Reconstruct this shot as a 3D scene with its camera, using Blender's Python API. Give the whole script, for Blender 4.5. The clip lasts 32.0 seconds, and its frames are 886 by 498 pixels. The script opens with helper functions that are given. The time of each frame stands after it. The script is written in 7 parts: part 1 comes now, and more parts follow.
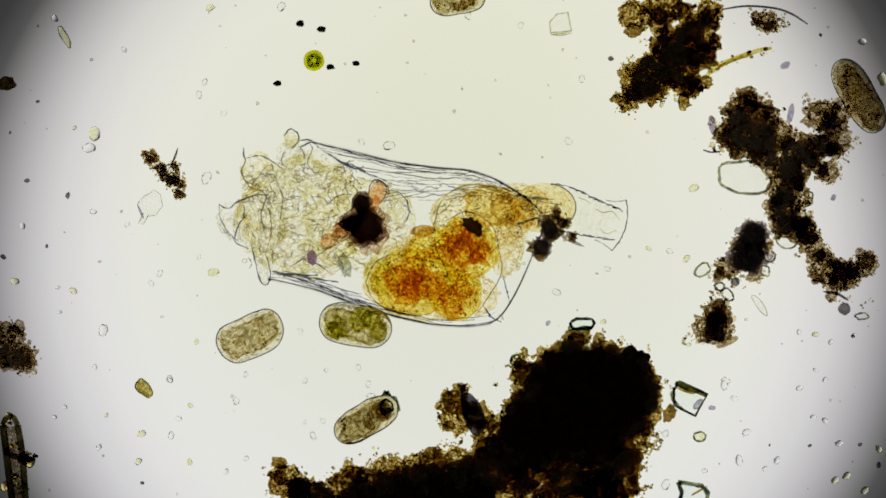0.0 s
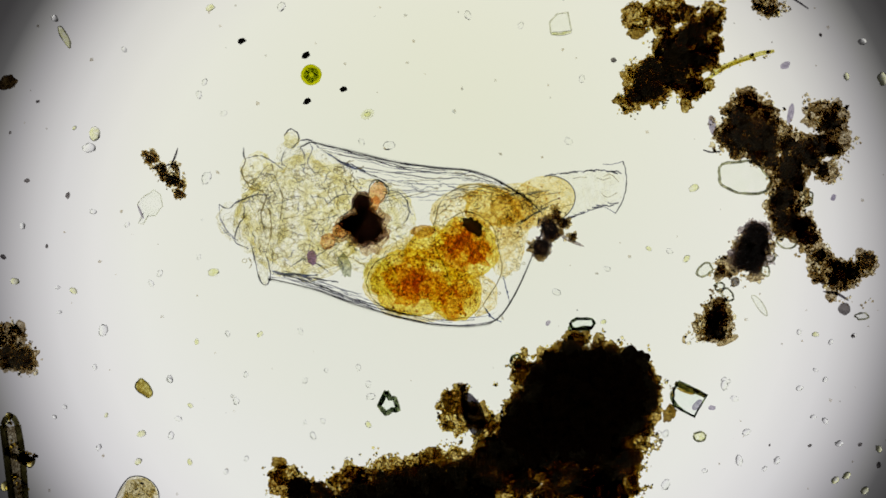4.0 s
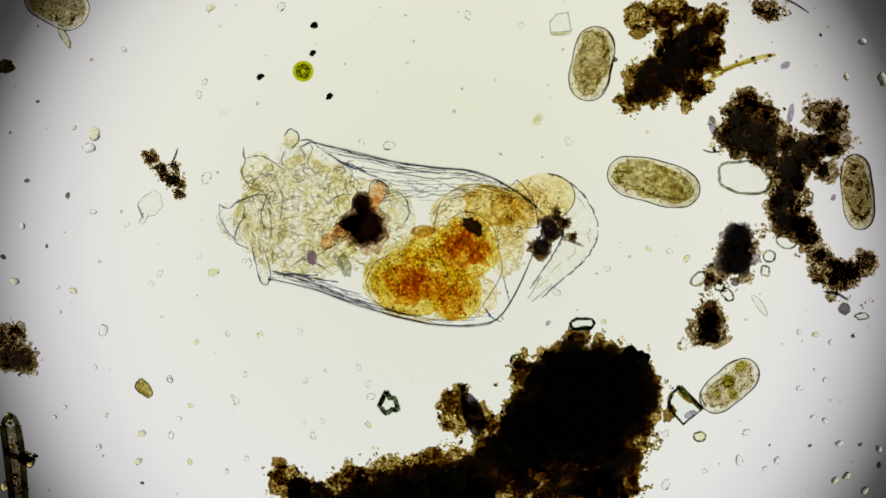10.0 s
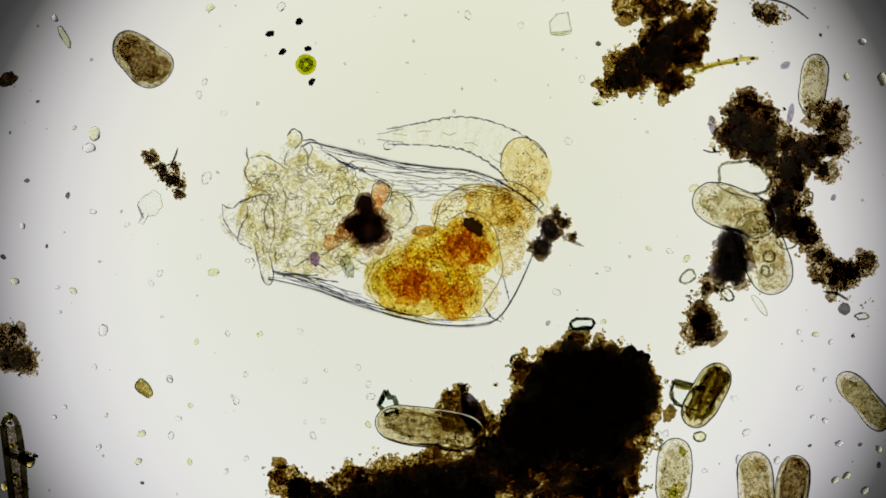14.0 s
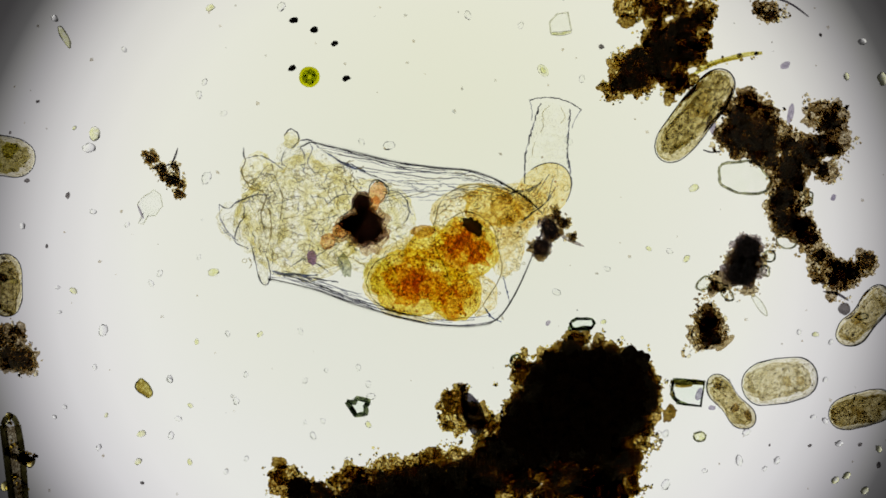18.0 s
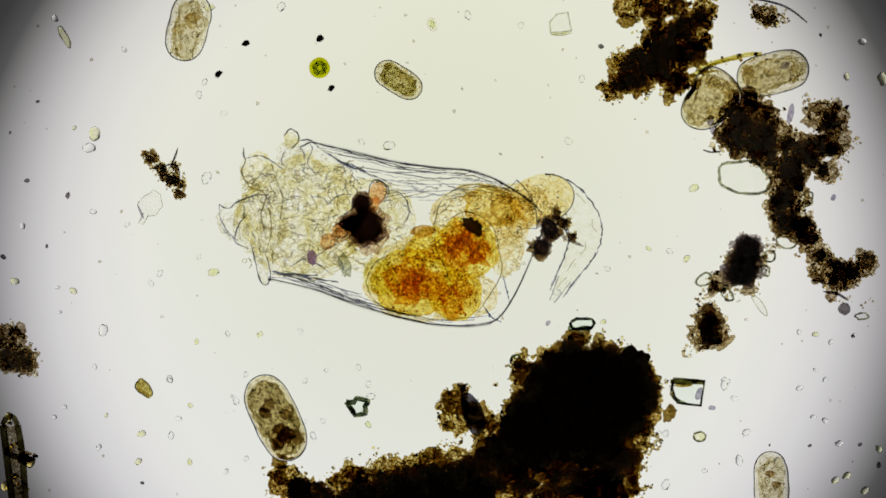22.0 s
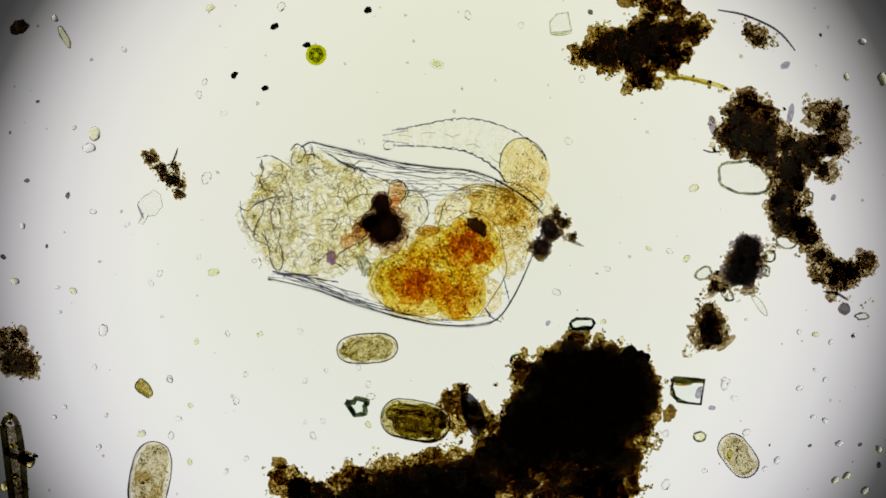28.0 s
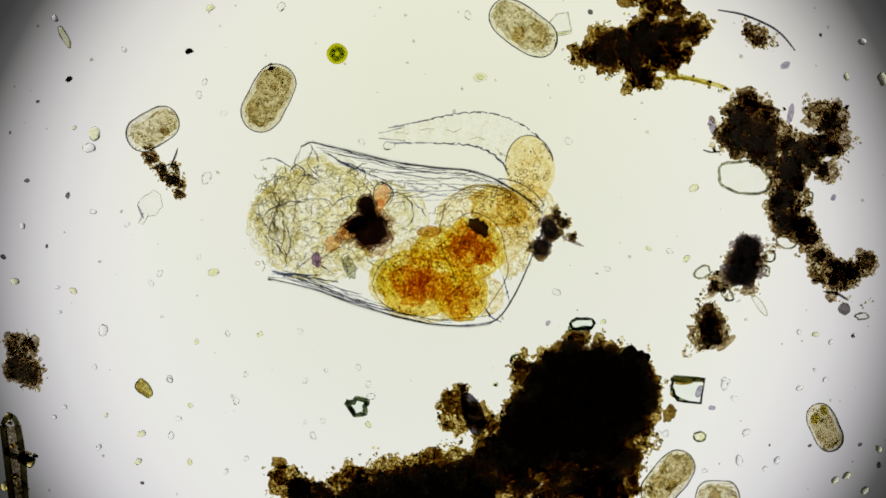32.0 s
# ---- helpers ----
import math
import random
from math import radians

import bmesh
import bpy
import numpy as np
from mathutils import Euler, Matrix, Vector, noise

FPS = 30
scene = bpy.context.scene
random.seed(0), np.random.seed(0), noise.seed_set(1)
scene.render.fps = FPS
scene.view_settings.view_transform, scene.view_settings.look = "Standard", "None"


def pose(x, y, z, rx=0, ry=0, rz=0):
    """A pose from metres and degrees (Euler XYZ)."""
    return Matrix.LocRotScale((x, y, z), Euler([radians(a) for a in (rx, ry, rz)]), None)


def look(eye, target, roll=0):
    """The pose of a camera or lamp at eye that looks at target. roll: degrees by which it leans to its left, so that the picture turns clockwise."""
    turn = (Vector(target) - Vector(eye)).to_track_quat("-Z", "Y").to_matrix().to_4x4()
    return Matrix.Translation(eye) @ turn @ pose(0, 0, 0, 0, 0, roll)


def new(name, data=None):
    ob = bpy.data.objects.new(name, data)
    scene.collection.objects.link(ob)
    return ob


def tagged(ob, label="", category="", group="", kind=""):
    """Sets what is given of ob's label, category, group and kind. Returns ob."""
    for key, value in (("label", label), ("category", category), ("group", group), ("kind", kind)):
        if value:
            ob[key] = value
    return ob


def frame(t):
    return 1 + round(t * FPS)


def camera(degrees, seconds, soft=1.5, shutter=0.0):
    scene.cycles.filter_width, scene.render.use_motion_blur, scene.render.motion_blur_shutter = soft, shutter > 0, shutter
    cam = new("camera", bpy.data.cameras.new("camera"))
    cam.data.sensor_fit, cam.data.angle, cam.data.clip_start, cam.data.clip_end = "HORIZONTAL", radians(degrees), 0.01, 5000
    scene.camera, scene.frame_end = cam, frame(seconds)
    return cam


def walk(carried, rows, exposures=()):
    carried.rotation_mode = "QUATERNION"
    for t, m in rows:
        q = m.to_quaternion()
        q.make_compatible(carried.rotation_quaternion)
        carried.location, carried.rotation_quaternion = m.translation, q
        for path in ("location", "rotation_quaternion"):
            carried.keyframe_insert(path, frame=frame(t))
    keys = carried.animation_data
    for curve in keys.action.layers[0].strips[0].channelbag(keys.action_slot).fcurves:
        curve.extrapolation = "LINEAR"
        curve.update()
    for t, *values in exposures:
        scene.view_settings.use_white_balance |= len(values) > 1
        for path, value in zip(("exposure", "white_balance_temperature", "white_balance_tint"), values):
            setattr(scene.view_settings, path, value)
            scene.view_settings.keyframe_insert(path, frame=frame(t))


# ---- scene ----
cam = camera(10, 32.0, soft=1.7)
HIGH = 0.784 / math.tan(radians(5))
walk(cam, [(0, look((0, 0, HIGH), (0, 0, 0))), (32, look((0, 0, HIGH), (0, 0, 0)))], [(0, 0.0), (24, 0.0), (28, 0.025), (32, 0.05)])

# The specimen is a drop of pond water on a slide, modelled about 2500 times life size.
# The stage is lit from below by the round ground-glass window of the illuminator.
scene.cycles.transparent_max_bounces = 64
scene.cycles.transmission_bounces = 32
scene.cycles.max_bounces = 32
# faint warm fill from all round, added to lift the darkest debris
world = bpy.data.worlds.new("dim_fill")
scene.world = world
world.use_nodes = True
world.node_tree.nodes["Background"].inputs[0].default_value = (1.0, 0.92, 0.80, 1)
world.node_tree.nodes["Background"].inputs[1].default_value = 0.035


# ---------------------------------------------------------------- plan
def at(x, y, z=0.0):
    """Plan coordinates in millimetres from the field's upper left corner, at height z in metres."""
    k = (HIGH - z) / HIGH * 0.001
    return Vector(((x - 784) * k, (441 - y) * k, z))


rng = random.Random(7)


# ---------------------------------------------------------------- materials
class Nodes:
    def __init__(self, name):
        self.mat = bpy.data.materials.new(name)
        self.mat.use_nodes = True
        self.tree = self.mat.node_tree
        self.tree.nodes.clear()
        self.out = self.add("ShaderNodeOutputMaterial")

    def add(self, kind, **values):
        n = self.tree.nodes.new(kind)
        for key, value in values.items():
            n.inputs[key.replace("_", " ")].default_value = value
        return n

    def link(self, a, b):
        self.tree.links.new(a, b)

    def surface(self, shader):
        self.link(shader, self.out.inputs["Surface"])
        return self.mat

    def coords(self):
        return self.add("ShaderNodeTexCoord").outputs["Object"]

    def grain(self, scale, detail=4.0, rough=0.6, distort=0.0):
        n = self.add("ShaderNodeTexNoise")
        n.noise_dimensions = "4D"
        for key, value in (("Scale", scale), ("Detail", detail), ("Roughness", rough), ("Distortion", distort)):
            n.inputs[key].default_value = value
        self.link(self.coords(), n.inputs["Vector"])
        self.link(self.chance(40.0), n.inputs["W"])
        return n.outputs["Fac"]

    def chance(self, span):
        """A number of its own for every object, so that no two share one pattern."""
        m = self.add("ShaderNodeMath")
        m.operation = "MULTIPLY"
        m.inputs[1].default_value = span
        self.link(self.add("ShaderNodeObjectInfo").outputs["Random"], m.inputs[0])
        return m.outputs[0]

    def net(self, scale, wobble=0.02):
        """Distance to the nearest seam of an uneven net."""
        nz = self.add("ShaderNodeTexNoise", Scale=scale * 0.8, Detail=2.0)
        self.link(self.coords(), nz.inputs["Vector"])
        mul = self.tree.nodes.new("ShaderNodeVectorMath")
        mul.operation = "MULTIPLY_ADD"
        self.link(nz.outputs["Color"], mul.inputs[0])
        mul.inputs[1].default_value = (wobble, wobble, wobble)
        self.link(self.coords(), mul.inputs[2])
        v = self.tree.nodes.new("ShaderNodeTexVoronoi")
        v.feature = "DISTANCE_TO_EDGE"
        v.inputs["Scale"].default_value = scale
        self.link(mul.outputs[0], v.inputs["Vector"])
        return v.outputs["Distance"]

    def folds(self, scale, width, seam, distort=0.6):
        """Thin winding lines, as of a crumpled clear skin."""
        s = self.add("ShaderNodeMath")
        s.operation = "SUBTRACT"
        s.inputs[1].default_value = 0.5
        self.link(self.grain(scale, 2.0, 0.5, distort), s.inputs[0])
        m = self.add("ShaderNodeMath")
        m.operation = "ABSOLUTE"
        self.link(s.outputs[0], m.inputs[0])
        return self.ramp(m.outputs[0], [(width * 0.35, seam), (width, (1, 1, 1))])

    def ramp(self, fac, stops):
        r = self.add("ShaderNodeValToRGB")
        els = r.color_ramp.elements
        while len(els) < len(stops):
            els.new(0.5)
        for e, (p, c) in zip(els, stops):
            e.position, e.color = p, (*c, 1)
        self.link(fac, r.inputs["Fac"])
        return r.outputs["Color"]

    def times(self, a, b):
        m = self.tree.nodes.new("ShaderNodeMix")
        m.data_type, m.blend_type = "RGBA", "MULTIPLY"
        m.inputs["Factor"].default_value = 1.0
        self.link(a, m.inputs["A"])
        self.link(b, m.inputs["B"])
        return m.outputs["Result"]


def clear_tissue(name, pale, deep, fine=60.0, coarse=12.0, lo=0.35, hi=0.7):
    """Thin living tissue: lets light straight through, tinted by its grain at two scales."""
    n = Nodes(name)
    a = n.ramp(n.grain(coarse, 3.0), [(lo, pale), (hi, deep)])
    soft = tuple(1 - (1 - p) * 0.5 for p in pale)
    mid = tuple(1 - (1 - p) * 0.8 for p in deep)
    b = n.ramp(n.grain(fine, 4.0, 0.7), [(0.42, soft), (0.62, mid)])
    t = n.add("ShaderNodeBsdfTransparent")
    n.link(n.times(a, b), t.inputs["Color"])
    return n.surface(t.outputs[0])


def laced(name, pale, deep, seam, seam2, fine=110.0, coarse=20.0, wide=17.0, close=46.0):
    """Clear crumpled tissue: hardly tinted, crossed by thin winding folds at two scales."""
    n = Nodes(name)
    a = n.ramp(n.grain(coarse, 3.0), [(0.38, pale), (0.66, deep)])
    b = n.ramp(n.grain(fine, 3.0, 0.7), [(0.44, (1, 1, 1)), (0.66, tuple(1 - (1 - p) * 0.9 for p in deep))])
    t = n.add("ShaderNodeBsdfTransparent")
    n.link(n.times(n.times(a, b), n.times(n.folds(wide, 0.010, seam), n.folds(close, 0.022, seam2))), t.inputs["Color"])
    return n.surface(t.outputs[0])


def mottled(name, clear, mid, deep, fleck, coarse=46.0, fine=150.0, line=(0.90, 0.88, 0.80)):
    """Soft living flesh: clear patches, yellowish patches and olive flecks, a few faint folds."""
    n = Nodes(name)
    a = n.ramp(n.grain(coarse, 3.0, 0.6, 0.5), [(0.44, clear), (0.53, mid), (0.65, deep)])
    b = n.ramp(n.grain(fine, 2.0, 0.6), [(0.44, (1, 1, 1)), (0.62, fleck)])
    t = n.add("ShaderNodeBsdfTransparent")
    n.link(n.times(n.times(a, b), n.folds(coarse * 0.55, 0.010, line)), t.inputs["Color"])
    return n.surface(t.outputs[0])


def curdled(name, light, mid, seam, patch, mesh=125.0, coarse=16.0, dots=(0.6, 0.45, 0.2)):
    """Stomach contents: packed droplets with dark seams, richer and paler patches, dark specks."""
    n = Nodes(name)
    a = n.ramp(n.net(mesh, 0.008), [(0.0, seam), (0.13, mid), (0.34, light)])
    b = n.ramp(n.grain(coarse, 3.0, 0.6), [(0.40, (1, 1, 1)), (0.62, patch)])
    d = n.ramp(n.grain(75.0, 1.0, 0.5), [(0.60, (1, 1, 1)), (0.70, dots)])
    t = n.add("ShaderNodeBsdfTransparent")
    n.link(n.times(n.times(a, b), d), t.inputs["Color"])
    return n.surface(t.outputs[0])


def granular(name, light, mid, dark, fine=120.0, patch=(0.9, 0.8, 0.55), coarse=22.0):
    """Tissue packed with grains: light gaps, a middle tone and dark grains, in larger patches."""
    n = Nodes(name)
    a = n.ramp(n.grain(fine, 2.0, 0.6), [(0.40, light), (0.50, mid), (0.60, dark)])
    b = n.ramp(n.grain(coarse, 3.0, 0.6), [(0.40, (1, 1, 1)), (0.64, patch)])
    t = n.add("ShaderNodeBsdfTransparent")
    n.link(n.times(a, b), t.inputs["Color"])
    return n.surface(t.outputs[0])


def packed(name, light, mid, seam, mesh=120.0, patch=(0.7, 0.6, 0.45), coarse=20.0, thin=0.16, body=0.0):
    """Matter packed from small rounded grains: light hearts, dark seams, in darker and lighter patches."""
    n = Nodes(name)
    a = n.ramp(n.net(mesh, 0.006), [(0.0, seam), (thin, mid), (thin * 2.2, light)])
    b = n.ramp(n.grain(coarse, 4.0, 0.65), [(0.38, (1, 1, 1)), (0.66, patch)])
    t = n.add("ShaderNodeBsdfTransparent")
    n.link(n.times(a, b), t.inputs["Color"])
    if not body:
        return n.surface(t.outputs[0])
    # dense matter also throws back a little of the world's added fill, which lifts its blacks
    d = n.add("ShaderNodeBsdfDiffuse", Color=(*(p * body for p in mid), 1), Roughness=0.5)
    both = n.add("ShaderNodeAddShader")
    n.link(t.outputs[0], both.inputs[0])
    n.link(d.outputs[0], both.inputs[1])
    return n.surface(both.outputs[0])


def bead_tint(name, stops, ior=1.1):
    """Rounded translucent crumbs: bright in the middle, dark where their sides bend the light away."""
    n = Nodes(name)
    g = n.add("ShaderNodeNewGeometry")
    r = n.add("ShaderNodeBsdfRefraction", IOR=ior, Roughness=0.0)
    n.link(n.ramp(g.outputs["Random Per Island"], stops), r.inputs["Color"])
    return n.surface(r.outputs[0])


def island_tint(name, stops, fine=90.0):
    """Loose grains, each a shade of its own."""
    n = Nodes(name)
    g = n.add("ShaderNodeNewGeometry")
    a = n.ramp(g.outputs["Random Per Island"], stops)
    b = n.ramp(n.grain(fine, 3.0), [(0.35, (1, 1, 1)), (0.65, (0.72, 0.66, 0.55))])
    t = n.add("ShaderNodeBsdfTransparent")
    n.link(n.times(a, b), t.inputs["Color"])
    return n.surface(t.outputs[0])


def solid(name, dark, light, scale=25.0, rough=0.8, gloss=0.5):
    n = Nodes(name)
    p = n.add("ShaderNodeBsdfPrincipled", Roughness=rough, Specular_IOR_Level=gloss)
    f = n.grain(scale, 6.0, 0.7)
    n.link(n.ramp(f, [(0.3, dark), (0.7, light)]), p.inputs["Base Color"])
    bump = n.add("ShaderNodeBump", Strength=0.5, Distance=0.01)
    n.link(f, bump.inputs["Height"])
    n.link(bump.outputs[0], p.inputs["Normal"])
    return n.surface(p.outputs[0])


def crystal(name, tint, ior, fine=30):
    n = Nodes(name)
    r = n.add("ShaderNodeBsdfRefraction", IOR=ior, Roughness=0.0)
    n.link(n.ramp(n.grain(fine, 3.0), [(0.3, (1, 1, 1)), (0.7, tint)]), r.inputs["Color"])
    return n.surface(r.outputs[0])


def lamp_glass():
    """Ground glass over the condenser: brightest and slightly warm in the middle; the field's dark corners are painted
    into its glow.
    """
    n = Nodes("lamp_window")
    ln = n.tree.nodes.new("ShaderNodeVectorMath")
    ln.operation = "LENGTH"
    n.link(n.coords(), ln.inputs[0])
    stops = [(0.0, (0.738, 0.748, 0.748)), (0.285, (0.750, 0.758, 0.756)), (0.42, (0.766, 0.770, 0.765)), (0.549, (0.780, 0.780, 0.778)), (0.63, (0.748, 0.737, 0.758)), (0.701, (0.648, 0.636, 0.668)),
             (0.742, (0.533, 0.521, 0.55)), (0.772, (0.428, 0.416, 0.442)), (0.803, (0.307, 0.298, 0.32)), (0.833, (0.195, 0.19, 0.197)), (0.864, (0.085, 0.083, 0.087)), (0.904, (0.045, 0.043, 0.046)), (1.0, (0.03, 0.03, 0.03))]
    # the field's uneven warm tint, painted into the glow off its middle
    off = n.tree.nodes.new("ShaderNodeVectorMath")
    off.operation = "DISTANCE"
    n.link(n.coords(), off.inputs[0])
    off.inputs[1].default_value = (0.04, 0.30, 0.0)
    warm = n.ramp(off.outputs["Value"], [(0.0, (1, 1, 0.80)), (0.14, (1, 1, 0.815)), (0.34, (1, 1, 0.85)), (0.50, (1, 1, 0.885)), (0.62, (1, 1, 0.90)), (0.74, (1, 1, 0.94)), (1.0, (1, 1, 0.975))])
    half = n.add("ShaderNodeMath")
    half.operation = "DIVIDE"
    half.inputs[1].default_value = LAMP_R
    n.link(ln.outputs["Value"], half.inputs[0])
    e = n.add("ShaderNodeEmission", Strength=1.0)
    n.link(n.times(n.ramp(half.outputs[0], stops), warm), e.inputs["Color"])
    return n.surface(e.outputs[0])


LAMP_Z, LAMP_R = -0.6, 1.05

GLASS = crystal("slide_glass", (0.997, 1.0, 0.998), 1.5)
SOOT = solid("humus_dark", (0.022, 0.010, 0.003), (0.050, 0.025, 0.009), 60, 1.0, 0.0)
AMBER = island_tint("humus_grains", [(0.0, (0.26, 0.19, 0.08)), (0.25, (0.55, 0.45, 0.19)), (0.6, (0.86, 0.79, 0.48)), (1.0, (0.96, 0.93, 0.72))])
UMBER = island_tint("brown_grains", [(0.0, (0.28, 0.23, 0.17)), (0.28, (0.58, 0.51, 0.38)), (0.65, (0.86, 0.81, 0.66)), (1.0, (0.96, 0.94, 0.84))])
AMBER_BEAD = bead_tint("humus_beads", [(0.0, (0.55, 0.43, 0.16)), (0.45, (0.85, 0.78, 0.45)), (1.0, (0.98, 0.95, 0.74))], 1.30)
UMBER_BEAD = bead_tint("brown_beads", [(0.0, (0.66, 0.57, 0.40)), (0.45, (0.88, 0.82, 0.65)), (1.0, (0.98, 0.96, 0.86))], 1.17)
FILM = packed("brown_film", (0.95, 0.91, 0.68), (0.85, 0.77, 0.48), (0.44, 0.36, 0.17), 125, (0.62, 0.53, 0.31))
GREYFILM = packed("grey_film", (0.955, 0.93, 0.85), (0.85, 0.80, 0.67), (0.47, 0.41, 0.31), 115, (0.62, 0.55, 0.44))
TWILIGHT = packed("brown_heart", (0.86, 0.77, 0.50), (0.73, 0.635, 0.37), (0.48, 0.40, 0.20), 110, (0.70, 0.61, 0.43), body=0.12)
VEIL = packed("amber_veil", (0.985, 0.96, 0.76), (0.90, 0.82, 0.52), (0.36, 0.28, 0.12), 145, (0.72, 0.62, 0.40), 26.0, 0.14)
GREYVEIL = packed("brown_veil", (0.985, 0.97, 0.88), (0.90, 0.85, 0.71), (0.40, 0.34, 0.25), 145, (0.74, 0.67, 0.54), 26.0, 0.14)
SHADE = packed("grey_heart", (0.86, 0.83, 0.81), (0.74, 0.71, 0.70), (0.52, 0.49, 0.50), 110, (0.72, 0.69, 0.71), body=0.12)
SMOKE = packed("smoky_film", (0.48, 0.45, 0.46), (0.38, 0.35, 0.37), (0.28, 0.255, 0.27), 50, (0.76, 0.74, 0.78), body=0.16)
DUSK = packed("dark_film", (0.92, 0.88, 0.75), (0.83, 0.775, 0.63), (0.60, 0.54, 0.42), 100, (0.76, 0.70, 0.58), body=0.20)
CLOD_AMBER = packed("clod_amber", (0.98, 0.955, 0.78), (0.90, 0.84, 0.58), (0.50, 0.42, 0.22), 130, (0.78, 0.69, 0.47), 45.0, body=0.12)
CLOD_BROWN = packed("clod_brown", (0.98, 0.96, 0.86), (0.90, 0.86, 0.72), (0.52, 0.47, 0.35), 130, (0.80, 0.74, 0.61), 45.0, body=0.20)
CLOD_GREY = packed("clod_grey", (0.95, 0.93, 0.90), (0.87, 0.84, 0.83), (0.56, 0.54, 0.56), 120, (0.80, 0.77, 0.79), 45.0, body=0.12)
CLOD_DARK = packed("clod_dark", (0.80, 0.74, 0.68), (0.66, 0.60, 0.56), (0.42, 0.38, 0.36), 120, (0.70, 0.66, 0.64), 45.0, body=0.16)
HAIR = clear_tissue("hair_grey", (0.52, 0.50, 0.52), (0.34, 0.33, 0.36))
SLATE = clear_tissue("slate_grey", (0.86, 0.84, 0.88), (0.66, 0.64, 0.71), 120, 30)
YELLOW = packed("yellow_fibre", (0.985, 0.975, 0.76), (0.94, 0.91, 0.58), (0.70, 0.65, 0.28), 150, (0.85, 0.82, 0.55))
QUARTZ = crystal("mineral_clear", (0.93, 0.98, 0.95), 1.05)
GREENQ = granular("mineral_green", (0.86, 0.84, 0.55), (0.66, 0.60, 0.28), (0.40, 0.34, 0.12), 120)
SHELLY = crystal("mineral_pale", (0.96, 0.97, 0.94), 1.04)
BLACK = solid("black_grain", (0.012, 0.012, 0.012), (0.04, 0.038, 0.035), 60)
SPECK = crystal("speck_clear", (0.97, 0.975, 0.97), 1.15)
SPECKG = crystal("speck_green", (0.88, 0.89, 0.56), 1.15, 170)
SPECKD = clear_tissue("speck_dark", (0.68, 0.66, 0.65), (0.38, 0.37, 0.38), 150, 50)
ALGA = clear_tissue("alga_green", (0.88, 0.88, 0.16), (0.74, 0.75, 0.05), 90, 50)
ALGA_CORE = clear_tissue("alga_dark", (0.78, 0.80, 0.28), (0.58, 0.62, 0.12), 120, 60)

LORICA = crystal("lorica_clear", (0.998, 0.995, 0.999), 1.016)
LINE = clear_tissue("lorica_line", (0.68, 0.68, 0.72), (0.24, 0.24, 0.32), 130, 30, 0.40, 0.60)
LINE_FAINT = clear_tissue("lorica_line_faint", (0.88, 0.88, 0.89), (0.62, 0.63, 0.70), 130, 26, 0.38, 0.62)
FLESH = mottled("flesh_clear", (1.0, 0.999, 1.0), (0.998, 0.996, 0.985), (0.952, 0.942, 0.87), (0.968, 0.964, 0.935), 60, 170, (0.76, 0.74, 0.66))
FLESH_RICH = mottled("flesh_yellow", (1.0, 0.998, 1.0), (0.993, 0.985, 0.905), (0.912, 0.878, 0.66), (0.955, 0.944, 0.885), 42, 150, (0.80, 0.76, 0.62))
FIBRE = clear_tissue("fibre_olive", (0.85, 0.81, 0.62), (0.55, 0.51, 0.36), 90, 20)
STOMACH = curdled("stomach_gold", (1.0, 0.995, 0.80), (0.995, 0.97, 0.585), (0.83, 0.73, 0.29), (0.98, 0.925, 0.67), dots=(0.80, 0.65, 0.36))
STOMACH_RED = curdled("stomach_rust", (0.999, 0.978, 0.80), (0.985, 0.922, 0.66), (0.86, 0.71, 0.40), (0.968, 0.875, 0.66), dots=(0.84, 0.70, 0.46))
GUT = mottled("gut_pale", (0.999, 0.996, 0.97), (0.985, 0.955, 0.83), (0.92, 0.85, 0.62), (0.95, 0.91, 0.77), 40, 140, (0.76, 0.67, 0.46))
GUT_GREEN = mottled("gut_green", (0.99, 0.99, 0.88), (0.95, 0.94, 0.68), (0.86, 0.84, 0.48), (0.92, 0.91, 0.70), 60, 150, (0.72, 0.68, 0.40))
GUT_TAN = curdled("gut_tan", (0.999, 0.985, 0.85), (0.985, 0.945, 0.69), (0.87, 0.79, 0.49), (0.978, 0.94, 0.80), 110)
FLECK = island_tint("food_flecks", [(0.0, (0.66, 0.46, 0.16)), (0.35, (0.84, 0.68, 0.30)), (1.0, (0.96, 0.90, 0.6))])
JAW = granular("jaw_dark", (0.32, 0.28, 0.29), (0.20, 0.17, 0.19), (0.13, 0.11, 0.13), 60, (0.8, 0.74, 0.76))
JAW_SOFT = granular("jaw_brown", (0.77, 0.70, 0.64), (0.57, 0.49, 0.46), (0.40, 0.34, 0.33), 130, (0.86, 0.8, 0.78), 40)
JAW_HAZE = granular("jaw_rim", (0.97, 0.94, 0.87), (0.88, 0.81, 0.70), (0.70, 0.60, 0.50), 150, (0.92, 0.88, 0.84), 40)
PINK = granular("gland_pink", (0.98, 0.89, 0.76), (0.955, 0.80, 0.62), (0.88, 0.66, 0.46), 110, (0.96, 0.90, 0.82))
VIOLET = granular("eye_violet", (0.80, 0.70, 0.82), (0.64, 0.52, 0.70), (0.50, 0.40, 0.58), 110, (0.85, 0.78, 0.86))
SAGE = laced("gland_grey", (0.93, 0.93, 0.87), (0.72, 0.74, 0.66), (0.55, 0.57, 0.50), (0.70, 0.71, 0.62), 110, 40, 40, 80)

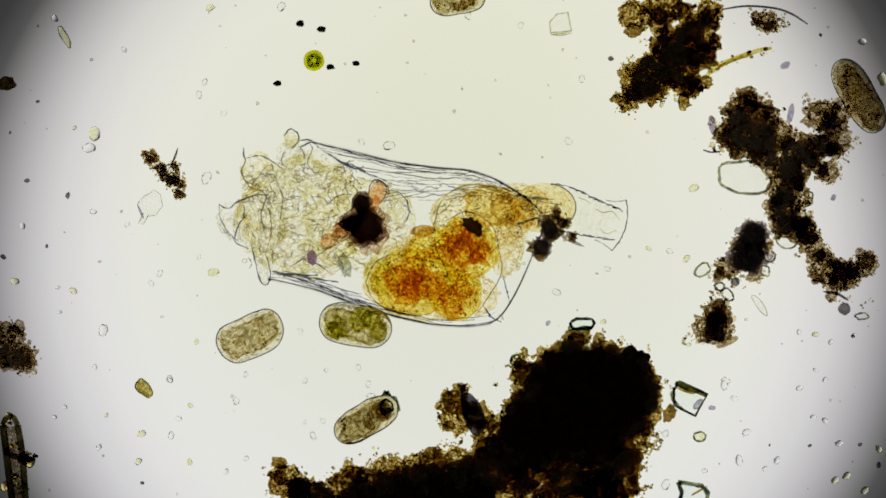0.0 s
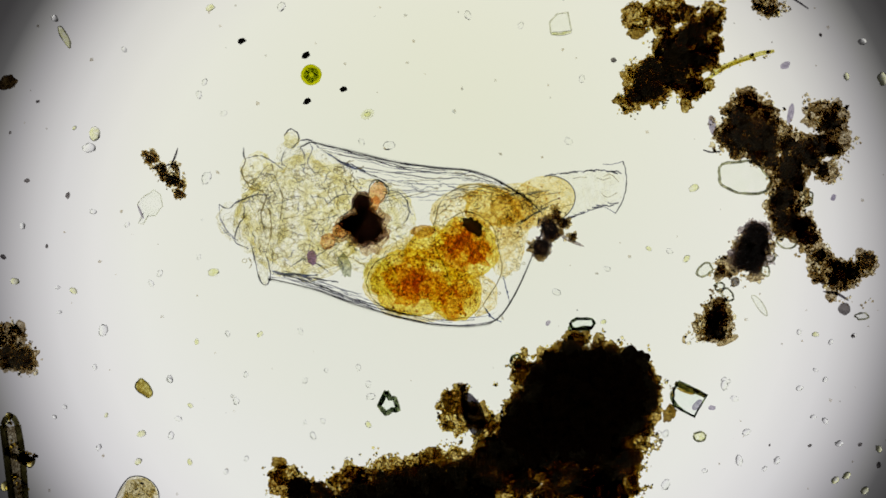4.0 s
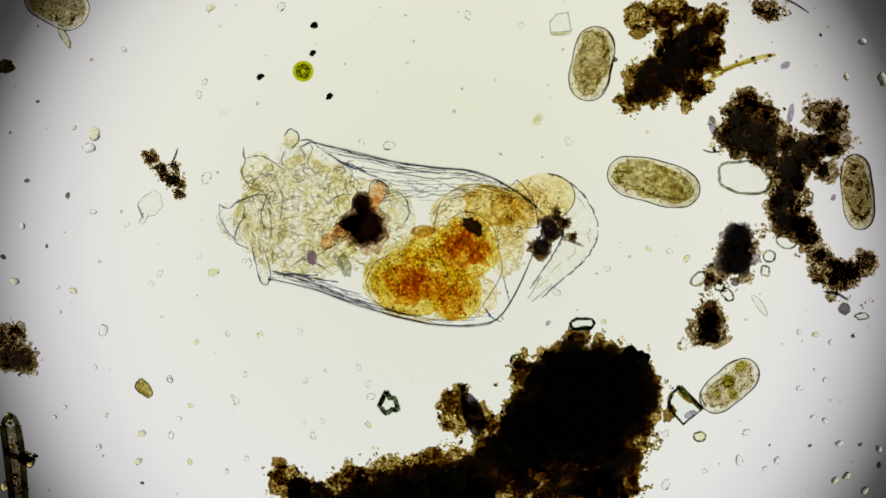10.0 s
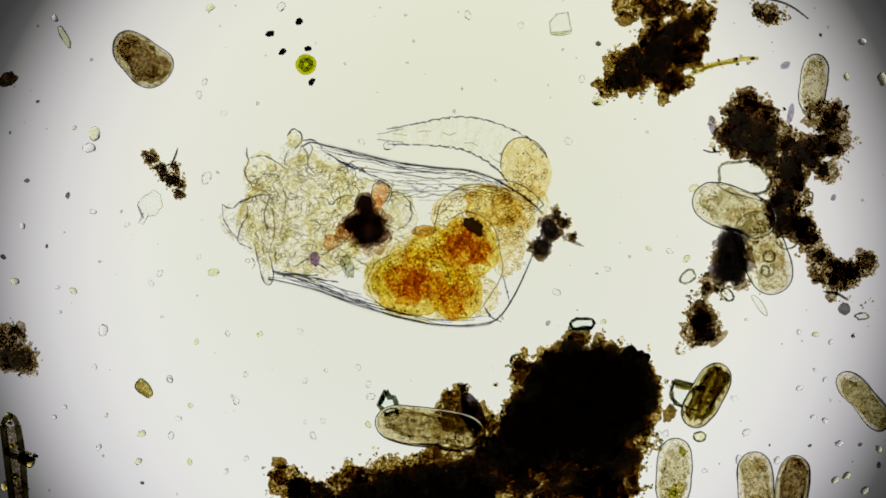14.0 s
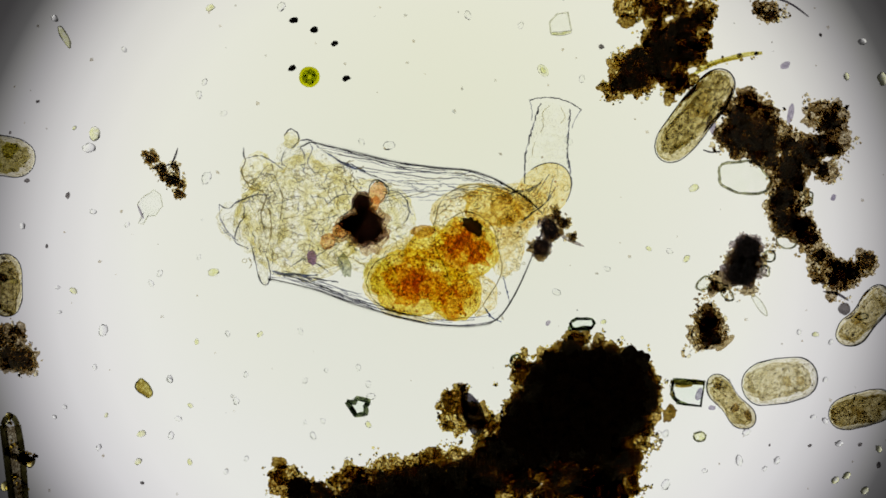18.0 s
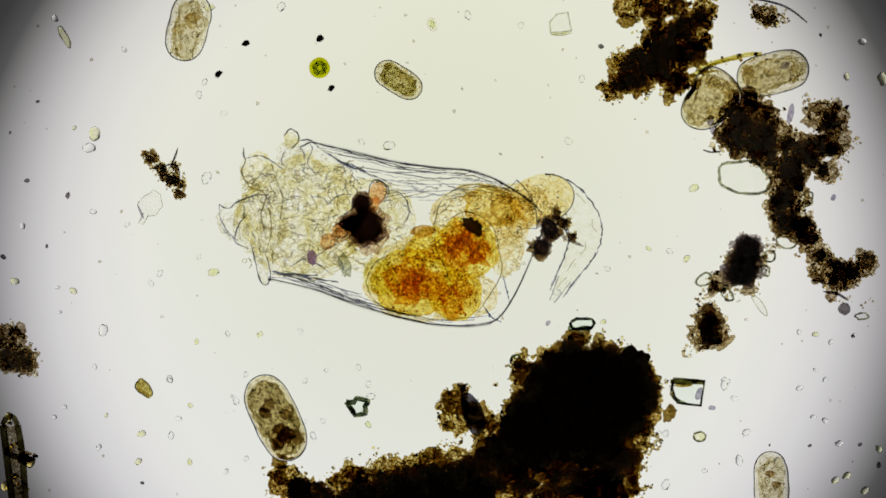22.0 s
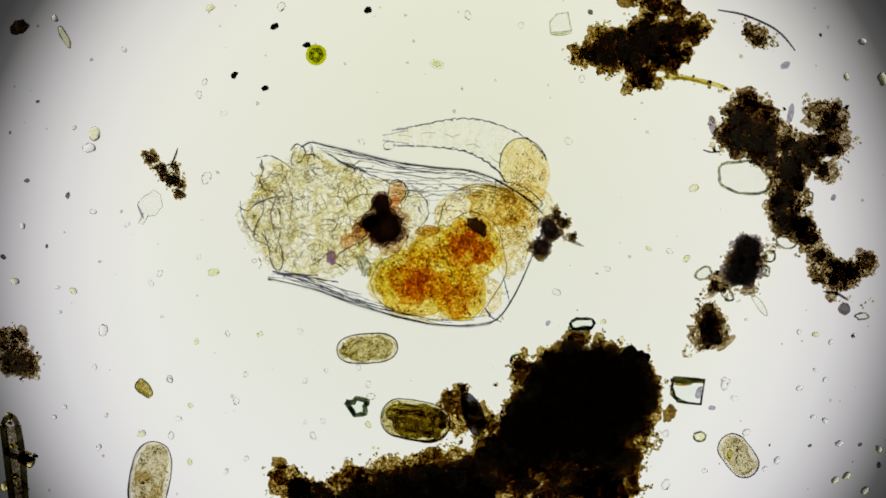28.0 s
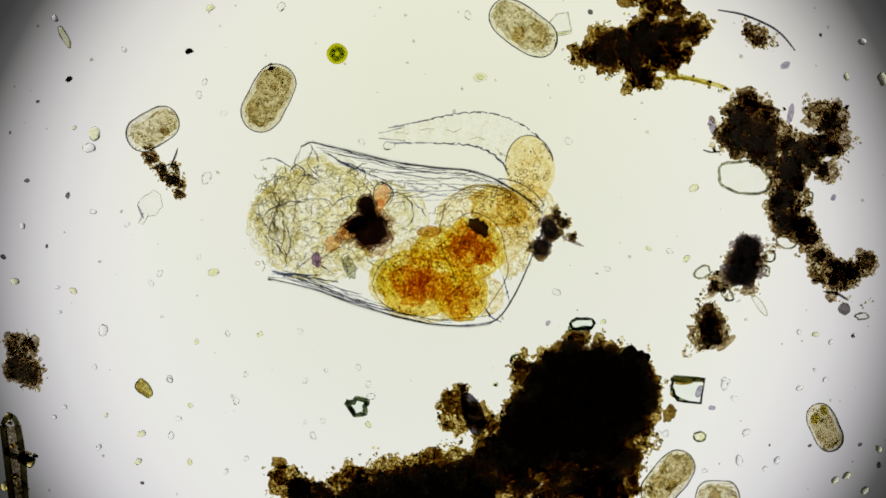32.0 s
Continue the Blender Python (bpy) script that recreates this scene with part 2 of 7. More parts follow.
PELLICLE = crystal("pellicle_clear", (0.985, 0.98, 0.96), 1.16)
PELLICLE_SOFT = crystal("pellicle_soft", (0.99, 0.988, 0.97), 1.11)
PELLICLE_MID = crystal("pellicle_firm", (0.985, 0.982, 0.96), 1.14)


def plasm(name, pale, deep, dark):
    """Cytoplasm crowded with food: blotched at two scales, with dark specks."""
    n = Nodes(name)
    a = n.ramp(n.grain(22.0, 3.0, 0.55, 0.4), [(0.42, pale), (0.52, tuple((p + q) / 2 for p, q in zip(pale, deep))), (0.62, deep)])
    b = n.ramp(n.grain(170.0, 2.0, 0.6), [(0.42, (1, 1, 1)), (0.58, tuple(1 - (1 - p) * 0.85 for p in deep))])
    c = n.ramp(n.grain(85.0, 2.0, 0.5), [(0.57, (1, 1, 1)), (0.65, tuple(p * 0.88 for p in dark))])
    t = n.add("ShaderNodeBsdfTransparent")
    w = n.folds(48.0, 0.026, tuple(1 - (1 - p) * 0.75 for p in deep), 1.2)
    # fuller and emptier ends
    e = n.ramp(n.grain(9.0, 1.0, 0.5), [(0.42, tuple(1 - (1 - p) * 0.15 for p in deep)), (0.60, tuple(1 - (1 - p) * 0.75 for p in deep))])
    n.link(n.times(n.times(n.times(a, b), n.times(c, e)), w), t.inputs["Color"])
    return n.surface(t.outputs[0])


JELLY = dict(
    tan=plasm("plasm_tan", (0.98, 0.967, 0.91), (0.885, 0.86, 0.75), (0.80, 0.76, 0.61)),
    pale=plasm("plasm_pale", (0.988, 0.98, 0.945), (0.925, 0.91, 0.84), (0.86, 0.83, 0.73)),
    green=plasm("plasm_green", (0.968, 0.956, 0.85), (0.865, 0.845, 0.69), (0.78, 0.755, 0.56)),
    brown=plasm("plasm_brown", (0.93, 0.89, 0.79), (0.76, 0.70, 0.575), (0.70, 0.63, 0.50)),
    clear=plasm("plasm_clear", (0.992, 0.99, 0.975), (0.955, 0.947, 0.90), (0.93, 0.912, 0.845)),
    grey=plasm("plasm_grey", (0.945, 0.925, 0.84), (0.80, 0.77, 0.64), (0.66, 0.61, 0.46)),
    olive=plasm("plasm_olive", (0.88, 0.845, 0.56), (0.68, 0.63, 0.32), (0.60, 0.55, 0.28)),
)
THINNER = dict(tan="pale", pale="clear", green="pale", brown="grey", clear="clear", grey="tan", olive="green")
FOOD = dict(
    dark=granular("food_dark", (0.91, 0.865, 0.73), (0.77, 0.70, 0.54), (0.56, 0.48, 0.34), 130, (0.82, 0.77, 0.68)),
    black=granular("food_black", (0.50, 0.42, 0.28), (0.30, 0.24, 0.15), (0.18, 0.14, 0.09), 130, (0.75, 0.7, 0.6)),
    brown=granular("food_brown", (0.995, 0.985, 0.94), (0.96, 0.935, 0.84), (0.84, 0.79, 0.63), 150, (0.95, 0.93, 0.87)),
    green=granular("food_green", (0.97, 0.97, 0.76), (0.89, 0.89, 0.52), (0.68, 0.68, 0.30), 140, (0.92, 0.88, 0.72)),
    rust=granular("food_rust", (0.98, 0.94, 0.80), (0.93, 0.83, 0.58), (0.80, 0.64, 0.36), 140, (0.94, 0.9, 0.82)),
)
VACUOLE = crystal("vacuole_clear", (0.97, 0.97, 0.95), 1.03)
SPOTS = island_tint("plasm_granules", [(0.0, (0.36, 0.33, 0.20)), (0.25, (0.62, 0.57, 0.40)), (0.65, (0.84, 0.80, 0.66)), (1.0, (0.94, 0.92, 0.84))])


# ---------------------------------------------------------------- mesh helpers
def mesh_object(name, verts, faces, material, parent=None, label="", smooth=True):
    me = bpy.data.meshes.new(name)
    me.from_pydata(verts, [], faces)
    if smooth:
        me.shade_smooth()
    me.materials.append(material)
    ob = new(name, me)
    if parent is not None:
        ob.parent = parent
    if label:
        ob["label"] = label
    return ob


def ball(nu=28, nv=16):
    """Unit sphere as (u along x, ring of directions): points and quads, poles on the x axis."""
    v = [(-1.0, 0.0, 0.0)]
    for i in range(1, nv):
        a = math.pi * i / nv
        for j in range(nu):
            b = 2 * math.pi * j / nu
            v.append((-math.cos(a), math.sin(a) * math.cos(b), math.sin(a) * math.sin(b)))
    v.append((1.0, 0.0, 0.0))
    f = [(0, 1 + (j + 1) % nu, 1 + j) for j in range(nu)]
    for i in range(nv - 2):
        for j in range(nu):
            a, b = 1 + i * nu + j, 1 + i * nu + (j + 1) % nu
            f.append((a, b, b + nu, a + nu))
    last = len(v) - 1
    f += [(last, last - nu + j, last - nu + (j + 1) % nu) for j in range(nu)]
    return v, f


def lump(rx, ry, rz, rough=0.12, freq=2.2, seed=0.0, nu=28, nv=16, sharp=2):
    """An uneven rounded lump."""
    v, f = ball(nu, nv)
    out = []
    for p in v:
        q = Vector(p)
        k = 1.0
        amp, fr = rough, freq
        for o in range(sharp):
            k += amp * noise.noise(q * fr + Vector((seed, seed * 1.7, o * 9.1)))
            amp, fr = amp * 0.62, fr * 2.3
        out.append((q.x * rx * k, q.y * ry * k, q.z * rz * k))
    return out, f


def tube(points, radii, sides=6):
    """A round strand along points, closed at both ends."""
    v, f = [], []
    n = len(points)
    for i, p in enumerate(points):
        t = (points[min(i + 1, n - 1)] - points[max(i - 1, 0)]).normalized()
        up = Vector((0, 0, 1)) if abs(t.z) < 0.9 else Vector((0, 1, 0))
        s = t.cross(up).normalized()
        w = s.cross(t)
        for j in range(sides):
            b = 2 * math.pi * j / sides
            v.append(tuple(p + (s * math.cos(b) + w * math.sin(b)) * radii[i]))
    for i in range(n - 1):
        for j in range(sides):
            a, b = i * sides + j, i * sides + (j + 1) % sides
            f.append((a, b, b + sides, a + sides))
    f.append(tuple(range(sides - 1, -1, -1)))
    f.append(tuple(range((n - 1) * sides, n * sides)))
    return v, f


def moved(geo, m):
    v, f = geo
    return [tuple(m @ Vector(p)) for p in v], f


def joined(pieces):
    v, f = [], []
    for pv, pf in pieces:
        k = len(v)
        v += pv
        f += [tuple(i + k for i in q) for q in pf]
    return v, f


OCTA = ([(1, 0, 0), (-1, 0, 0), (0, 1, 0), (0, -1, 0), (0, 0, 1), (0, 0, -1)],
        [(0, 2, 4), (2, 1, 4), (1, 3, 4), (3, 0, 4), (2, 0, 5), (1, 2, 5), (3, 1, 5), (0, 3, 5)])


def crumb(r, rnd):
    """A small angular grain."""
    s = [r * rnd.uniform(0.55, 1.3) for _ in range(6)]
    e = Euler((rnd.uniform(0, 6), rnd.uniform(0, 6), rnd.uniform(0, 6))).to_matrix()
    return [e @ (Vector(p) * k) for p, k in zip(OCTA[0], s)]


def crumbs(spots, rnd):
    v, f = [], []
    for p, r in spots:
        k = len(v)
        v += [tuple(p + q) for q in crumb(r, rnd)]
        f += [tuple(i + k for i in t) for t in OCTA[1]]
    return v, f


def beads(spots, rnd):
    """Rounded crumbs."""
    base, faces = ball(6, 4)
    v, f = [], []
    for p, r in spots:
        k = len(v)
        e = Euler((rnd.uniform(0, 6), rnd.uniform(0, 6), rnd.uniform(0, 6))).to_matrix() @ Matrix.Diagonal((r * rnd.uniform(0.7, 1.3), r * rnd.uniform(0.6, 1.0), r * rnd.uniform(0.6, 1.0)))
        v += [tuple(p + e @ Vector(q)) for q in base]
        f += [tuple(i + k for i in t) for t in faces]
    return v, f


def spline(pts, n):
    """n points, evenly spaced, on a smooth line through pts."""
    p = [2 * pts[0] - pts[1], *pts, 2 * pts[-1] - pts[-2]]
    fine = []
    for i in range(1, len(p) - 2):
        for k in range(24):
            t = k / 24
            fine.append(0.5 * (2 * p[i] + (p[i + 1] - p[i - 1]) * t + (2 * p[i - 1] - 5 * p[i] + 4 * p[i + 1] - p[i + 2]) * t * t
                               + (3 * p[i] - p[i - 1] - 3 * p[i + 1] + p[i + 2]) * t ** 3))
    fine.append(pts[-1])
    d = [0.0]
    for a, b in zip(fine, fine[1:]):
        d.append(d[-1] + (b - a).length)
    out, j = [], 0
    for k in range(n):
        s = d[-1] * k / (n - 1)
        while j < len(d) - 2 and d[j + 1] < s:
            j += 1
        u = (s - d[j]) / max(d[j + 1] - d[j], 1e-9)
        out.append(fine[j].lerp(fine[j + 1], u))
    return out


def empty(name, place, label, category, group="", kind=""):
    ob = new(name)
    ob.location = place
    ob.empty_display_size = 0.02
    return tagged(ob, label, category, group, kind)


# ---------------------------------------------------------------- slide and lamp
def slide_and_lamp():
    bm = bmesh.new()
    bmesh.ops.create_cube(bm, size=1.0, matrix=Matrix.Translation((0, 0, -0.05)) @ Matrix.Diagonal((5.2, 3.4, 0.1, 1)))
    bmesh.ops.bevel(bm, geom=bm.edges[:], offset=0.01, segments=2, affect="EDGES")
    me = bpy.data.meshes.new("glass_slide")
    bm.to_mesh(me)
    bm.free()
    me.materials.append(GLASS)
    slab = tagged(new("glass_slide", me), "clear glass slide that carries the drop of water", "slide", kind="structure")
    slab.visible_shadow = False
    n = 96
    ring = [(LAMP_R * math.cos(2 * math.pi * i / n), LAMP_R * math.sin(2 * math.pi * i / n)) for i in range(n)]
    v = [(x, y, 0.0) for x, y in ring] + [(x, y, -0.06) for x, y in ring]
    f = [tuple(range(n)), tuple(range(2 * n - 1, n - 1, -1))] + [(i + n, (i + 1) % n + n, (i + 1) % n, i) for i in range(n)]
    lamp = mesh_object("illuminator", v, f, lamp_glass(), smooth=False)
    lamp.location = (0.004, -0.024, LAMP_Z)
    tagged(lamp, "round glowing ground-glass window of the illuminator below", "lamp", kind="structure")


slide_and_lamp()


# ---------------------------------------------------------------- debris
def debris(name, label, place, lumps, fringe, grains, film=None, density=1.0, size=(3, 8), seed=1, flat=0.5, core=0.8, heart=None, category="debris"):
    """A flake of rotted matter: dark solid lumps wrapped in translucent crumbs.
    lumps and fringe: (x, y, radius) in plan millimetres round the flake's place."""
    px, py = place
    base = empty(name, at(px, py), label, category, "flakes of debris")
    rnd = random.Random(seed)
    clods = []
    for i, (x, y, r, *dim) in enumerate(lumps):
        stuff = dim[0] if dim else SOOT if heart is None else heart
        firm = stuff is SOOT
        turn = Matrix.Rotation(rnd.uniform(0, 6), 4, "Z")
        h = r * 0.001 * flat
        s = core * (0.92 if firm else 0.72)
        m = Matrix.Translation(((x - px) * 0.001, (py - y) * 0.001, h * 1.02)) @ turn
        mesh_object("lump", *moved(lump(r * s * 0.001, r * s * 0.001, h * 0.9, 0.50, 2.1, seed * 3.1 + i * 5.7, 80, 44, 5), m), stuff, base)
        # clods packed round the heart, the outer ones looser
        mean = min(max(r * 0.26, 4.0), 11.0)
        for k in range(int((r / mean) ** 2 * (2.6 if firm else 1.5))):
            ang = rnd.uniform(0, 2 * math.pi)
            d = r * core * (rnd.uniform(0.72, 1.12) if firm else 1.14 * rnd.random() ** 0.6)
            q = mean * rnd.uniform(0.5, 1.25)
            c = Vector(((x - px + d * math.cos(ang)) * 0.001, (py - y - d * math.sin(ang)) * 0.001, 0.001 * (q * 0.7 + rnd.random() * r * flat * 1.2)))
            tilt = Matrix.Translation(c) @ Euler((rnd.uniform(-0.6, 0.6), rnd.uniform(-0.6, 0.6), rnd.uniform(0, 6))).to_matrix().to_4x4()
            clods.append((moved(lump(q * 0.0012, q * 0.0008, q * 0.0006, 0.75, 1.7, rnd.uniform(0, 90), 18, 11, 3), tilt), TWILIGHT if firm or stuff is TWILIGHT and grains is AMBER and flat > 0.8 else CLOD_GREY if stuff is SHADE else CLOD_DARK if stuff is SMOKE else CLOD_AMBER if grains is AMBER else CLOD_BROWN))
    rnd.shuffle(clods)
    for geo, stuff in clods[:16]:
        mesh_object("clod", *geo, stuff, base)
    for stuff in dict.fromkeys(c[1] for c in clods[16:]):
        tagged(mesh_object("clod_layer", *joined([geo for geo, kind in clods[16:] if kind is stuff]), stuff, base), kind="stuff")

    def loose(x, y):
        """How far outside the flake's ragged outline a place lies; below 0 it is inside."""
        n = noise.fractal(Vector((x / 21 + seed * 7.3, y / 21, seed)), 1.0, 2.1, 4)
        return min(math.hypot(x - u, y - v) / r for u, v, r in fringe) - 0.88 - 0.62 * n

    if film is not None:
        for i, (x, y, r) in enumerate(fringe):
            if r >= 22:
                m = Matrix.Translation(((x - px) * 0.001, (py - y) * 0.001, r * 0.0003)) @ Matrix.Rotation(rnd.uniform(0, 6), 4, "Z")
                mesh_object("veil", *moved(lump(r * 0.00074, r * 0.00068, r * 0.00028, 0.55, 1.9, seed * 2.3 + i * 4.1, 64, 34, 2), m), VEIL if grains is AMBER else GREYVEIL, base)
    spots, flakes, grit = [], [], []
    for x, y, r in fringe:
        for k in range(int(density * r * r * 0.13)):
            ang, d = rnd.uniform(0, 2 * math.pi), r * 1.3 * math.sqrt(rnd.random())
            u, v = x + d * math.cos(ang), y + d * math.sin(ang)
            out = loose(u, v)
            high = max(4.0, (r - 0.6 * d) * flat * 1.6)
            z = rnd.random() ** 1.5 * high
            p = Vector(((u - px) * 0.001, (py - v) * 0.001, 0.0))
            if k % 30 == 0 and film is not None and r > 20:
                s = rnd.uniform(6, 13)
                if out < -0.12:
                    p.z = 0.001 * (s * 0.5 + z)
                    turn = Matrix.Translation(p) @ Matrix.Rotation(rnd.uniform(0, 6), 4, "Z") @ Matrix.Rotation(rnd.uniform(-0.5, 0.5), 4, "X")
                    flakes.append(moved(lump(s * 0.0013, s * 0.0009, s * 0.0004, 0.5, 1.8, rnd.uniform(0, 90), 16, 10, 2), turn))
            elif out < 0 or (out < 0.08 and rnd.random() < 0.012):
                s = rnd.uniform(*size) * rnd.choice((0.7, 0.8, 0.9, 1.0, 1.2, 1.4))
                p.z = 0.001 * (s + z)
                spots.append((p, s * 0.001))
                if out > -0.34 and 0.8 < density < 1.3 and rnd.random() < (0.28 if grains is AMBER else 0.10):
                    grit.append((p + Vector((rnd.uniform(-4, 4), rnd.uniform(-4, 4), 1.0)) * 0.001, s * 0.00075))
    tagged(mesh_object("grit_layer", *crumbs(grit, rnd), SOOT, base, smooth=False), kind="stuff")
    bead = AMBER_BEAD if grains is AMBER else UMBER_BEAD
    rnd.shuffle(spots)
    cut, few = int(len(spots) * 0.55), min(30, len(spots) // 12)
    tagged(mesh_object("crumb_layer", *crumbs(spots[cut:], rnd), grains, base, smooth=False), kind="stuff")
    tagged(mesh_object("bead_layer", *beads(spots[few:cut], rnd), bead, base), kind="stuff")
    for p, s in spots[:few]:
        mesh_object("crumb", *beads([(p, s * 1.6)], rnd), bead, base)
    for geo in flakes[:24]:
        mesh_object("flake", *geo, film, base)
    if len(flakes) > 24:
        tagged(mesh_object("flake_layer", *joined(flakes[24:]), film, base), kind="stuff")
    return base


def strand(name, pts, width, material, parent, place, z=0.02, taper=0.6, sides=6):
    px, py = place
    line = spline([Vector(((x - px) * 0.001, (py - y) * 0.001, z)) for x, y in pts], 18)
    n = len(line)
    r = [width * 0.0005 * (1 - (1 - taper) * abs(2 * i / (n - 1) - 1) ** 3) for i in range(n)]
    return mesh_object(name, *tube(line, r, sides), material, parent)


big = debris("debris_mass", "large black-brown mass of rotted debris with amber crumbs", (980, 760),
             [(1015, 690, 90), (1080, 690, 86), (1122, 692, 44, TWILIGHT), (955, 752, 74), (1036, 748, 76), (850, 872, 32), (785, 880, 46), (715, 885, 48), (645, 893, 40), (530, 866, 22), (740, 885, 36, TWILIGHT), (820, 872, 36, TWILIGHT), (565, 874, 24, TWILIGHT), (625, 872, 36, TWILIGHT), (685, 866, 42, TWILIGHT), (750, 858, 40, TWILIGHT), (805, 845, 42, TWILIGHT), (865, 830, 46, TWILIGHT), (905, 800, 40, TWILIGHT), (1092, 820, 42, CLOD_AMBER), (1000, 846, 44, CLOD_AMBER), (935, 842, 36, TWILIGHT)],
             [(990, 690, 92), (1085, 690, 96), (1125, 690, 58), (960, 770, 96), (1080, 790, 76), (1085, 845, 62), (1010, 860, 80), (880, 845, 84), (800, 855, 80), (735, 858, 60), (680, 858, 60), (620, 868, 52), (505, 852, 38), (548, 872, 34), (925, 655, 26), (1050, 900, 80), (870, 775, 40), (1112, 770, 46), (1032, 602, 20), (1010, 606, 18)],
             AMBER, FILM, 1.15, (1.5, 3.4), 3, 0.85)
spur = debris("debris_flake", "pale crumbly flake with a dark oval grain", (818, 722),
              [(818, 688, 9, SMOKE)], [(800, 712, 30), (806, 745, 32), (845, 735, 30), (818, 688, 12)], AMBER, FILM, 1.0, (1.4, 3.6), 5, 0.35, 0.7, SMOKE)
mesh_object("dark_grain", *moved(lump(0.040, 0.019, 0.016, 0.16, 1.4, 3.3, 28, 16, 2), Matrix.Translation((0.019, -0.010, 0.05)) @ Matrix.Rotation(radians(-68), 4, "Z")), granular("grain_slate", (0.36, 0.35, 0.38), (0.26, 0.25, 0.28), (0.19, 0.18, 0.21), 60, (0.85, 0.82, 0.86)), spur)
upper = debris("debris_flake", "dark loose flake of debris with a yellow fibre", (1185, 100),
               [(1145, 142, 44), (1190, 110, 46), (1225, 58, 32), (1120, 168, 22), (1175, 82, 28), (1165, 28, 24), (1205, 18, 26), (1248, 34, 20), (1228, 105, 24), (1215, 148, 20)],
               [(1140, 145, 50), (1190, 105, 60), (1235, 60, 44), (1165, 24, 40), (1215, 145, 34), (1118, 26, 30), (1255, 18, 26), (1110, 180, 24), (1245, 100, 30), (1275, 116, 10), (1300, 106, 9), (1325, 97, 9), (1350, 89, 8), (1240, 150, 12), (1218, 176, 12)], AMBER, FILM, 1.0, (1.4, 3.8), 8, 0.6, 0.72, TWILIGHT)
strand("fibre", [(1255, 122), (1300, 105), (1335, 92), (1364, 86)], 9, YELLOW, upper, (1185, 100))
mesh_object("bead", *moved(lump(0.005, 0.0045, 0.004, 0.2, 1.5, 3.0, 14, 9), Matrix.Translation((-0.104, -0.004, 0.006))), SPECKD, upper)
strand("fibre", [(1205, 175), (1240, 142), (1290, 110), (1330, 98)], 6, YELLOW, upper, (1185, 100))
hairy = debris("debris_flake", "small brown flake caught on a dark hair", (1360, 38),
               [(1358, 46, 14)], [(1358, 40, 24), (1338, 30, 15), (1382, 40, 16)], UMBER, GREYFILM, 1.6, (1.5, 3.6), 9, 0.5, 0.7, DUSK)
strand("hair", [(1276, 18), (1320, 12), (1370, 16), (1400, 26), (1428, 44)], 4, HAIR, hairy, (1360, 38))
right = debris("debris_chain", "branching chain of dark brown debris", (1400, 300),
               [(1330, 234, 44), (1290, 246, 24), (1310, 214, 24), (1362, 250, 32), (1402, 264, 28), (1436, 268, 26, GREYFILM), (1468, 266, 20, GREYFILM), (1465, 214, 22, GREYFILM), (1390, 305, 28), (1386, 345, 27), (1382, 380, 25), (1456, 302, 15), (1300, 266, 17), (1336, 274, 20), (1366, 284, 20), (1402, 292, 22), (1388, 402, 20)],
               [(1330, 225, 60), (1325, 185, 32), (1366, 240, 44), (1285, 240, 28), (1452, 205, 38), (1470, 250, 38), (1425, 268, 40), (1390, 315, 42), (1385, 372, 38), (1412, 402, 22), (1402, 345, 36), (1266, 258, 18), (1302, 196, 24), (1350, 180, 20), (1425, 400, 22), (1478, 285, 18), (1498, 270, 12), (1462, 304, 26), (1480, 205, 26), (1258, 215, 10), (1520, 250, 9), (1310, 264, 24), (1345, 278, 24), (1410, 300, 30), (1394, 398, 32)],
               UMBER, GREYFILM, 0.82, (1.4, 3.8), 12, 0.6, 0.72, DUSK)
strand("hair", [(1275, 268), (1258, 270), (1243, 266)], 3, HAIR, right, (1400, 300))
strand("splinter", [(1264, 242), (1260, 225), (1257, 205)], 13, SLATE, right, (1400, 300), 0.02, 0.2)
strand("splinter", [(1394, 220), (1398, 202), (1401, 184)], 11, SLATE, right, (1400, 300), 0.02, 0.2)
arm = debris("debris_flake", "dark crumbly flake at the chain's lower end", (1480, 480),
             [(1536, 462, 18), (1505, 484, 14, GREYFILM), (1435, 424, 14, GREYFILM), (1450, 452, 15), (1480, 470, 15, GREYFILM), (1474, 495, 10)],
             [(1435, 430, 30), (1455, 468, 34), (1490, 492, 28), (1532, 468, 26), (1475, 502, 18), (1476, 520, 15), (1502, 534, 13), (1535, 538, 12), (1472, 482, 30), (1512, 482, 24), (1422, 402, 24)], UMBER, GREYFILM, 0.82, (1.4, 3.7), 14, 0.5, 0.75, DUSK)
strand("splinter", [(1455, 516), (1480, 520), (1500, 532)], 5, HAIR, arm, (1480, 480), 0.02, 0.4)
ball_dark = debris("debris_ball", "rounded black lump of debris with loose crumbs", (1328, 438),
                   [(1330, 416, 33), (1322, 456, 37), (1332, 422, 23, SOOT), (1322, 454, 26, SOOT)], [(1326, 440, 40), (1286, 474, 24), (1262, 480, 16), (1335, 478, 20), (1306, 494, 18), (1366, 422, 16), (1382, 408, 16), (1352, 440, 14)], UMBER, GREYFILM, 1.0, (1.4, 3.7), 15, 0.8, 0.8, SHADE)
low = debris("debris_flake", "brown loose flake of debris resting on glass", (1255, 570),
             [(1258, 572, 15, SMOKE), (1268, 588, 16), (1262, 552, 15), (1246, 586, 15)], [(1262, 556, 32), (1245, 578, 30), (1272, 585, 26), (1265, 526, 18), (1218, 602, 16)], UMBER, GREYFILM, 1.0, (1.4, 3.7), 17, 0.5, 0.7, DUSK)
strand("splinter", [(1262, 612), (1282, 602), (1300, 595)], 14, DUSK, low, (1255, 570), 0.02, 0.3)
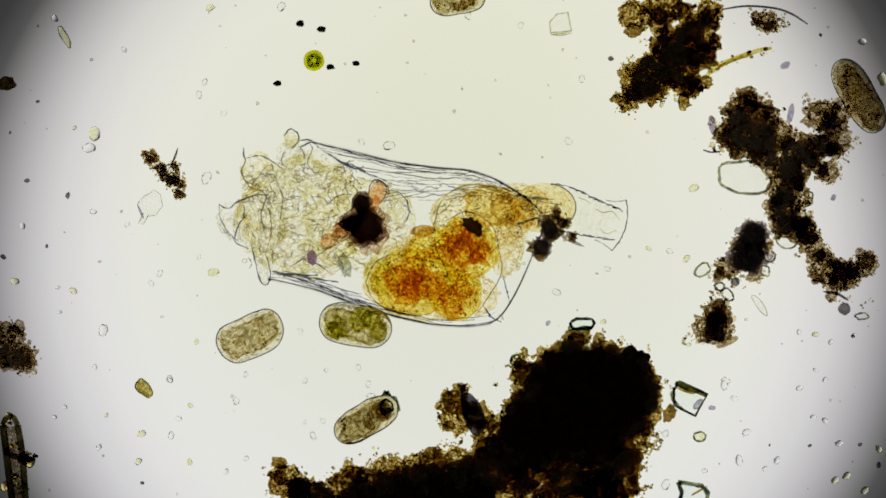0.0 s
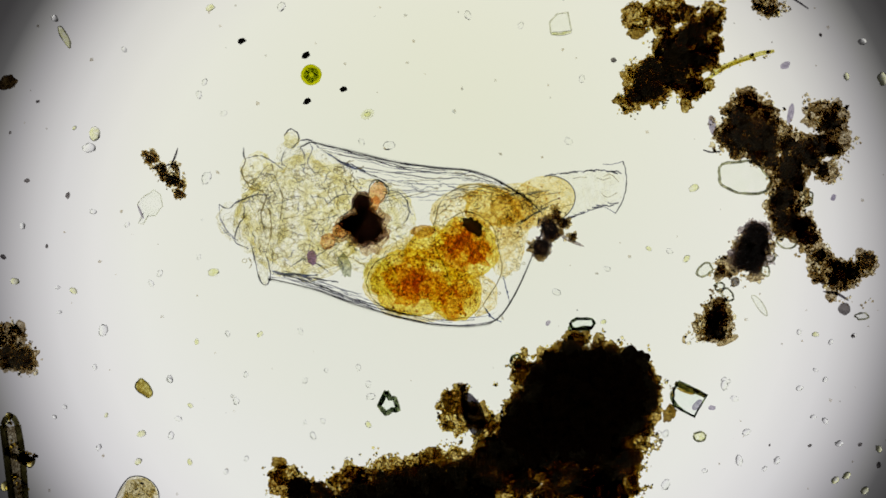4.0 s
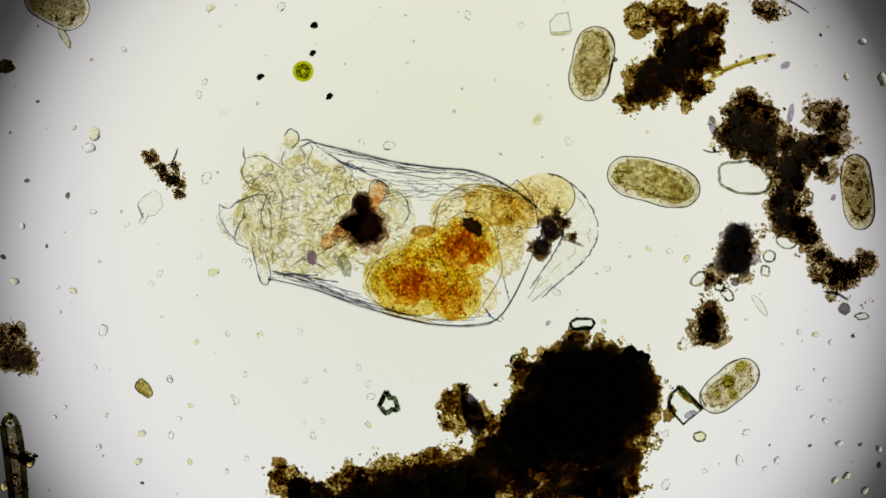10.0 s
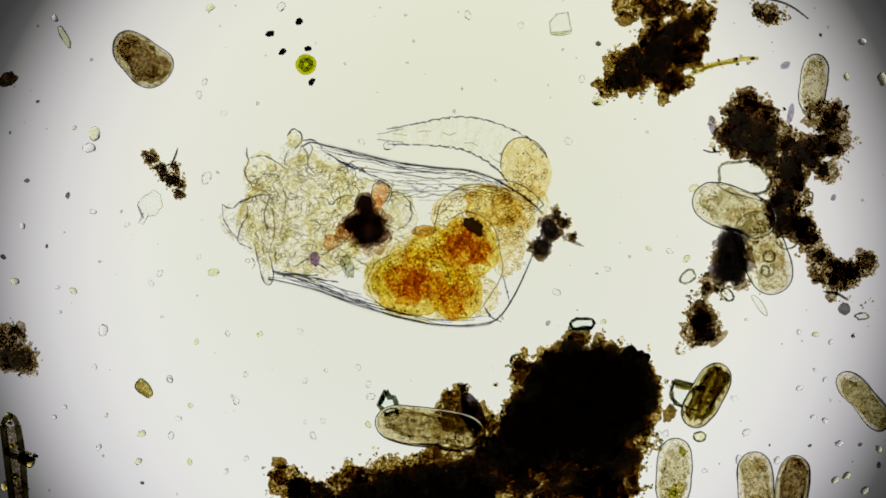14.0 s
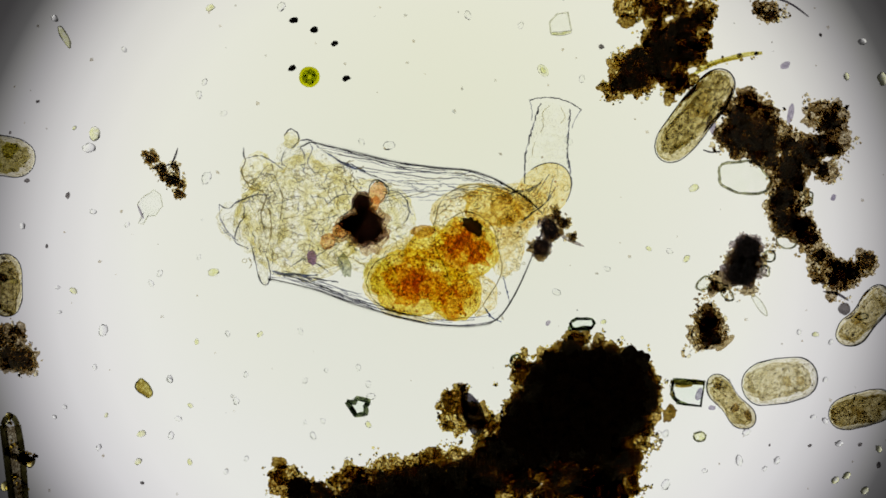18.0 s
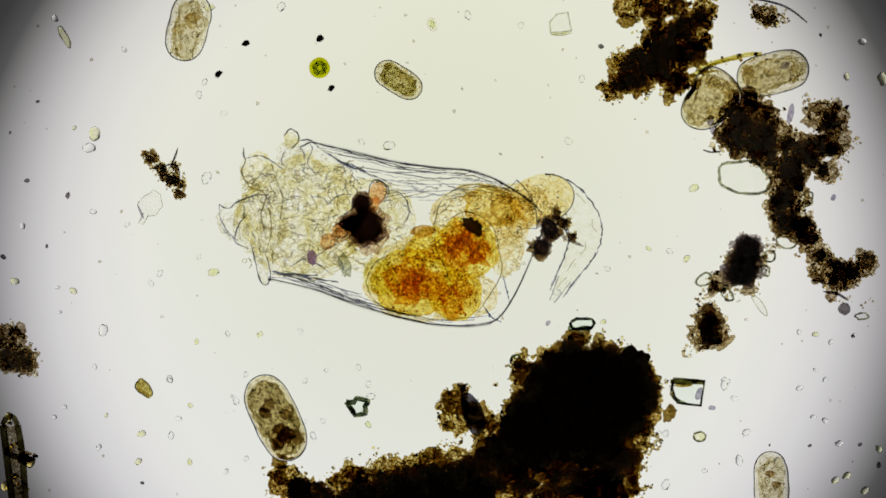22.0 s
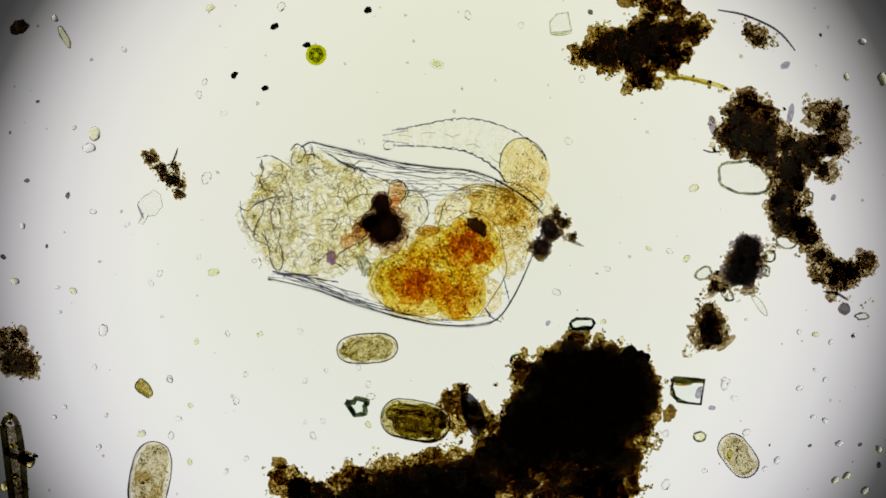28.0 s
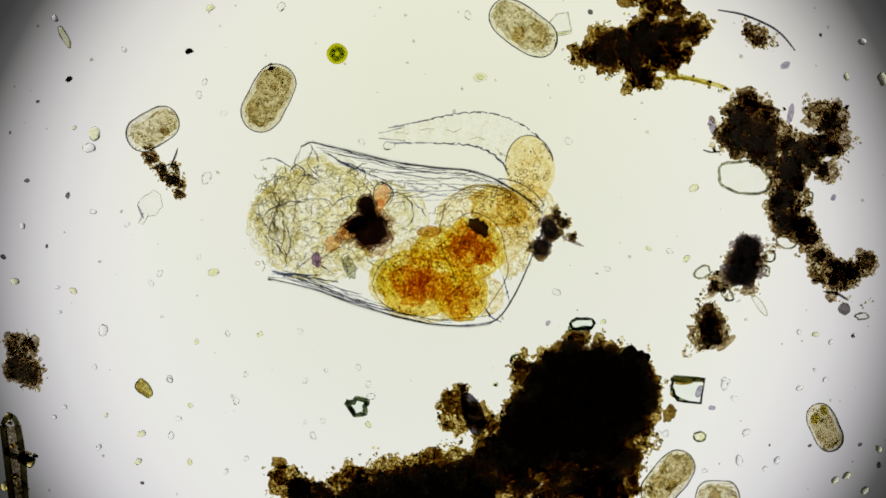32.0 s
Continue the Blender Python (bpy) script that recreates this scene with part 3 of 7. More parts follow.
left = debris("debris_flake", "dark brown flake of debris near the field's rim", (32, 620),
              [(40, 632, 26), (15, 620, 18)], [(28, 595, 24), (44, 635, 30), (8, 590, 26), (10, 632, 24)], UMBER, GREYFILM, 1.0, (1.4, 3.7), 19, 0.5, 0.75, DUSK)
rod = debris("plant_fragment", "hollow dark fragment of a plant stem", (25, 815),
             [(44, 812, 11)], [(18, 748, 14), (44, 812, 16), (26, 790, 16), (32, 860, 20)], AMBER, FILM, 1.0, (2.5, 5), 21, 0.5, category="plant fragment")
STEM = clear_tissue("stem_dark", (0.56, 0.54, 0.36), (0.24, 0.22, 0.13), 80, 30)
strand("stem_wall", [(6, 752), (12, 800), (18, 850), (26, 910)], 13, STEM, rod, (25, 815), 0.012, 1.0)
strand("stem_wall", [(32, 752), (40, 800), (44, 850), (48, 910)], 12, STEM, rod, (25, 815), 0.012, 1.0)
strand("stem_end", [(6, 752), (12, 740), (24, 738), (32, 752)], 10, STEM, rod, (25, 815), 0.012, 1.0)
strand("pith", [(19, 755), (26, 800), (31, 850), (37, 910)], 20, GREYVEIL, rod, (25, 815), 0.012, 1.0)
strand("stem_joint", [(8, 800), (30, 808), (60, 814)], 11, STEM, rod, (25, 815), 0.012, 0.5)
clinger = debris("debris_flake", "dark blue-black flake clinging to the foot", (972, 412),
                 [(957, 438, 22), (972, 405, 23), (996, 396, 15, GREYFILM), (1012, 420, 11, GREYFILM), (985, 378, 11, GREYFILM)], [(978, 402, 26), (955, 440, 24), (992, 388, 14)], UMBER, GREYFILM, 0.7, (1.3, 3.0), 23, 0.5, 0.72, SHADE)
clinger.location = at(972, 412, 0.168)  # it hangs on the shell's end and the foot
strand("splinter", [(985, 412), (1005, 424), (1032, 436)], 7, SHADE, clinger, (972, 412), 0.02, 0.15)
splinter = debris("debris_flake", "small flake of dark splinters and crumbs", (290, 305),
                  [(290, 312, 13), (316, 345, 14), (266, 278, 16), (284, 298, 14, GREYFILM), (306, 318, 16, GREYFILM), (320, 326, 12, GREYFILM), (308, 294, 9, GREYFILM)], [(266, 280, 15), (290, 308, 20), (305, 325, 14), (305, 290, 13), (316, 345, 11), (279, 294, 15), (312, 318, 15)], UMBER, GREYFILM, 1.0, (1.4, 3.2), 25, 0.4, 0.7, DUSK)
strand("splinter", [(300, 300), (310, 280), (316, 262)], 3.5, HAIR, splinter, (290, 305), taper=0.2)
strand("splinter", [(285, 300), (300, 292), (315, 295), (319, 308), (316, 322)], 2.2, HAIR, splinter, (290, 305), 0.025)
strand("splinter", [(280, 310), (300, 312), (325, 322)], 3, HAIR, splinter, (290, 305), taper=0.2)


# ---------------------------------------------------------------- mineral grains and specks
def mineral(name, label, x, y, a, b, turn, material, seed, rim=None, rough=0.25, z=0.3, category="mineral grain", n=20, corners=None):
    """A flat clear chip with broken edges. A tinted strand, where given, paints its shaded rim."""
    base = empty(name, at(x, y, 0.002), label, category)
    base.rotation_euler = (0, 0, radians(turn))
    ring = []
    for i in range(n):
        t = 2 * math.pi * i / n
        k = 1 + rough * noise.noise(Vector((math.cos(t) * 1.3, math.sin(t) * 1.3, seed * 2.3)))
        ring.append((a * k * math.cos(t), b * k * math.sin(t)))
    if corners is not None:
        # broken edges between the corners
        ring = []
        for k, (p, q) in enumerate(corners):
            u, w = corners[(k + 1) % len(corners)]
            for s in (0.0, 0.33, 0.67):
                jog = 1.3 * noise.noise(Vector((seed, k * 3.1 + s * 5, 2.0)))
                ring.append((p + (u - p) * s + jog, q + (w - q) * s - jog))
        n = len(ring)
    h = min(a, b) * z
    v = []
    for hh, s in ((0.0, 0.8), (h * 0.5, 1.0), (h, 0.72)):
        v += [(p * 0.001 * s, q * 0.001 * s, hh * 0.001) for p, q in ring]
    f = [tuple(range(n - 1, -1, -1)), tuple(range(2 * n, 3 * n))]
    for l in range(2):
        for i in range(n):
            f.append((l * n + i, l * n + (i + 1) % n, (l + 1) * n + (i + 1) % n, (l + 1) * n + i))
    mesh_object("chip", v, f, material, base, smooth=False)
    if rim is not None:
        line = [Vector((p * 0.00098, q * 0.00098, h * 0.0005)) for p, q in ring]
        line.append(line[0].copy())
        mesh_object("rim", *tube(line, [rim[0] * 0.0005 * (1 + 0.7 * noise.noise(Vector((seed, k * 0.6 % (0.6 * n), 0)))) for k in range(len(line))], 6), rim[1], base)
    return base


# rim tints: the darkening of bevelled edges, put into colour
DARKRIM = clear_tissue("rim_dark", (0.74, 0.77, 0.62), (0.13, 0.17, 0.12), 120, 30, 0.40, 0.56)
SOFTRIM = clear_tissue("rim_soft", (0.82, 0.82, 0.72), (0.42, 0.42, 0.36), 120, 30, 0.4, 0.6)
FAINTRIM = clear_tissue("rim_faint", (0.92, 0.92, 0.88), (0.80, 0.80, 0.75), 120, 40)

plate = mineral("mineral_plate", "flat clear plate with a thick grey rim", 1310, 317, 47, 31, 0, SHELLY, 2, (5, SOFTRIM), 0.4, 0.3, n=28)
hoop = mineral("mineral_grain", "green-black angular crystal beside the dark mass", 1030, 575, 22, 12, 0, QUARTZ, 5, (5, DARKRIM), 0.4, 0.6, corners=[(-23, -11), (-20, 5), (-10, 11), (18, 10), (22, 3), (18, -6), (6, -3), (-9, -7)])
strand("dark_edge", [(-22, -4), (-16, 6), (0, 8), (14, 7), (20, 1)], 6, DARKRIM, hoop, (0, 0), 0.008, 0.7, 8)
EDGE = granular("mineral_edge", (0.62, 0.58, 0.30), (0.34, 0.32, 0.13), (0.14, 0.14, 0.06), 90, (0.5, 0.5, 0.3), 45)
prism = mineral("mineral_grain", "clear angular crystal with dark green edges", 1217, 706, 29, 23, -20, QUARTZ, 7, (4, DARKRIM), 0.5, 0.5, corners=[(-29, 6), (-26, 25), (30, 20), (24, -25), (-20, -19)])
strand("dark_edge", [(-31, -19), (-10, -18), (10, -19), (29, -17)], 10, EDGE, prism, (0, 0), 0.014, 0.7, 8)
strand("dark_edge", [(-24, -12), (-8, -12), (8, -13)], 6, GREENQ, prism, (0, 0), 0.014, 0.3, 8)
strand("dark_edge", [(-29, -10), (-27, 6), (-16, 16), (2, 22)], 7, DARKRIM, prism, (0, 0), 0.012, 0.5, 8)
# blue-grey strand that paints the shadowed right facet
strand("dark_edge", [(24, -8), (19, 5), (15, 13)], 12, SLATE, prism, (0, 0), 0.012, 0.3, 8)
tumbler = mineral("mineral_grain", "loose clear crystal with thick dark edges, pushed by a cell", 1225, 866, 30, 20, 0, QUARTZ, 44, (8, DARKRIM), 0.4, 0.8, corners=[(-26, 15), (-19, -2), (-22, -20), (26, -22), (27, -4), (18, 8), (-4, 12)])
strand("dark_edge", [(-2, 8), (12, 0), (26, -8)], 4, GREENQ, tumbler, (0, 0), 0.016, 0.4)
drifter = mineral("mineral_grain", "small clear crystal with a dark rim", 688, 713, 19, 11, 0, QUARTZ, 9, (9, DARKRIM), 0.4, 0.5, corners=[(-4, 21), (2, 8), (11, 8), (18, -14), (6, -13), (-5, -20), (-17, -6)])
chip = mineral("mineral_grain", "pale colourless flake of mineral", 268, 364, 19, 31, 0, SHELLY, 11, (1.4, FAINTRIM), 0.7, 0.6, corners=[(-25, 2), (-18, 12), (4, 29), (17, 19), (20, -1), (7, -18), (-6, -19), (-14, -34), (-23, -32), (-16, -16)])
strand("dark_edge", [(-24, -1), (-18, 13), (-13, 24)], 4, SLATE, chip, (0, 0), 0.01, 0.3)
mineral("mineral_grain", "greenish-brown oval grain on the glass", 256, 690, 18, 11, -55, GREENQ, 12, (2.5, SOFTRIM), 0.5, 0.8)
mineral("mineral_grain", "yellow-green ring-shaped grain with darker rim", 1238, 773, 11, 9, 0, SPECKG, 13, (3.6, SOFTRIM), 0.2, 0.5)
flake = mineral("mineral_grain", "pale colourless flake of mineral", 993, 43, 17, 17, 0, SHELLY, 15, (3, FAINTRIM), 0.5, 0.4, corners=[(-21, 3), (-8, 18), (12, 21), (19, -12), (2, -17), (-18, -19)])
strand("yellow_base", [(-17, 17), (0, 17), (18, 14)], 7, SPECKG, flake, (0, 0), 0.006, 0.6)
mineral("diatom", "thin yellowish sliver of a diatom shell", 115, 66, 22, 6, -62, SPECKG, 16, (2, SOFTRIM), 0.2, 0.5, "diatom")
mineral("diatom", "thin colourless sliver of a diatom shell", 1344, 540, 22, 6, -55, SHELLY, 17, (2, FAINTRIM), 0.2, 0.5, "diatom")
bit = mineral("mineral_grain", "small clear crystal on the dark ball", 1243, 478, 15, 11, 40, SHELLY, 18, (4, SOFTRIM), 0.3, 0.5)
mineral("mineral_grain", "small dark ring-shaped grain beside the dark mass", 913, 638, 8, 10, 0, SHELLY, 41, (5, DARKRIM), 0.3, 0.6)
bead = mineral("grain", "tiny round dark bead beside the chain", 1301, 499, 8, 8, 0, SPECKD, 19, None, 0.2, 1.0, "grain")
mineral("grain", "round black bead at the chain's end", 1494, 547, 11, 11, 0, SPECKD, 20, None, 0.2, 1.0, "grain")
mineral("mineral_grain", "pale colourless flake of mineral", 1526, 560, 12, 6, 10, SHELLY, 26, (3, SOFTRIM), 0.5, 0.5)
for x, y, u, v, k in ((1392, 427, 16, 13, 31), (1361, 455, 10, 10, 32), (1427, 352, 14, 12, 33), (1354, 480, 9, 8, 34), (1288, 522, 12, 9, 35), (1274, 508, 9, 7, 36)):
    mineral("mineral_grain", "small clear crystal caught among the debris", x, y, u, v, k * 40, SHELLY, k, (3.5, SOFTRIM), 0.4, 0.6)


def specks():
    """Loose specks on the glass: those that stand out singly, then the fine dust."""
    small = [(498, 12, 10, "p"), (372, 14, 9, "g"), (828, 27, 9, "p"), (688, 258, 12, "p"), (352, 168, 8, "p"), (362, 145, 7, "p"), (378, 482, 11, "g"),
             (168, 237, 15, "g"), (158, 262, 13, "p"), (120, 346, 9, "d"), (48, 320, 8, "d"), (67, 180, 6, "d"), (18, 235, 5, "d"), (97, 33, 8, "p")]
    more = [(250, 768, 9, "g"), (245, 817, 8, "g"), (336, 818, 7, "g"), (252, 855, 6, "d"), (418, 710, 8, "p"), (188, 735, 5, "g"), (27, 498, 9, "g"),
            (102, 509, 5, "p"), (985, 517, 9, "p"), (970, 572, 6, "v"), (1068, 570, 6, "g"), (1228, 333, 10, "g"), (1215, 458, 8, "g"), (1185, 445, 7, "p")]
    rest = [(1390, 116, 10, "v"), (1498, 136, 8, "g"), (1562, 140, 14, "g"), (1475, 350, 7, "v"), (1282, 682, 10, "p"), (1260, 722, 7, "v"), (1485, 785, 8, "p"),
            (1498, 842, 9, "g"), (1555, 795, 8, "g"), (1178, 768, 8, "p"), (540, 674, 6, "p"), (540, 748, 5, "p"), (435, 663, 6, "p"), (1470, 605, 6, "p")]
    rest += [(1006, 250, 9, "p"), (532, 587, 7, "p"), (460, 592, 7, "g"), (348, 605, 6, "g"), (352, 455, 6, "p"), (1148, 440, 6, "g"), (572, 745, 6, "p"), (1460, 672, 6, "p"), (1510, 595, 6, "d"), (1165, 768, 7, "p"), (922, 45, 7, "p"),
             (640, 252, 7, "p"), (396, 201, 7, "p"), (83, 436, 6, "d"), (1526, 74, 9, "p"), (1452, 62, 6, "d"), (220, 88, 6, "p"), (40, 400, 7, "p"), (1075, 476, 7, "p"), (1362, 788, 4, "d")]
    rest += [(403, 591, 6, "p"), (301, 671, 8, "p"), (634, 651, 7, "p"), (652, 680, 7, "p"), (337, 718, 6, "g"), (316, 741, 7, "p"), (303, 771, 8, "p"), (554, 771, 8, "p"), (656, 702, 9, "p"), (652, 752, 7, "g"), (577, 656, 5, "p")]
    rest += [(165, 375, 7, "p"), (6, 455, 9, "d"), (225, 398, 6, "p"), (283, 484, 7, "p"), (268, 502, 7, "p"), (1443, 592, 7, "g"), (1414, 588, 6, "p"), (1511, 594, 6, "p"), (1415, 687, 7, "p"), (1439, 738, 6, "p"), (1460, 745, 7, "p"), (1321, 765, 9, "p")]
    rest += [(132, 227, 5, "g"), (365, 315, 13, "p"), (130, 515, 8, "g"), (105, 553, 5, "p"), (183, 585, 12, "p"), (168, 650, 6, "p"), (300, 673, 7, "p"), (115, 720, 5, "p"), (97, 738, 5, "p"), (175, 792, 7, "p"), (436, 812, 6, "p"), (400, 835, 6, "p")]
    rest += [(1300, 706, 8, "p"), (1443, 655, 5, "p"), (1433, 789, 6, "d"), (1522, 787, 7, "d"), (1478, 850, 9, "g"), (1530, 868, 9, "g"), (1555, 823, 9, "d"), (1308, 815, 10, "p"), (1353, 830, 6, "p"), (1247, 833, 6, "p"), (1178, 858, 11, "p"), (1375, 815, 8, "p"), (1030, 140, 8, "p"), (1284, 674, 9, "p")]
    mats = dict(v=SLATE, p=SPECK, g=SPECKG, d=SPECKD)
    words = dict(v="tiny grey-violet speck lying on glass", p="tiny colourless speck lying on glass", g="tiny yellow-green speck lying on glass", d="tiny dark speck lying on glass")
    for i, (x, y, r, k) in enumerate(small + more + rest):
        k2 = 0.62 if k == "d" else 0.88
        geo = lump(r * k2 * 0.001, r * k2 * 0.0007, r * 0.0005, 0.24, 1.6, i * 3.3, 20, 14, 2)
        ob = mesh_object("speck", *geo, mats[k])
        m = at(x, y, r * 0.0005)
        ob.location, ob.rotation_euler = m, (0, 0, rng.uniform(0, 3))
        tagged(ob, words[k], "speck", "specks on the glass")
    dust = []
    for _ in range(170):
        dust.append((at(rng.uniform(-60, 1640), rng.uniform(-40, 920), 0.002), rng.choice((1.5, 2.0, 2.5, 3.5, 4.5)) * 0.001))
    v, f = crumbs(dust, rng)
    tagged(mesh_object("dust", v, f, island_tint("dust_tint", [(0.0, (0.80, 0.82, 0.86)), (0.15, (0.93, 0.95, 0.98)), (1.0, (1.0, 1.0, 1.0))]), smooth=False),
           "fine dust and bacteria scattered on glass", "dust", kind="stuff")


specks()


def wanderer():
    base = empty("swimming_alga", at(903, 256), "small pale oval alga drifting about", "alga")
    mesh_object("wall", *lump(0.012, 0.008, 0.007, 0.06, 1.2, 2.0, 20, 12), crystal("alga_pale", (0.93, 0.94, 0.80), 1.08), base)
    mesh_object("chloroplast", *lump(0.006, 0.004, 0.003, 0.3, 1.6, 3.0, 14, 9), SPECKG, base)
    return base


wander = wanderer()
rim_grain = tagged(mesh_object("grain", *lump(0.016, 0.013, 0.012, 0.35, 1.5, 7.7, 20, 12), granular("grain_brown", (0.46, 0.40, 0.30), (0.26, 0.21, 0.15), (0.14, 0.11, 0.08), 120)),
                   "dark brown rounded grain near the field's rim", "grain")


def green_alga():
    base = empty("green_alga", at(556, 108), "round bright green single-celled alga", "alga")
    mesh_object("wall", *lump(0.0185, 0.0185, 0.0185, 0.03, 1.5, 4.0, 24, 14), ALGA, base).location.z = 0.0185
    for i in range(5):
        a = i * 1.25
        c = mesh_object("chloroplast", *lump(0.0075, 0.005, 0.005, 0.3, 2, i * 2.0, 12, 8), ALGA_CORE, base)
        c.location = (0.0085 * math.cos(a), 0.0085 * math.sin(a), 0.0185)
        c.rotation_euler.z = a + 1.4
    return base


alga = green_alga()


def black_grain(r, seed):
    ob = mesh_object("grain", *lump(r * 0.0012, r * 0.0009, r * 0.0009, 0.4, 1.5, seed, 12, 8), BLACK)
    return tagged(ob, "tiny black grain jittering in the water", "grain", "black grains round the alga")


grains = [black_grain(r, i * 4.4) for i, r in enumerate((6, 6.5, 6, 5.5, 5))]


# ---------------------------------------------------------------- the rotifer
BODY = (700, 420)
MID = 0.125
rotifer = empty("rotifer", at(*BODY), "transparent rotifer in a clear shell with golden stomach", "rotifer")


def spot(x, y, z=MID):
    """A place in the rotifer's own space."""
    return at(x, y, z) - at(*BODY)


STATIONS = [(500, 262, 492), (540, 250, 505), (620, 268, 536), (700, 288, 560), (770, 298, 575), (830, 302, 578), (880, 318, 570), (915, 340, 515), (940, 358, 455), (965, 384, 398)]


def shell_at(x):
    """Upper and lower edge of the shell at x."""
    s = STATIONS
    for (x0, a0, b0), (x1, a1, b1) in zip(s, s[1:]):
        if x <= x1:
            u = min(max((x - x0) / (x1 - x0), 0), 1)
            return a0 + (a1 - a0) * u, b0 + (b1 - b0) * u
    return s[-1][1:]


def smooth_shell(x):
    w = [shell_at(x + d) for d in (-14, -7, 0, 7, 14)]
    return sum(a for a, _ in w) / 5, sum(b for _, b in w) / 5


def on_shell(x, v, out=1.0):
    """A point of the shell: v from -1 at its upper to 1 at its lower edge, on the side towards the lens."""
    a, b = smooth_shell(x)
    y = (a + b) / 2 + (b - a) / 2 * v * out
    z = MID + 0.115 * math.sqrt(max(0, 1 - v * v)) * min(1, (b - a) / 250) * out
    return spot(x, y, z)


def lorica():
    v, f, n, rows = [], [], 40, 44
    for i in range(rows):
        x = 500 + 464 * i / (rows - 1)
        a, b = smooth_shell(x)
        slope = (1 - (x - 500) / 60) if x < 560 else 0
        for j in range(n):
            t = 2 * math.pi * j / n
            y = (a + b) / 2 - (b - a) / 2 * math.cos(t)
            z = MID + 0.115 * math.sin(t) * min(1, (b - a) / 250)
            # the shell's mouth is cut slantwise, its lower lip further out
            v.append(tuple(spot(x - 26 * slope * (-math.cos(t) * 0.5 + 0.5) + 34 * slope * (math.cos(t) * 0.5 + 0.5), y, z)))
    for i in range(rows - 1):
        for j in range(n):
            a, b = i * n + j, i * n + (j + 1) % n
            f.append((a, a + n, b + n, b))
    f.append(tuple(range((rows - 1) * n, rows * n)))
    ob = mesh_object("lorica", v, f, LORICA, rotifer, "clear stiff shell")
    s = ob.modifiers.new("thick", "SOLIDIFY")
    s.thickness = 0.003
    return ob


shell = lorica()


def ridge(x0, x1, v0, v1, width, material, wave=0.015, seed=0.0, name="ridge"):
    pts, n = [], 56
    for i in range(n):
        u = i / (n - 1)
        v = v0 + (v1 - v0) * u + wave * noise.noise(Vector((u * 4, seed, 1.7))) + wave * 0.35 * noise.noise(Vector((u * 22, seed, 5.1)))
        pts.append(on_shell(x0 + (x1 - x0) * u, max(-1, min(1, v))))
    r = [width * 0.0005 * max(0.25, 0.45 + 0.4 * math.sin(math.pi * i / (n - 1)) + 0.7 * noise.noise(Vector((i * 0.33, seed, 9.0)))) for i in range(n)]
    mesh_object(name, *tube(pts, r, 6), material, shell)


for k, (x0, x1, v0, v1, w, m) in enumerate((
        (545, 962, -0.995, -0.995, 2.6, LINE), (560, 900, -0.965, -0.94, 2.0, LINE), (572, 800, -0.92, -0.98, 2.0, LINE), (600, 870, -0.80, -0.93, 2.0, LINE),
        (590, 690, -0.86, -0.72, 2.6, LINE), (690, 930, -0.74, -0.86, 1.8, LINE_FAINT), (720, 900, -0.66, -0.82, 1.8, LINE_FAINT), (740, 880, -0.55, -0.75, 1.6, LINE_FAINT),
        (476, 905, 0.995, 0.995, 2.4, LINE), (490, 760, 0.935, 0.965, 2.0, LINE), (500, 700, 0.89, 0.945, 1.8, LINE), (520, 840, 0.97, 0.93, 1.8, LINE),
        (480, 640, 0.96, 0.85, 1.8, LINE_FAINT), (560, 700, 0.84, 0.92, 1.6, LINE_FAINT), (700, 880, 0.955, 0.88, 1.8, LINE_FAINT), (600, 800, 0.90, 0.96, 1.6, LINE_FAINT))):
    ridge(x0, x1, v0, v1, w * 0.95, m, 0.028, k * 3.7)
    if m is LINE:
        ridge(x0 + 20, x1 - 15, v0 * 0.985, v1 * 0.975, w * 0.5, LINE_FAINT, 0.055, k * 5.3)


def wrinkle(pts, width, material, parent=shell, z=MID + 0.05, name="wrinkle"):
    """A thin fold, never quite straight nor even."""
    s = pts[0][0] * 0.37 + pts[0][1] * 0.11
    line = spline([spot(x, y, z) for x, y in pts], 26)
    line = [p + 0.0017 * Vector((noise.noise(Vector((s, i * 0.55, 1))), noise.noise(Vector((s, i * 0.55, 7))), 0)) for i, p in enumerate(line)]
    r = [width * 0.0005 * max(0.22, 0.35 + 0.45 * math.sin(math.pi * i / 25) + 0.8 * noise.noise(Vector((s, i * 0.42, 4)))) for i in range(26)]
    return mesh_object(name, *tube(line, r, 6), material, parent)


BLUE = clear_tissue("wrinkle_blue", (0.56, 0.60, 0.74), (0.34, 0.38, 0.52), 110, 40)
for pts, w, m in (([(890, 488), (895, 508), (902, 535)], 2.6, BLUE),
                  ([(858, 545), (870, 562), (888, 570)], 4, BLUE),
                  ([(875, 320), (915, 340), (945, 362), (966, 388)], 2.6, LINE), ([(568, 266), (590, 278), (616, 294), (648, 304)], 4, BLUE), ([(482, 481), (520, 486), (562, 488)], 4.5, BLUE), ([(484, 484), (540, 498), (606, 522)], 3, LINE), ([(492, 482), (560, 497), (640, 524)], 2.4, LINE_FAINT), ([(500, 490), (580, 515), (660, 540)], 2.4, LINE_FAINT), ([(640, 304), (720, 306), (800, 300)], 2.5, LINE_FAINT),
                  ([(966, 388), (955, 420), (935, 438)], 3, LINE), ([(505, 480), (550, 492), (600, 500)], 3, LINE), ([(540, 250), (552, 262), (545, 290), (560, 310)], 2.2, LINE_FAINT)):
    wrinkle(pts, w, m)

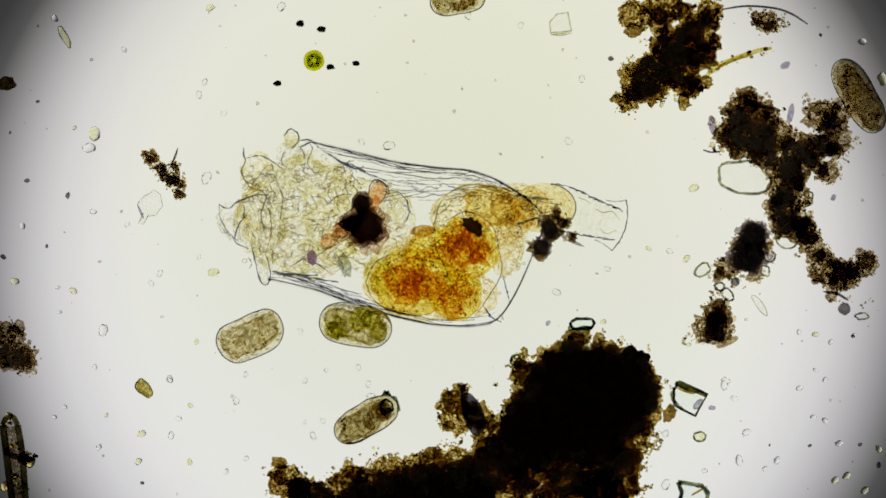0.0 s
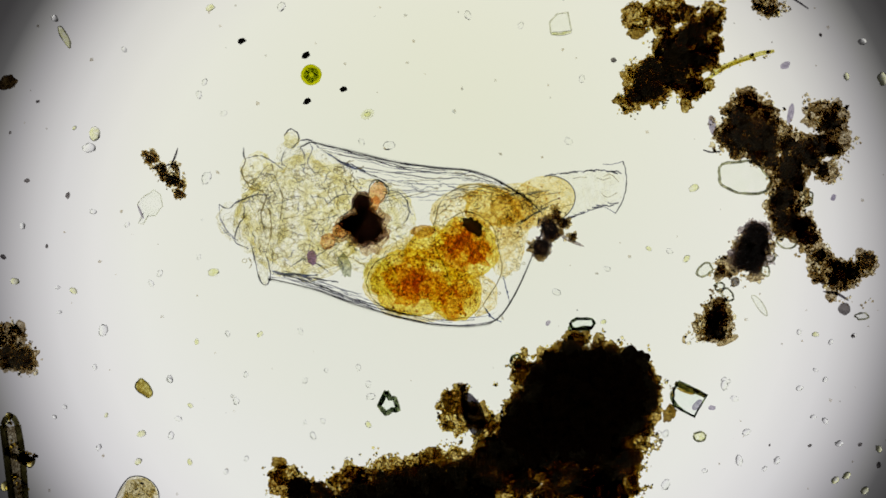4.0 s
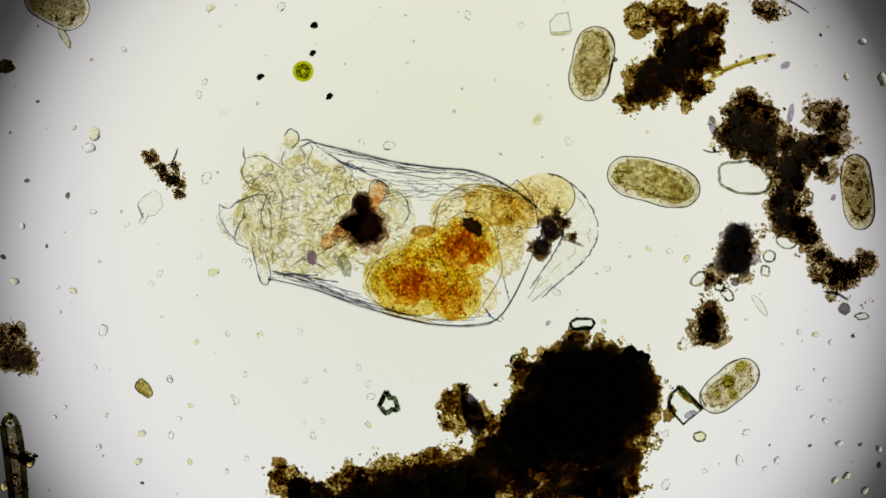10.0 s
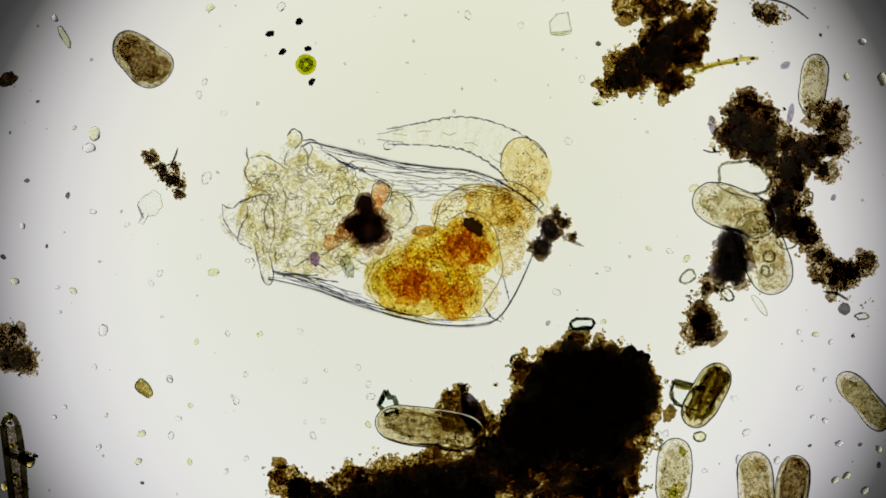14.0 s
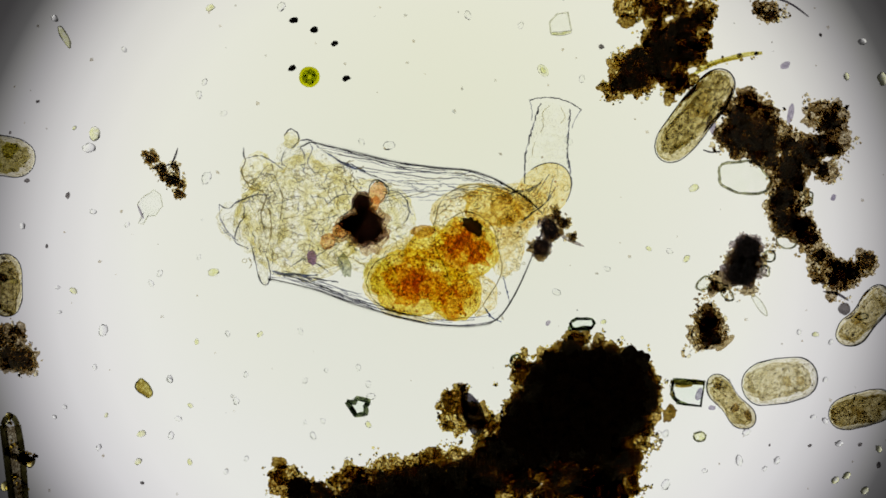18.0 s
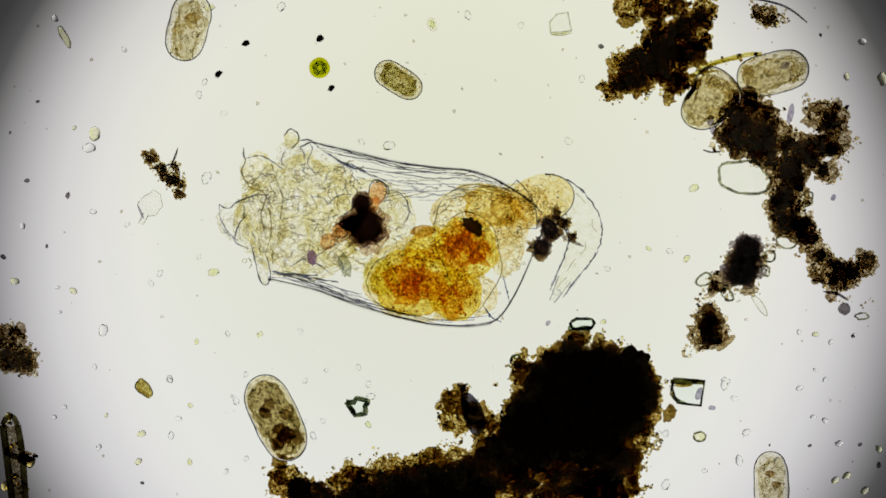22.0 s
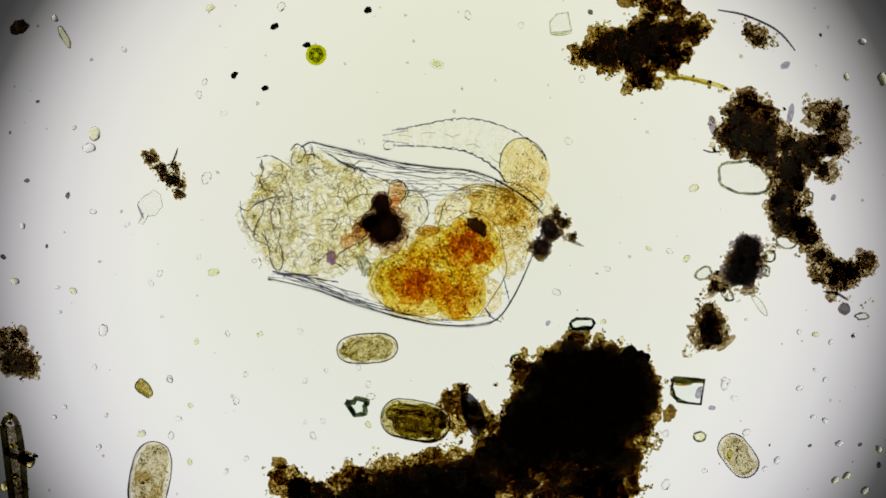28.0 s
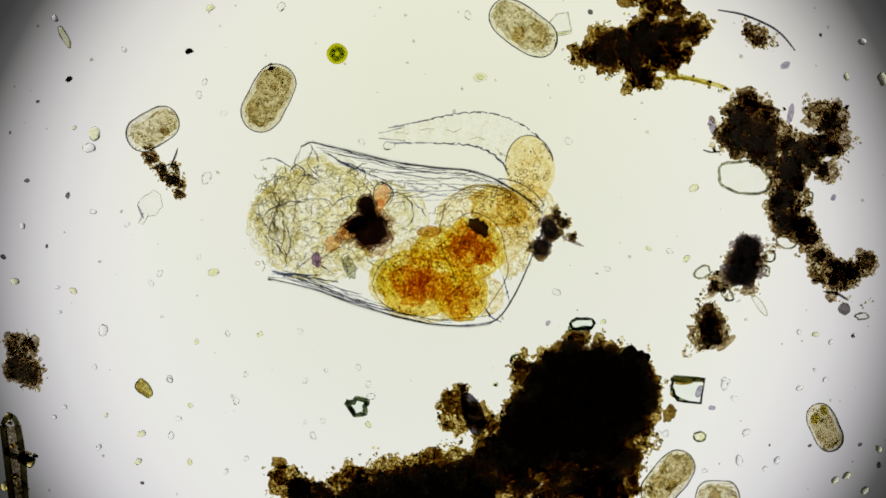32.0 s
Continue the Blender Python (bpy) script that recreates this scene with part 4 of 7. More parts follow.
# head with its crown of lobes
head = mesh_object("head", *moved(lump(0.105, 0.100, 0.072, 0.22, 2.4, 3.0, 44, 26, 4), Matrix.Translation(spot(535, 385))), FLESH_RICH, rotifer, "soft wrinkled yellowish head")
neck = mesh_object("neck", *moved(lump(0.095, 0.080, 0.07, 0.15, 2.0, 8.0, 40, 22, 3), Matrix.Translation(spot(640, 400))), FLESH_RICH, rotifer, "soft yellowish body mass behind the head")


def lobe(x, y, rx, ry, turn, seed, name="lobe", parent=head, z=MID, rough=0.3, mat=FLESH):
    m = Matrix.Translation(spot(x, y, z)) @ Matrix.Rotation(radians(turn), 4, "Z")
    ob = mesh_object(name, *moved(lump(rx * 0.001, ry * 0.001, ry * 0.0009, rough, 1.8, seed, 26, 16, 3), m), mat, parent)
    return ob


CROWN = []  # the parts of the crown that fold away when the animal draws back
for i, (x, y, rx, ry, t) in enumerate(((452, 300, 34, 24, 60), (470, 330, 40, 30, 30), (415, 392, 30, 34, 0), (440, 400, 26, 46, 10), (470, 440, 24, 38, 0), (466, 482, 9, 24, 8), (516, 248, 13, 16, 0),
                                       (512, 275, 22, 28, -20), (560, 300, 50, 34, -10), (500, 360, 45, 60, 0), (480, 395, 30, 40, 0), (540, 440, 55, 40, -15))):
    ob = lobe(x, y, rx, ry, t, i * 2.9, mat=FLESH_RICH if i in (0, 6) else FLESH)
    if i in (0, 2, 5, 6, 7):
        CROWN.append((ob, x, y))


def crown_line(pts, width, mat, parent=head):
    return wrinkle(pts, width, mat, parent, MID + 0.05, "fold")


for pts, w, m in (([(430, 268), (434, 285), (428, 305), (440, 330)], 3.5, FIBRE), ([(436, 280), (460, 276), (485, 288), (500, 300)], 3, LINE), ([(388, 362), (405, 370), (420, 358), (450, 346), (480, 345)], 3, LINE),
                  ([(388, 362), (390, 385), (402, 408), (420, 426)], 3, LINE_FAINT), ([(432, 365), (431, 384), (420, 404), (416, 428), (440, 440)], 2.8, LINE), ([(392, 402), (400, 412), (414, 424)], 2.4, LINE_FAINT), ([(445, 432), (452, 465), (462, 500), (474, 502), (478, 478), (466, 440)], 3, LINE),
                  ([(503, 240), (512, 229), (524, 233), (529, 246), (520, 260), (512, 268)], 2.8, LINE), ([(508, 262), (500, 276), (498, 292)], 2.2, LINE), ([(528, 258), (536, 268), (541, 282)], 3, LINE_FAINT), ([(433, 282), (431, 272), (432, 262)], 3.2, LINE), ([(440, 330), (470, 345), (462, 380), (470, 420)], 3, FIBRE), ([(528, 250), (548, 248), (565, 262)], 3.5, LINE),
                  ([(480, 290), (490, 320), (500, 350), (495, 390)], 3, FIBRE), ([(450, 350), (475, 370), (480, 410), (470, 450)], 3, FIBRE)):
    ob = crown_line(pts, w, m)
    x, y = pts[len(pts) // 2]
    if x < 440 or y < 262 or y > 455:
        CROWN.append((ob, x, y))

rf = random.Random(31)


def squiggle(x, y, l, a, kink):
    return [(x + l * u * math.cos(a) + rf.uniform(-kink, kink), y + l * u * math.sin(a) + rf.uniform(-kink, kink)) for u in (-1, -0.5, 0, 0.5, 1)]


WISP = clear_tissue("wisp_olive", (0.88, 0.86, 0.74), (0.70, 0.66, 0.50), 120, 30)
for i in range(130):
    x, y = rf.uniform(432, 640), rf.uniform(290, 475)
    wrinkle(squiggle(x, y, rf.uniform(4, 15), rf.uniform(-1.6, 1.6), 3), rf.uniform(1.3, 2.5), rf.choice((WISP, FIBRE, LINE_FAINT, LINE_FAINT)), head, MID + rf.uniform(0.02, 0.07), "muscle_fibre")
for i in range(40):
    x, y = rf.uniform(590, 720), rf.uniform(310, 470)
    wrinkle(squiggle(x, y, rf.uniform(6, 18), rf.uniform(-1.6, 1.6), 4), rf.uniform(1.4, 2.6), rf.choice((WISP, FIBRE, LINE_FAINT)), neck, MID + rf.uniform(0.02, 0.07), "muscle_fibre")
for i in range(34):
    x, y = rf.uniform(690, 910), rf.uniform(305, 350)
    wrinkle(squiggle(x, y, rf.uniform(12, 45), rf.uniform(-0.25, 0.4), 3), rf.uniform(1.2, 2.2), LINE_FAINT if rf.random() < 0.7 else WISP, shell, MID + rf.uniform(0.02, 0.07), "muscle_fibre")
for i in range(40):
    x, y = rf.uniform(770, 925), rf.uniform(335, 440)
    wrinkle(squiggle(x, y, rf.uniform(5, 16), rf.uniform(-1.6, 1.6), 4), rf.uniform(1.2, 2.2), rf.choice((WISP, FIBRE)), shell, MID + rf.uniform(0.03, 0.07), "muscle_fibre")

def hoops(spots, thick):
    """Outlines of small round droplets."""
    pieces = []
    for p, r in spots:
        ring = [p + Vector((r * math.cos(q), r * 0.85 * math.sin(q), 0)) for q in [2 * math.pi * k / 14 for k in range(15)]]
        pieces.append(tube(ring, [thick] * 15, 4))
    return joined(pieces)


# jaws
jaw = mesh_object("jaw", *moved(lump(0.022, 0.026, 0.023, 0.36, 2.6, 6.0, 40, 24, 4), Matrix.Translation(spot(648, 403, MID))), JAW, rotifer, "dark violet-black chewing jaw")
for i, (x, y, rx, ry, t, m, nm, rough) in enumerate((
        (668, 342, 15, 20, -15, PINK, "gland", 0.12), (662, 362, 9, 15, -25, PINK, "gland", 0.2), (640, 360, 13, 15, 0, JAW, "jaw_tip", 0.3), (603, 408, 14, 13, 20, PINK, "gland", 0.3), (580, 428, 12, 14, 0, PINK, "gland", 0.3),
        (552, 456, 8, 13, 8, VIOLET, "eye", 0.3), (611, 470, 10, 21, 15, SAGE, "gland", 0.3), (700, 368, 26, 34, 0, FLESH, "gland", 0.12), (620, 394, 15, 11, 20, JAW, "jaw_tip", 0.4), (622, 393, 19, 15, 20, JAW_SOFT, "jaw_sheath", 0.4),
        (649, 403, 29, 32, 0, JAW_SOFT, "jaw_sheath", 0.45), (650, 404, 36, 39, 0, JAW_HAZE, "jaw_sheath", 0.45), (639, 360, 17, 20, 0, JAW_SOFT, "jaw_sheath", 0.3), (608, 396, 16, 13, 30, JAW_HAZE, "jaw_sheath", 0.3), (606, 414, 20, 13, 30, JAW_HAZE, "jaw_sheath", 0.4))):
    lobe(x, y, rx, ry, t, 40 + i * 3.1, nm, jaw, MID, rough, m)
for pts in ([(678, 340), (700, 338), (720, 356), (722, 385), (706, 402)], [(600, 385), (620, 372), (640, 350), (652, 340)], [(550, 348), (572, 350), (580, 361), (592, 350), (612, 344), (640, 348)], [(560, 455), (580, 440), (600, 430)], [(556, 464), (568, 471), (580, 480)], [(545, 450), (530, 462), (514, 472)], [(540, 388), (552, 390), (562, 398), (556, 408)],
            [(652, 352), (655, 328), (668, 318), (682, 328), (683, 345), (672, 360)], [(590, 402), (598, 394), (612, 398), (616, 412), (604, 422), (590, 416)],
            [(596, 452), (606, 470), (606, 488)], [(655, 325), (675, 322), (688, 338), (680, 360)]):
    wrinkle(pts, 2.6, LINE, jaw, MID + 0.04, "fold")

spots = []
for _ in range(300):
    ang, d = rf.uniform(0, 6.3), abs(rf.gauss(30, 6))
    spots.append((spot(648 + d * math.cos(ang), 402 + d * math.sin(ang), MID + rf.uniform(-0.02, 0.03)), rf.uniform(1.1, 2.7) * 0.001))
tagged(mesh_object("pigment_grains", *crumbs(spots, rf), JAW_SOFT, jaw, smooth=False), kind="stuff")

# gut
stomach = mesh_object("stomach", *moved(lump(0.074, 0.057, 0.06, 0.14, 2.2, 11.0, 56, 32, 4), Matrix.Translation(spot(734, 500))), STOMACH, rotifer, "golden-brown granular stomach")
for x, y, rx, ry, t, seed, nm, z, rough, m in (
        (746, 494, 104, 76, 0, 70.0, "stomach_wall", 0.0, 0.08, GUT), 
        (825, 441, 55, 56, 0, 71.0, "stomach_lobe", 0.0, 0.12, STOMACH), (806, 523, 45, 45, 0, 80.0, "stomach_lobe", 0.0, 0.12, STOMACH),
        (756, 438, 42, 32, 40, 72.0, "stomach_lobe", 0.01, 0.15, STOMACH), (672, 490, 28, 34, 0, 82.0, "stomach_cap", 0.0, 0.15, GUT_GREEN),
        (848, 520, 30, 40, 20, 73.0, "stomach_lobe", 0.0, 0.2, GUT), (852, 385, 90, 58, 0, 74.0, "intestine", -0.01, 0.10, GUT), (872, 366, 50, 34, -15, 84.0, "intestine_content", -0.01, 0.35, GUT_TAN),
        (920, 365, 50, 40, -10, 75.0, "intestine", -0.01, 0.14, GUT), (900, 430, 30, 62, -10, 86.0, "intestine", -0.02, 0.2, GUT),
        (836, 401, 20, 11, -35, 76.0, "dark_patch", 0.02, 0.45, JAW), (748, 409, 19, 10, 0, 77.0, "dark_patch", 0.02, 0.3, JAW_HAZE), (748, 411, 20, 11, 0, 87.0, "dark_patch", 0.02, 0.3, STOMACH_RED)):
    lobe(x, y, rx, ry, t, seed, nm, stomach, MID + z, rough, m)
for i, (x, y, r) in enumerate(((712, 492, 26), (736, 504, 26), (728, 478, 22), (760, 500, 22), (722, 518, 20),
                               (812, 418, 24), (838, 428, 26), (822, 446, 28), (846, 448, 18), (804, 438, 18), (800, 534, 22), (818, 512, 16), (770, 448, 14))):
    lobe(x, y, r * 1.1, r * 0.9, i * 47, 120 + i * 3.3, "stomach_content", stomach, MID + 0.004 * (i % 5), 0.75, STOMACH_RED)
flecks = []
for _ in range(260):
    cx, cy, rx, ry = rf.choice(((736, 498, 72, 56), (826, 440, 52, 54), (806, 522, 42, 40), (760, 445, 36, 30)))
    a, d = rf.uniform(0, 6.3), math.sqrt(rf.random())
    flecks.append((spot(cx + rx * d * math.cos(a), cy + ry * d * math.sin(a), MID + rf.uniform(-0.04, 0.06)), rf.uniform(1.2, 3.4) * 0.001))
for _ in range(130):
    a, d = rf.uniform(0, 6.3), math.sqrt(rf.random())
    flecks.append((spot(860 + 80 * d * math.cos(a), 385 + 46 * d * math.sin(a), MID + rf.uniform(-0.04, 0.05)), rf.uniform(1.2, 2.6) * 0.001))
tagged(mesh_object("food_flecks", *crumbs(flecks, rf), FLECK, stomach, smooth=False), kind="stuff")
for pts in ([(648, 500), (660, 470), (690, 452), (715, 452)], [(770, 400), (772, 440), (790, 480), (800, 520)], [(765, 405), (785, 350), (830, 328), (880, 335), (905, 360)], [(880, 430), (888, 480), (868, 520), (840, 560)],
            [(648, 500), (660, 530), (690, 550), (740, 562)], [(790, 390), (830, 375), (870, 400), (884, 440)]):
    wrinkle(pts, 2.6, FIBRE, stomach, MID + 0.07, "fold")

drops = []
for _ in range(110):
    cx, cy, rx, ry = rf.choice(((855, 385, 88, 54), (855, 385, 88, 54), (752, 494, 106, 78), (900, 440, 30, 60), (840, 500, 50, 50), (915, 368, 46, 36)))
    q, d = rf.uniform(0, 6.3), math.sqrt(rf.uniform(0.15, 1))
    drops.append((spot(cx + rx * d * math.cos(q), cy + ry * d * math.sin(q), MID + rf.uniform(0.0, 0.07)), rf.choice((2, 2.5, 3, 3.5, 4, 5.5)) * 0.001))
tagged(mesh_object("droplet_layer", *hoops(drops, 0.0005), WISP, stomach), kind="stuff")
drops = []
for _ in range(110):
    drops.append((spot(rf.uniform(430, 620), rf.uniform(295, 470), MID + rf.uniform(0.0, 0.06)), rf.choice((2, 2.5, 3, 4, 6)) * 0.001))
tagged(mesh_object("droplet_layer", *hoops(drops, 0.0006), WISP, head), kind="stuff")

# foot: a yellow bulb, overlapping rings and two toes, each a stiff piece
FOOT = []


def foot_piece(name, half, r0, r1, material, label=""):
    """A ring of the foot along its own x axis."""
    v, f, n = [], [], 22
    prof = [(-1.0, 0.86), (-0.6, 1.0), (0.0, 1.0), (0.6, 1.0), (1.0, 0.84)]
    for s, k in prof:
        r = (r0 + (r1 - r0) * (s + 1) / 2) * k
        for j in range(n):
            t = 2 * math.pi * j / n
            v.append((s * half * 0.001, r * 0.001 * math.cos(t), r * 0.00085 * math.sin(t)))
    for i in range(len(prof) - 1):
        for j in range(n):
            a, b = i * n + j, i * n + (j + 1) % n
            f.append((a, a + n, b + n, b))
    if name == "toe":
        f += [tuple(range(n - 1, -1, -1)), tuple(range((len(prof) - 1) * n, len(prof) * n))]
    ob = mesh_object(name, v, f, material, rotifer, label)
    FOOT.append(ob)
    return ob


def edge_lines(piece, half, r0, r1, seed, width=2.4, mat=LINE_FAINT):
    """Stiff side seams of a ring, and its fold."""
    for s in (-1, 1):
        line = []
        for k in range(9):
            u = -1 + k / 4
            # the wide rings stand out in short scallops
            bulge = 1.9 * math.cos(math.pi * u / 2) - 0.7 if r0 > 22 else 0.0
            line.append(Vector(((10.5 if r0 > 22 else half) * 0.00095 * u, s * 0.001 * (r0 + (r1 - r0) * (u + 1) / 2 + bulge + 1.6 * noise.noise(Vector((u * 1.7, s * 4.0, seed * 3.7)))), 0)))
        thick = [width * 0.0005 * (1 + 0.7 * noise.noise(Vector((u * 0.4, s * 9.0, seed * 5.1)))) for u in range(9)]
        mesh_object("seam", *tube(line, thick, 6), mat, piece)


RINGS = 18
PIECES = [("foot_bulb", 46, 40, 44), ("foot_bulb", 50, 44, 42)]
for i in range(RINGS):
    PIECES.append(("foot_ring", 15, 41 - 28 * (i / RINGS) ** 1.1, 41 - 28 * ((i + 1) / RINGS) ** 1.1))
PIECES.append(("toe", 24, 12, 4))
BULB = laced("bulb_yellow", (0.995, 0.981, 0.90), (0.968, 0.912, 0.70), (0.93, 0.88, 0.73), (0.94, 0.90, 0.78), 120, 24, 20, 50)
BULB_ROOT = laced("bulb_root", (0.999, 0.996, 0.982), (0.992, 0.98, 0.945), (0.95, 0.92, 0.82), (0.96, 0.94, 0.86), 120, 24, 20, 50)
RING = mottled("foot_clear", (1, 1, 1), (0.998, 0.998, 0.992), (0.986, 0.984, 0.965), (0.993, 0.993, 0.985), 40, 120, (0.96, 0.955, 0.935))
for i, (nm, half, r0, r1) in enumerate(PIECES):
    if nm == "foot_bulb":
        ob = mesh_object(nm, *lump(half * 0.00115, (r0 + r1) * 0.0005, (r0 + r1) * 0.00045, 0.05, 2.0, i * 3.0, 32, 18, 2), BULB if i else BULB_ROOT, rotifer, "pale yellow glandular bulb of the foot")
        FOOT.append(ob)
        spots = [(Vector((rf.uniform(-0.8, 0.8) * half, rf.uniform(-0.7, 0.7) * r0, rf.uniform(-0.5, 0.5) * r0)) * 0.001, rf.uniform(3, 7) * 0.001) for _ in range(9)]
        tagged(mesh_object("droplet_layer", *hoops(spots, 0.0006), WISP, ob), kind="stuff")
        spots = [(Vector((rf.gauss(0, 0.4) * half, rf.gauss(0, 0.35) * r0, rf.uniform(-0.5, 0.5) * r0)) * 0.001, rf.uniform(1.0, 2.6) * 0.001) for _ in range(34)]
        tagged(mesh_object("granule_layer", *crumbs(spots, rf), FLECK, ob, smooth=False), kind="stuff")
        line = [Vector((half * 0.00115 * math.cos(q), (r0 + r1) * 0.0005 * math.sin(q), 0)) for q in [(-1.3 + 2.6 * k / 16) for k in range(17)]]
        if i:
            mesh_object("fold", *tube(line, [0.0009] * 17, 6), LINE, ob)
    else:
        ob = foot_piece(nm, half, r0, r1, RING, "clear stiff toe of the foot" if nm == "toe" else "clear wrinkled ring of the foot")
        edge_lines(ob, half, r0, r1, i, 2.2 if i < 12 else 1.9, LINE if i < 15 and i % 3 else LINE_FAINT)
        if i % 3 == 0:
            y0 = rf.uniform(-0.7, 0.7) * r1
            line = [Vector((half * 0.0008 * u, 0.001 * (y0 + rf.uniform(-3, 3)), r1 * 0.0006)) for u in (-1, 0, 1)]
            mesh_object("crease", *tube(line, [0.0006] * 3, 5), WISP, ob)
# the flared lip of the drawn-in foot, which lies under the shell when the foot is stretched
lip = []
for k in range(25):
    q = -1 + k / 12
    lip.append(Vector((0.012 * (1 - q * q) + 0.0015 * noise.noise(Vector((k * 0.5, 3.0, 1.0))), 0.046 * q, 0.0)))
cuff = mesh_object("foot_lip", *tube(lip, [0.0009 * (1 + 0.6 * noise.noise(Vector((k * 0.4, 1.0, 7.0)))) for k in range(25)], 6), LINE, rotifer, "thin flared lip of the foot's tube")
for sgn in (-1, 1):
    side = [Vector((-0.034 + 0.034 * u / 8, sgn * (0.036 + 0.010 * (u / 8) ** 2 + 0.001 * noise.noise(Vector((u * 0.9, sgn * 2.0, 0.0)))), 0)) for u in range(9)]
    mesh_object("seam", *tube(side, [0.0009] * 9, 6), LINE_FAINT, cuff)
    fold = [Vector((-0.03 + 0.028 * u / 8, sgn * 0.014 + 0.006 * sgn * math.sin(u * 0.5), 0.008)) for u in range(9)]
    mesh_object("crease", *tube(fold, [0.0006] * 9, 5), WISP, cuff)
FOOT.append(cuff)


# ---------------------------------------------------------------- swimming cells
WORDS = dict(tan="tan", pale="pale", green="greenish", brown="dark brown", clear="colourless", grey="grey-brown", olive="olive-green")
count = 0


def cell(length, width, colour="tan", food="brown", spots=3, waist=0.0, bend=0.0, pear=0.0, big=1.0, blunt=3.6):
    """A ciliate: a soft capsule with food vacuoles, a clear vacuole and fine granules inside."""
    global count
    count += 1
    r = random.Random(count * 17)
    shape = "bean-shaped" if abs(bend) > 0.05 else "pear-shaped" if abs(pear) > 0.12 else "waisted" if waist > 0.1 else "rounded"
    filled = "dark specks" if food == "dark" else "one black food ball" if food == "black" else food + " food"
    base = empty("ciliate", (0, 0, 0), f"{WORDS[colour]} {shape} ciliate with {filled} inside, swimming", "ciliate", "swimming ciliates")
    a, b = length * 0.0005, width * 0.0005

    def place(u, v, w):
        """u along the cell, v across, w up, each from -1 to 1."""
        k = (1 - waist * math.exp(-(u / 0.38) ** 2)) * (1 + pear * u)
        return Vector((u * a, v * b * k + bend * a * (u * u - 0.4), w * b * k * 0.8))

    v, f = ball(36, 24)
    out = []
    for p in v:
        u = p[0]
        ring = math.sqrt(max(0.0, 1 - u * u))
        body = max(0.0, 1 - abs(u) ** blunt) ** 0.5
        s = body / ring if ring > 1e-6 else 0.0
        k = 1 + 0.06 * noise.noise(Vector(p) * 2.2 + Vector((count * 1.3, 0, 0)))
        q = place(u, p[1] * s * k, p[2] * s * k)
        out.append(tuple(q))
    thin = 0.0017
    inner = []
    for p, q in zip(v, out):
        mid = place(p[0], 0, 0)
        w = mid + (Vector(q) - mid) * (1 - thin / b)
        inner.append((w.x * (1 - thin / a), w.y, w.z))
    skin, m = out + inner, len(out)
    mesh_object("pellicle", skin, f + [tuple(i + m for i in reversed(t)) for t in f], PELLICLE_SOFT if colour in ("pale", "clear") else PELLICLE_MID if colour in ("green", "grey", "tan") else PELLICLE, base, "clear firm skin")
    core = []
    for p, q in zip(v, out):
        k = 0.935 + 0.035 * noise.noise(Vector(p) * 3.1 + Vector((0, count * 2.1, 0)))
        mid = place(p[0], 0, 0)
        q = mid + (Vector(q) - mid) * k
        core.append((q.x * 0.968, q.y, q.z))
    inside = mesh_object("cytoplasm", core, f, JELLY[THINNER[colour]], base)
    # the denser heart of the cell, drawn to one side
    dense, off = [], r.uniform(-0.10, 0.10)
    for p, q in zip(v, out):
        k = 0.70 + 0.34 * noise.noise(Vector(p) * 1.5 + Vector((count * 3.7, 0, 0))) + 0.16 * noise.noise(Vector(p) * 4.5 + Vector((0, count * 1.9, 0))) + 0.12 * noise.noise(Vector(p) * 10.0 + Vector((0, 0, count * 2.3)))
        mid = place(p[0], 0, 0)
        q = mid + (Vector(q) - mid) * min(k, 0.90)
        dense.append((q.x * min(k + 0.10, 0.90) + off * a, q.y, q.z))
    mesh_object("endoplasm", dense, f, JELLY[colour], inside)
    for i in range(spots):
        u, w = r.uniform(-0.68, 0.68), r.uniform(-0.5, 0.5)
        rr = width * r.uniform(0.07, 0.14) * big
        ob = mesh_object("food_vacuole", *lump(rr * 0.0013, rr * 0.001, rr * 0.0009, 0.6, 2.2, count + i * 2.2, 24, 14, 4), FOOD[food], inside)
        ob.location, ob.rotation_euler = place(u, w, r.uniform(-0.2, 0.3)), (0, 0, r.uniform(0, 3))
    if colour == "olive":
        for w in (-0.5, -0.08, 0.38):
            way = [place(-0.8 + 1.6 * k / 11, w + 0.12 * noise.noise(Vector((k * 0.5, w * 9, count))), 0.2) for k in range(12)]
            mesh_object("dark_stripe", *tube(way, [width * 0.00006 * (0.4 + math.sin(math.pi * k / 11)) * (1 + 0.6 * noise.noise(Vector((k * 0.9, w * 7, 3)))) for k in range(12)], 8), FOOD["dark"], inside)
    ob = mesh_object("clear_vacuole", *lump(width * 0.00012, width * 0.00011, width * 0.0001, 0.05, 1, count, 16, 10, 1), VACUOLE, inside)
    ob.location = place(r.choice((-0.6, 0.55)), r.uniform(-0.3, 0.3), 0.2)
    dots = []
    for _ in range(int(length * width / 75)):
        u = r.uniform(-0.86, 0.86)
        lim = max(0.0, 1 - abs(u) ** blunt) ** 0.5 * 0.85
        ang, d = r.uniform(0, 6.3), math.sqrt(r.random()) * lim
        dots.append((place(u, d * math.cos(ang), d * math.sin(ang)), r.uniform(0.8, 2.3) * 0.001))
    tagged(mesh_object("granules", *crumbs(dots, r), SPOTS, inside, smooth=False), kind="stuff")
    dots = [(place(r.uniform(-0.75, 0.75), r.uniform(-0.6, 0.6), r.uniform(0.1, 0.4)), width * r.uniform(0.035, 0.085) * 0.001) for _ in range(r.randint(1, 4))]
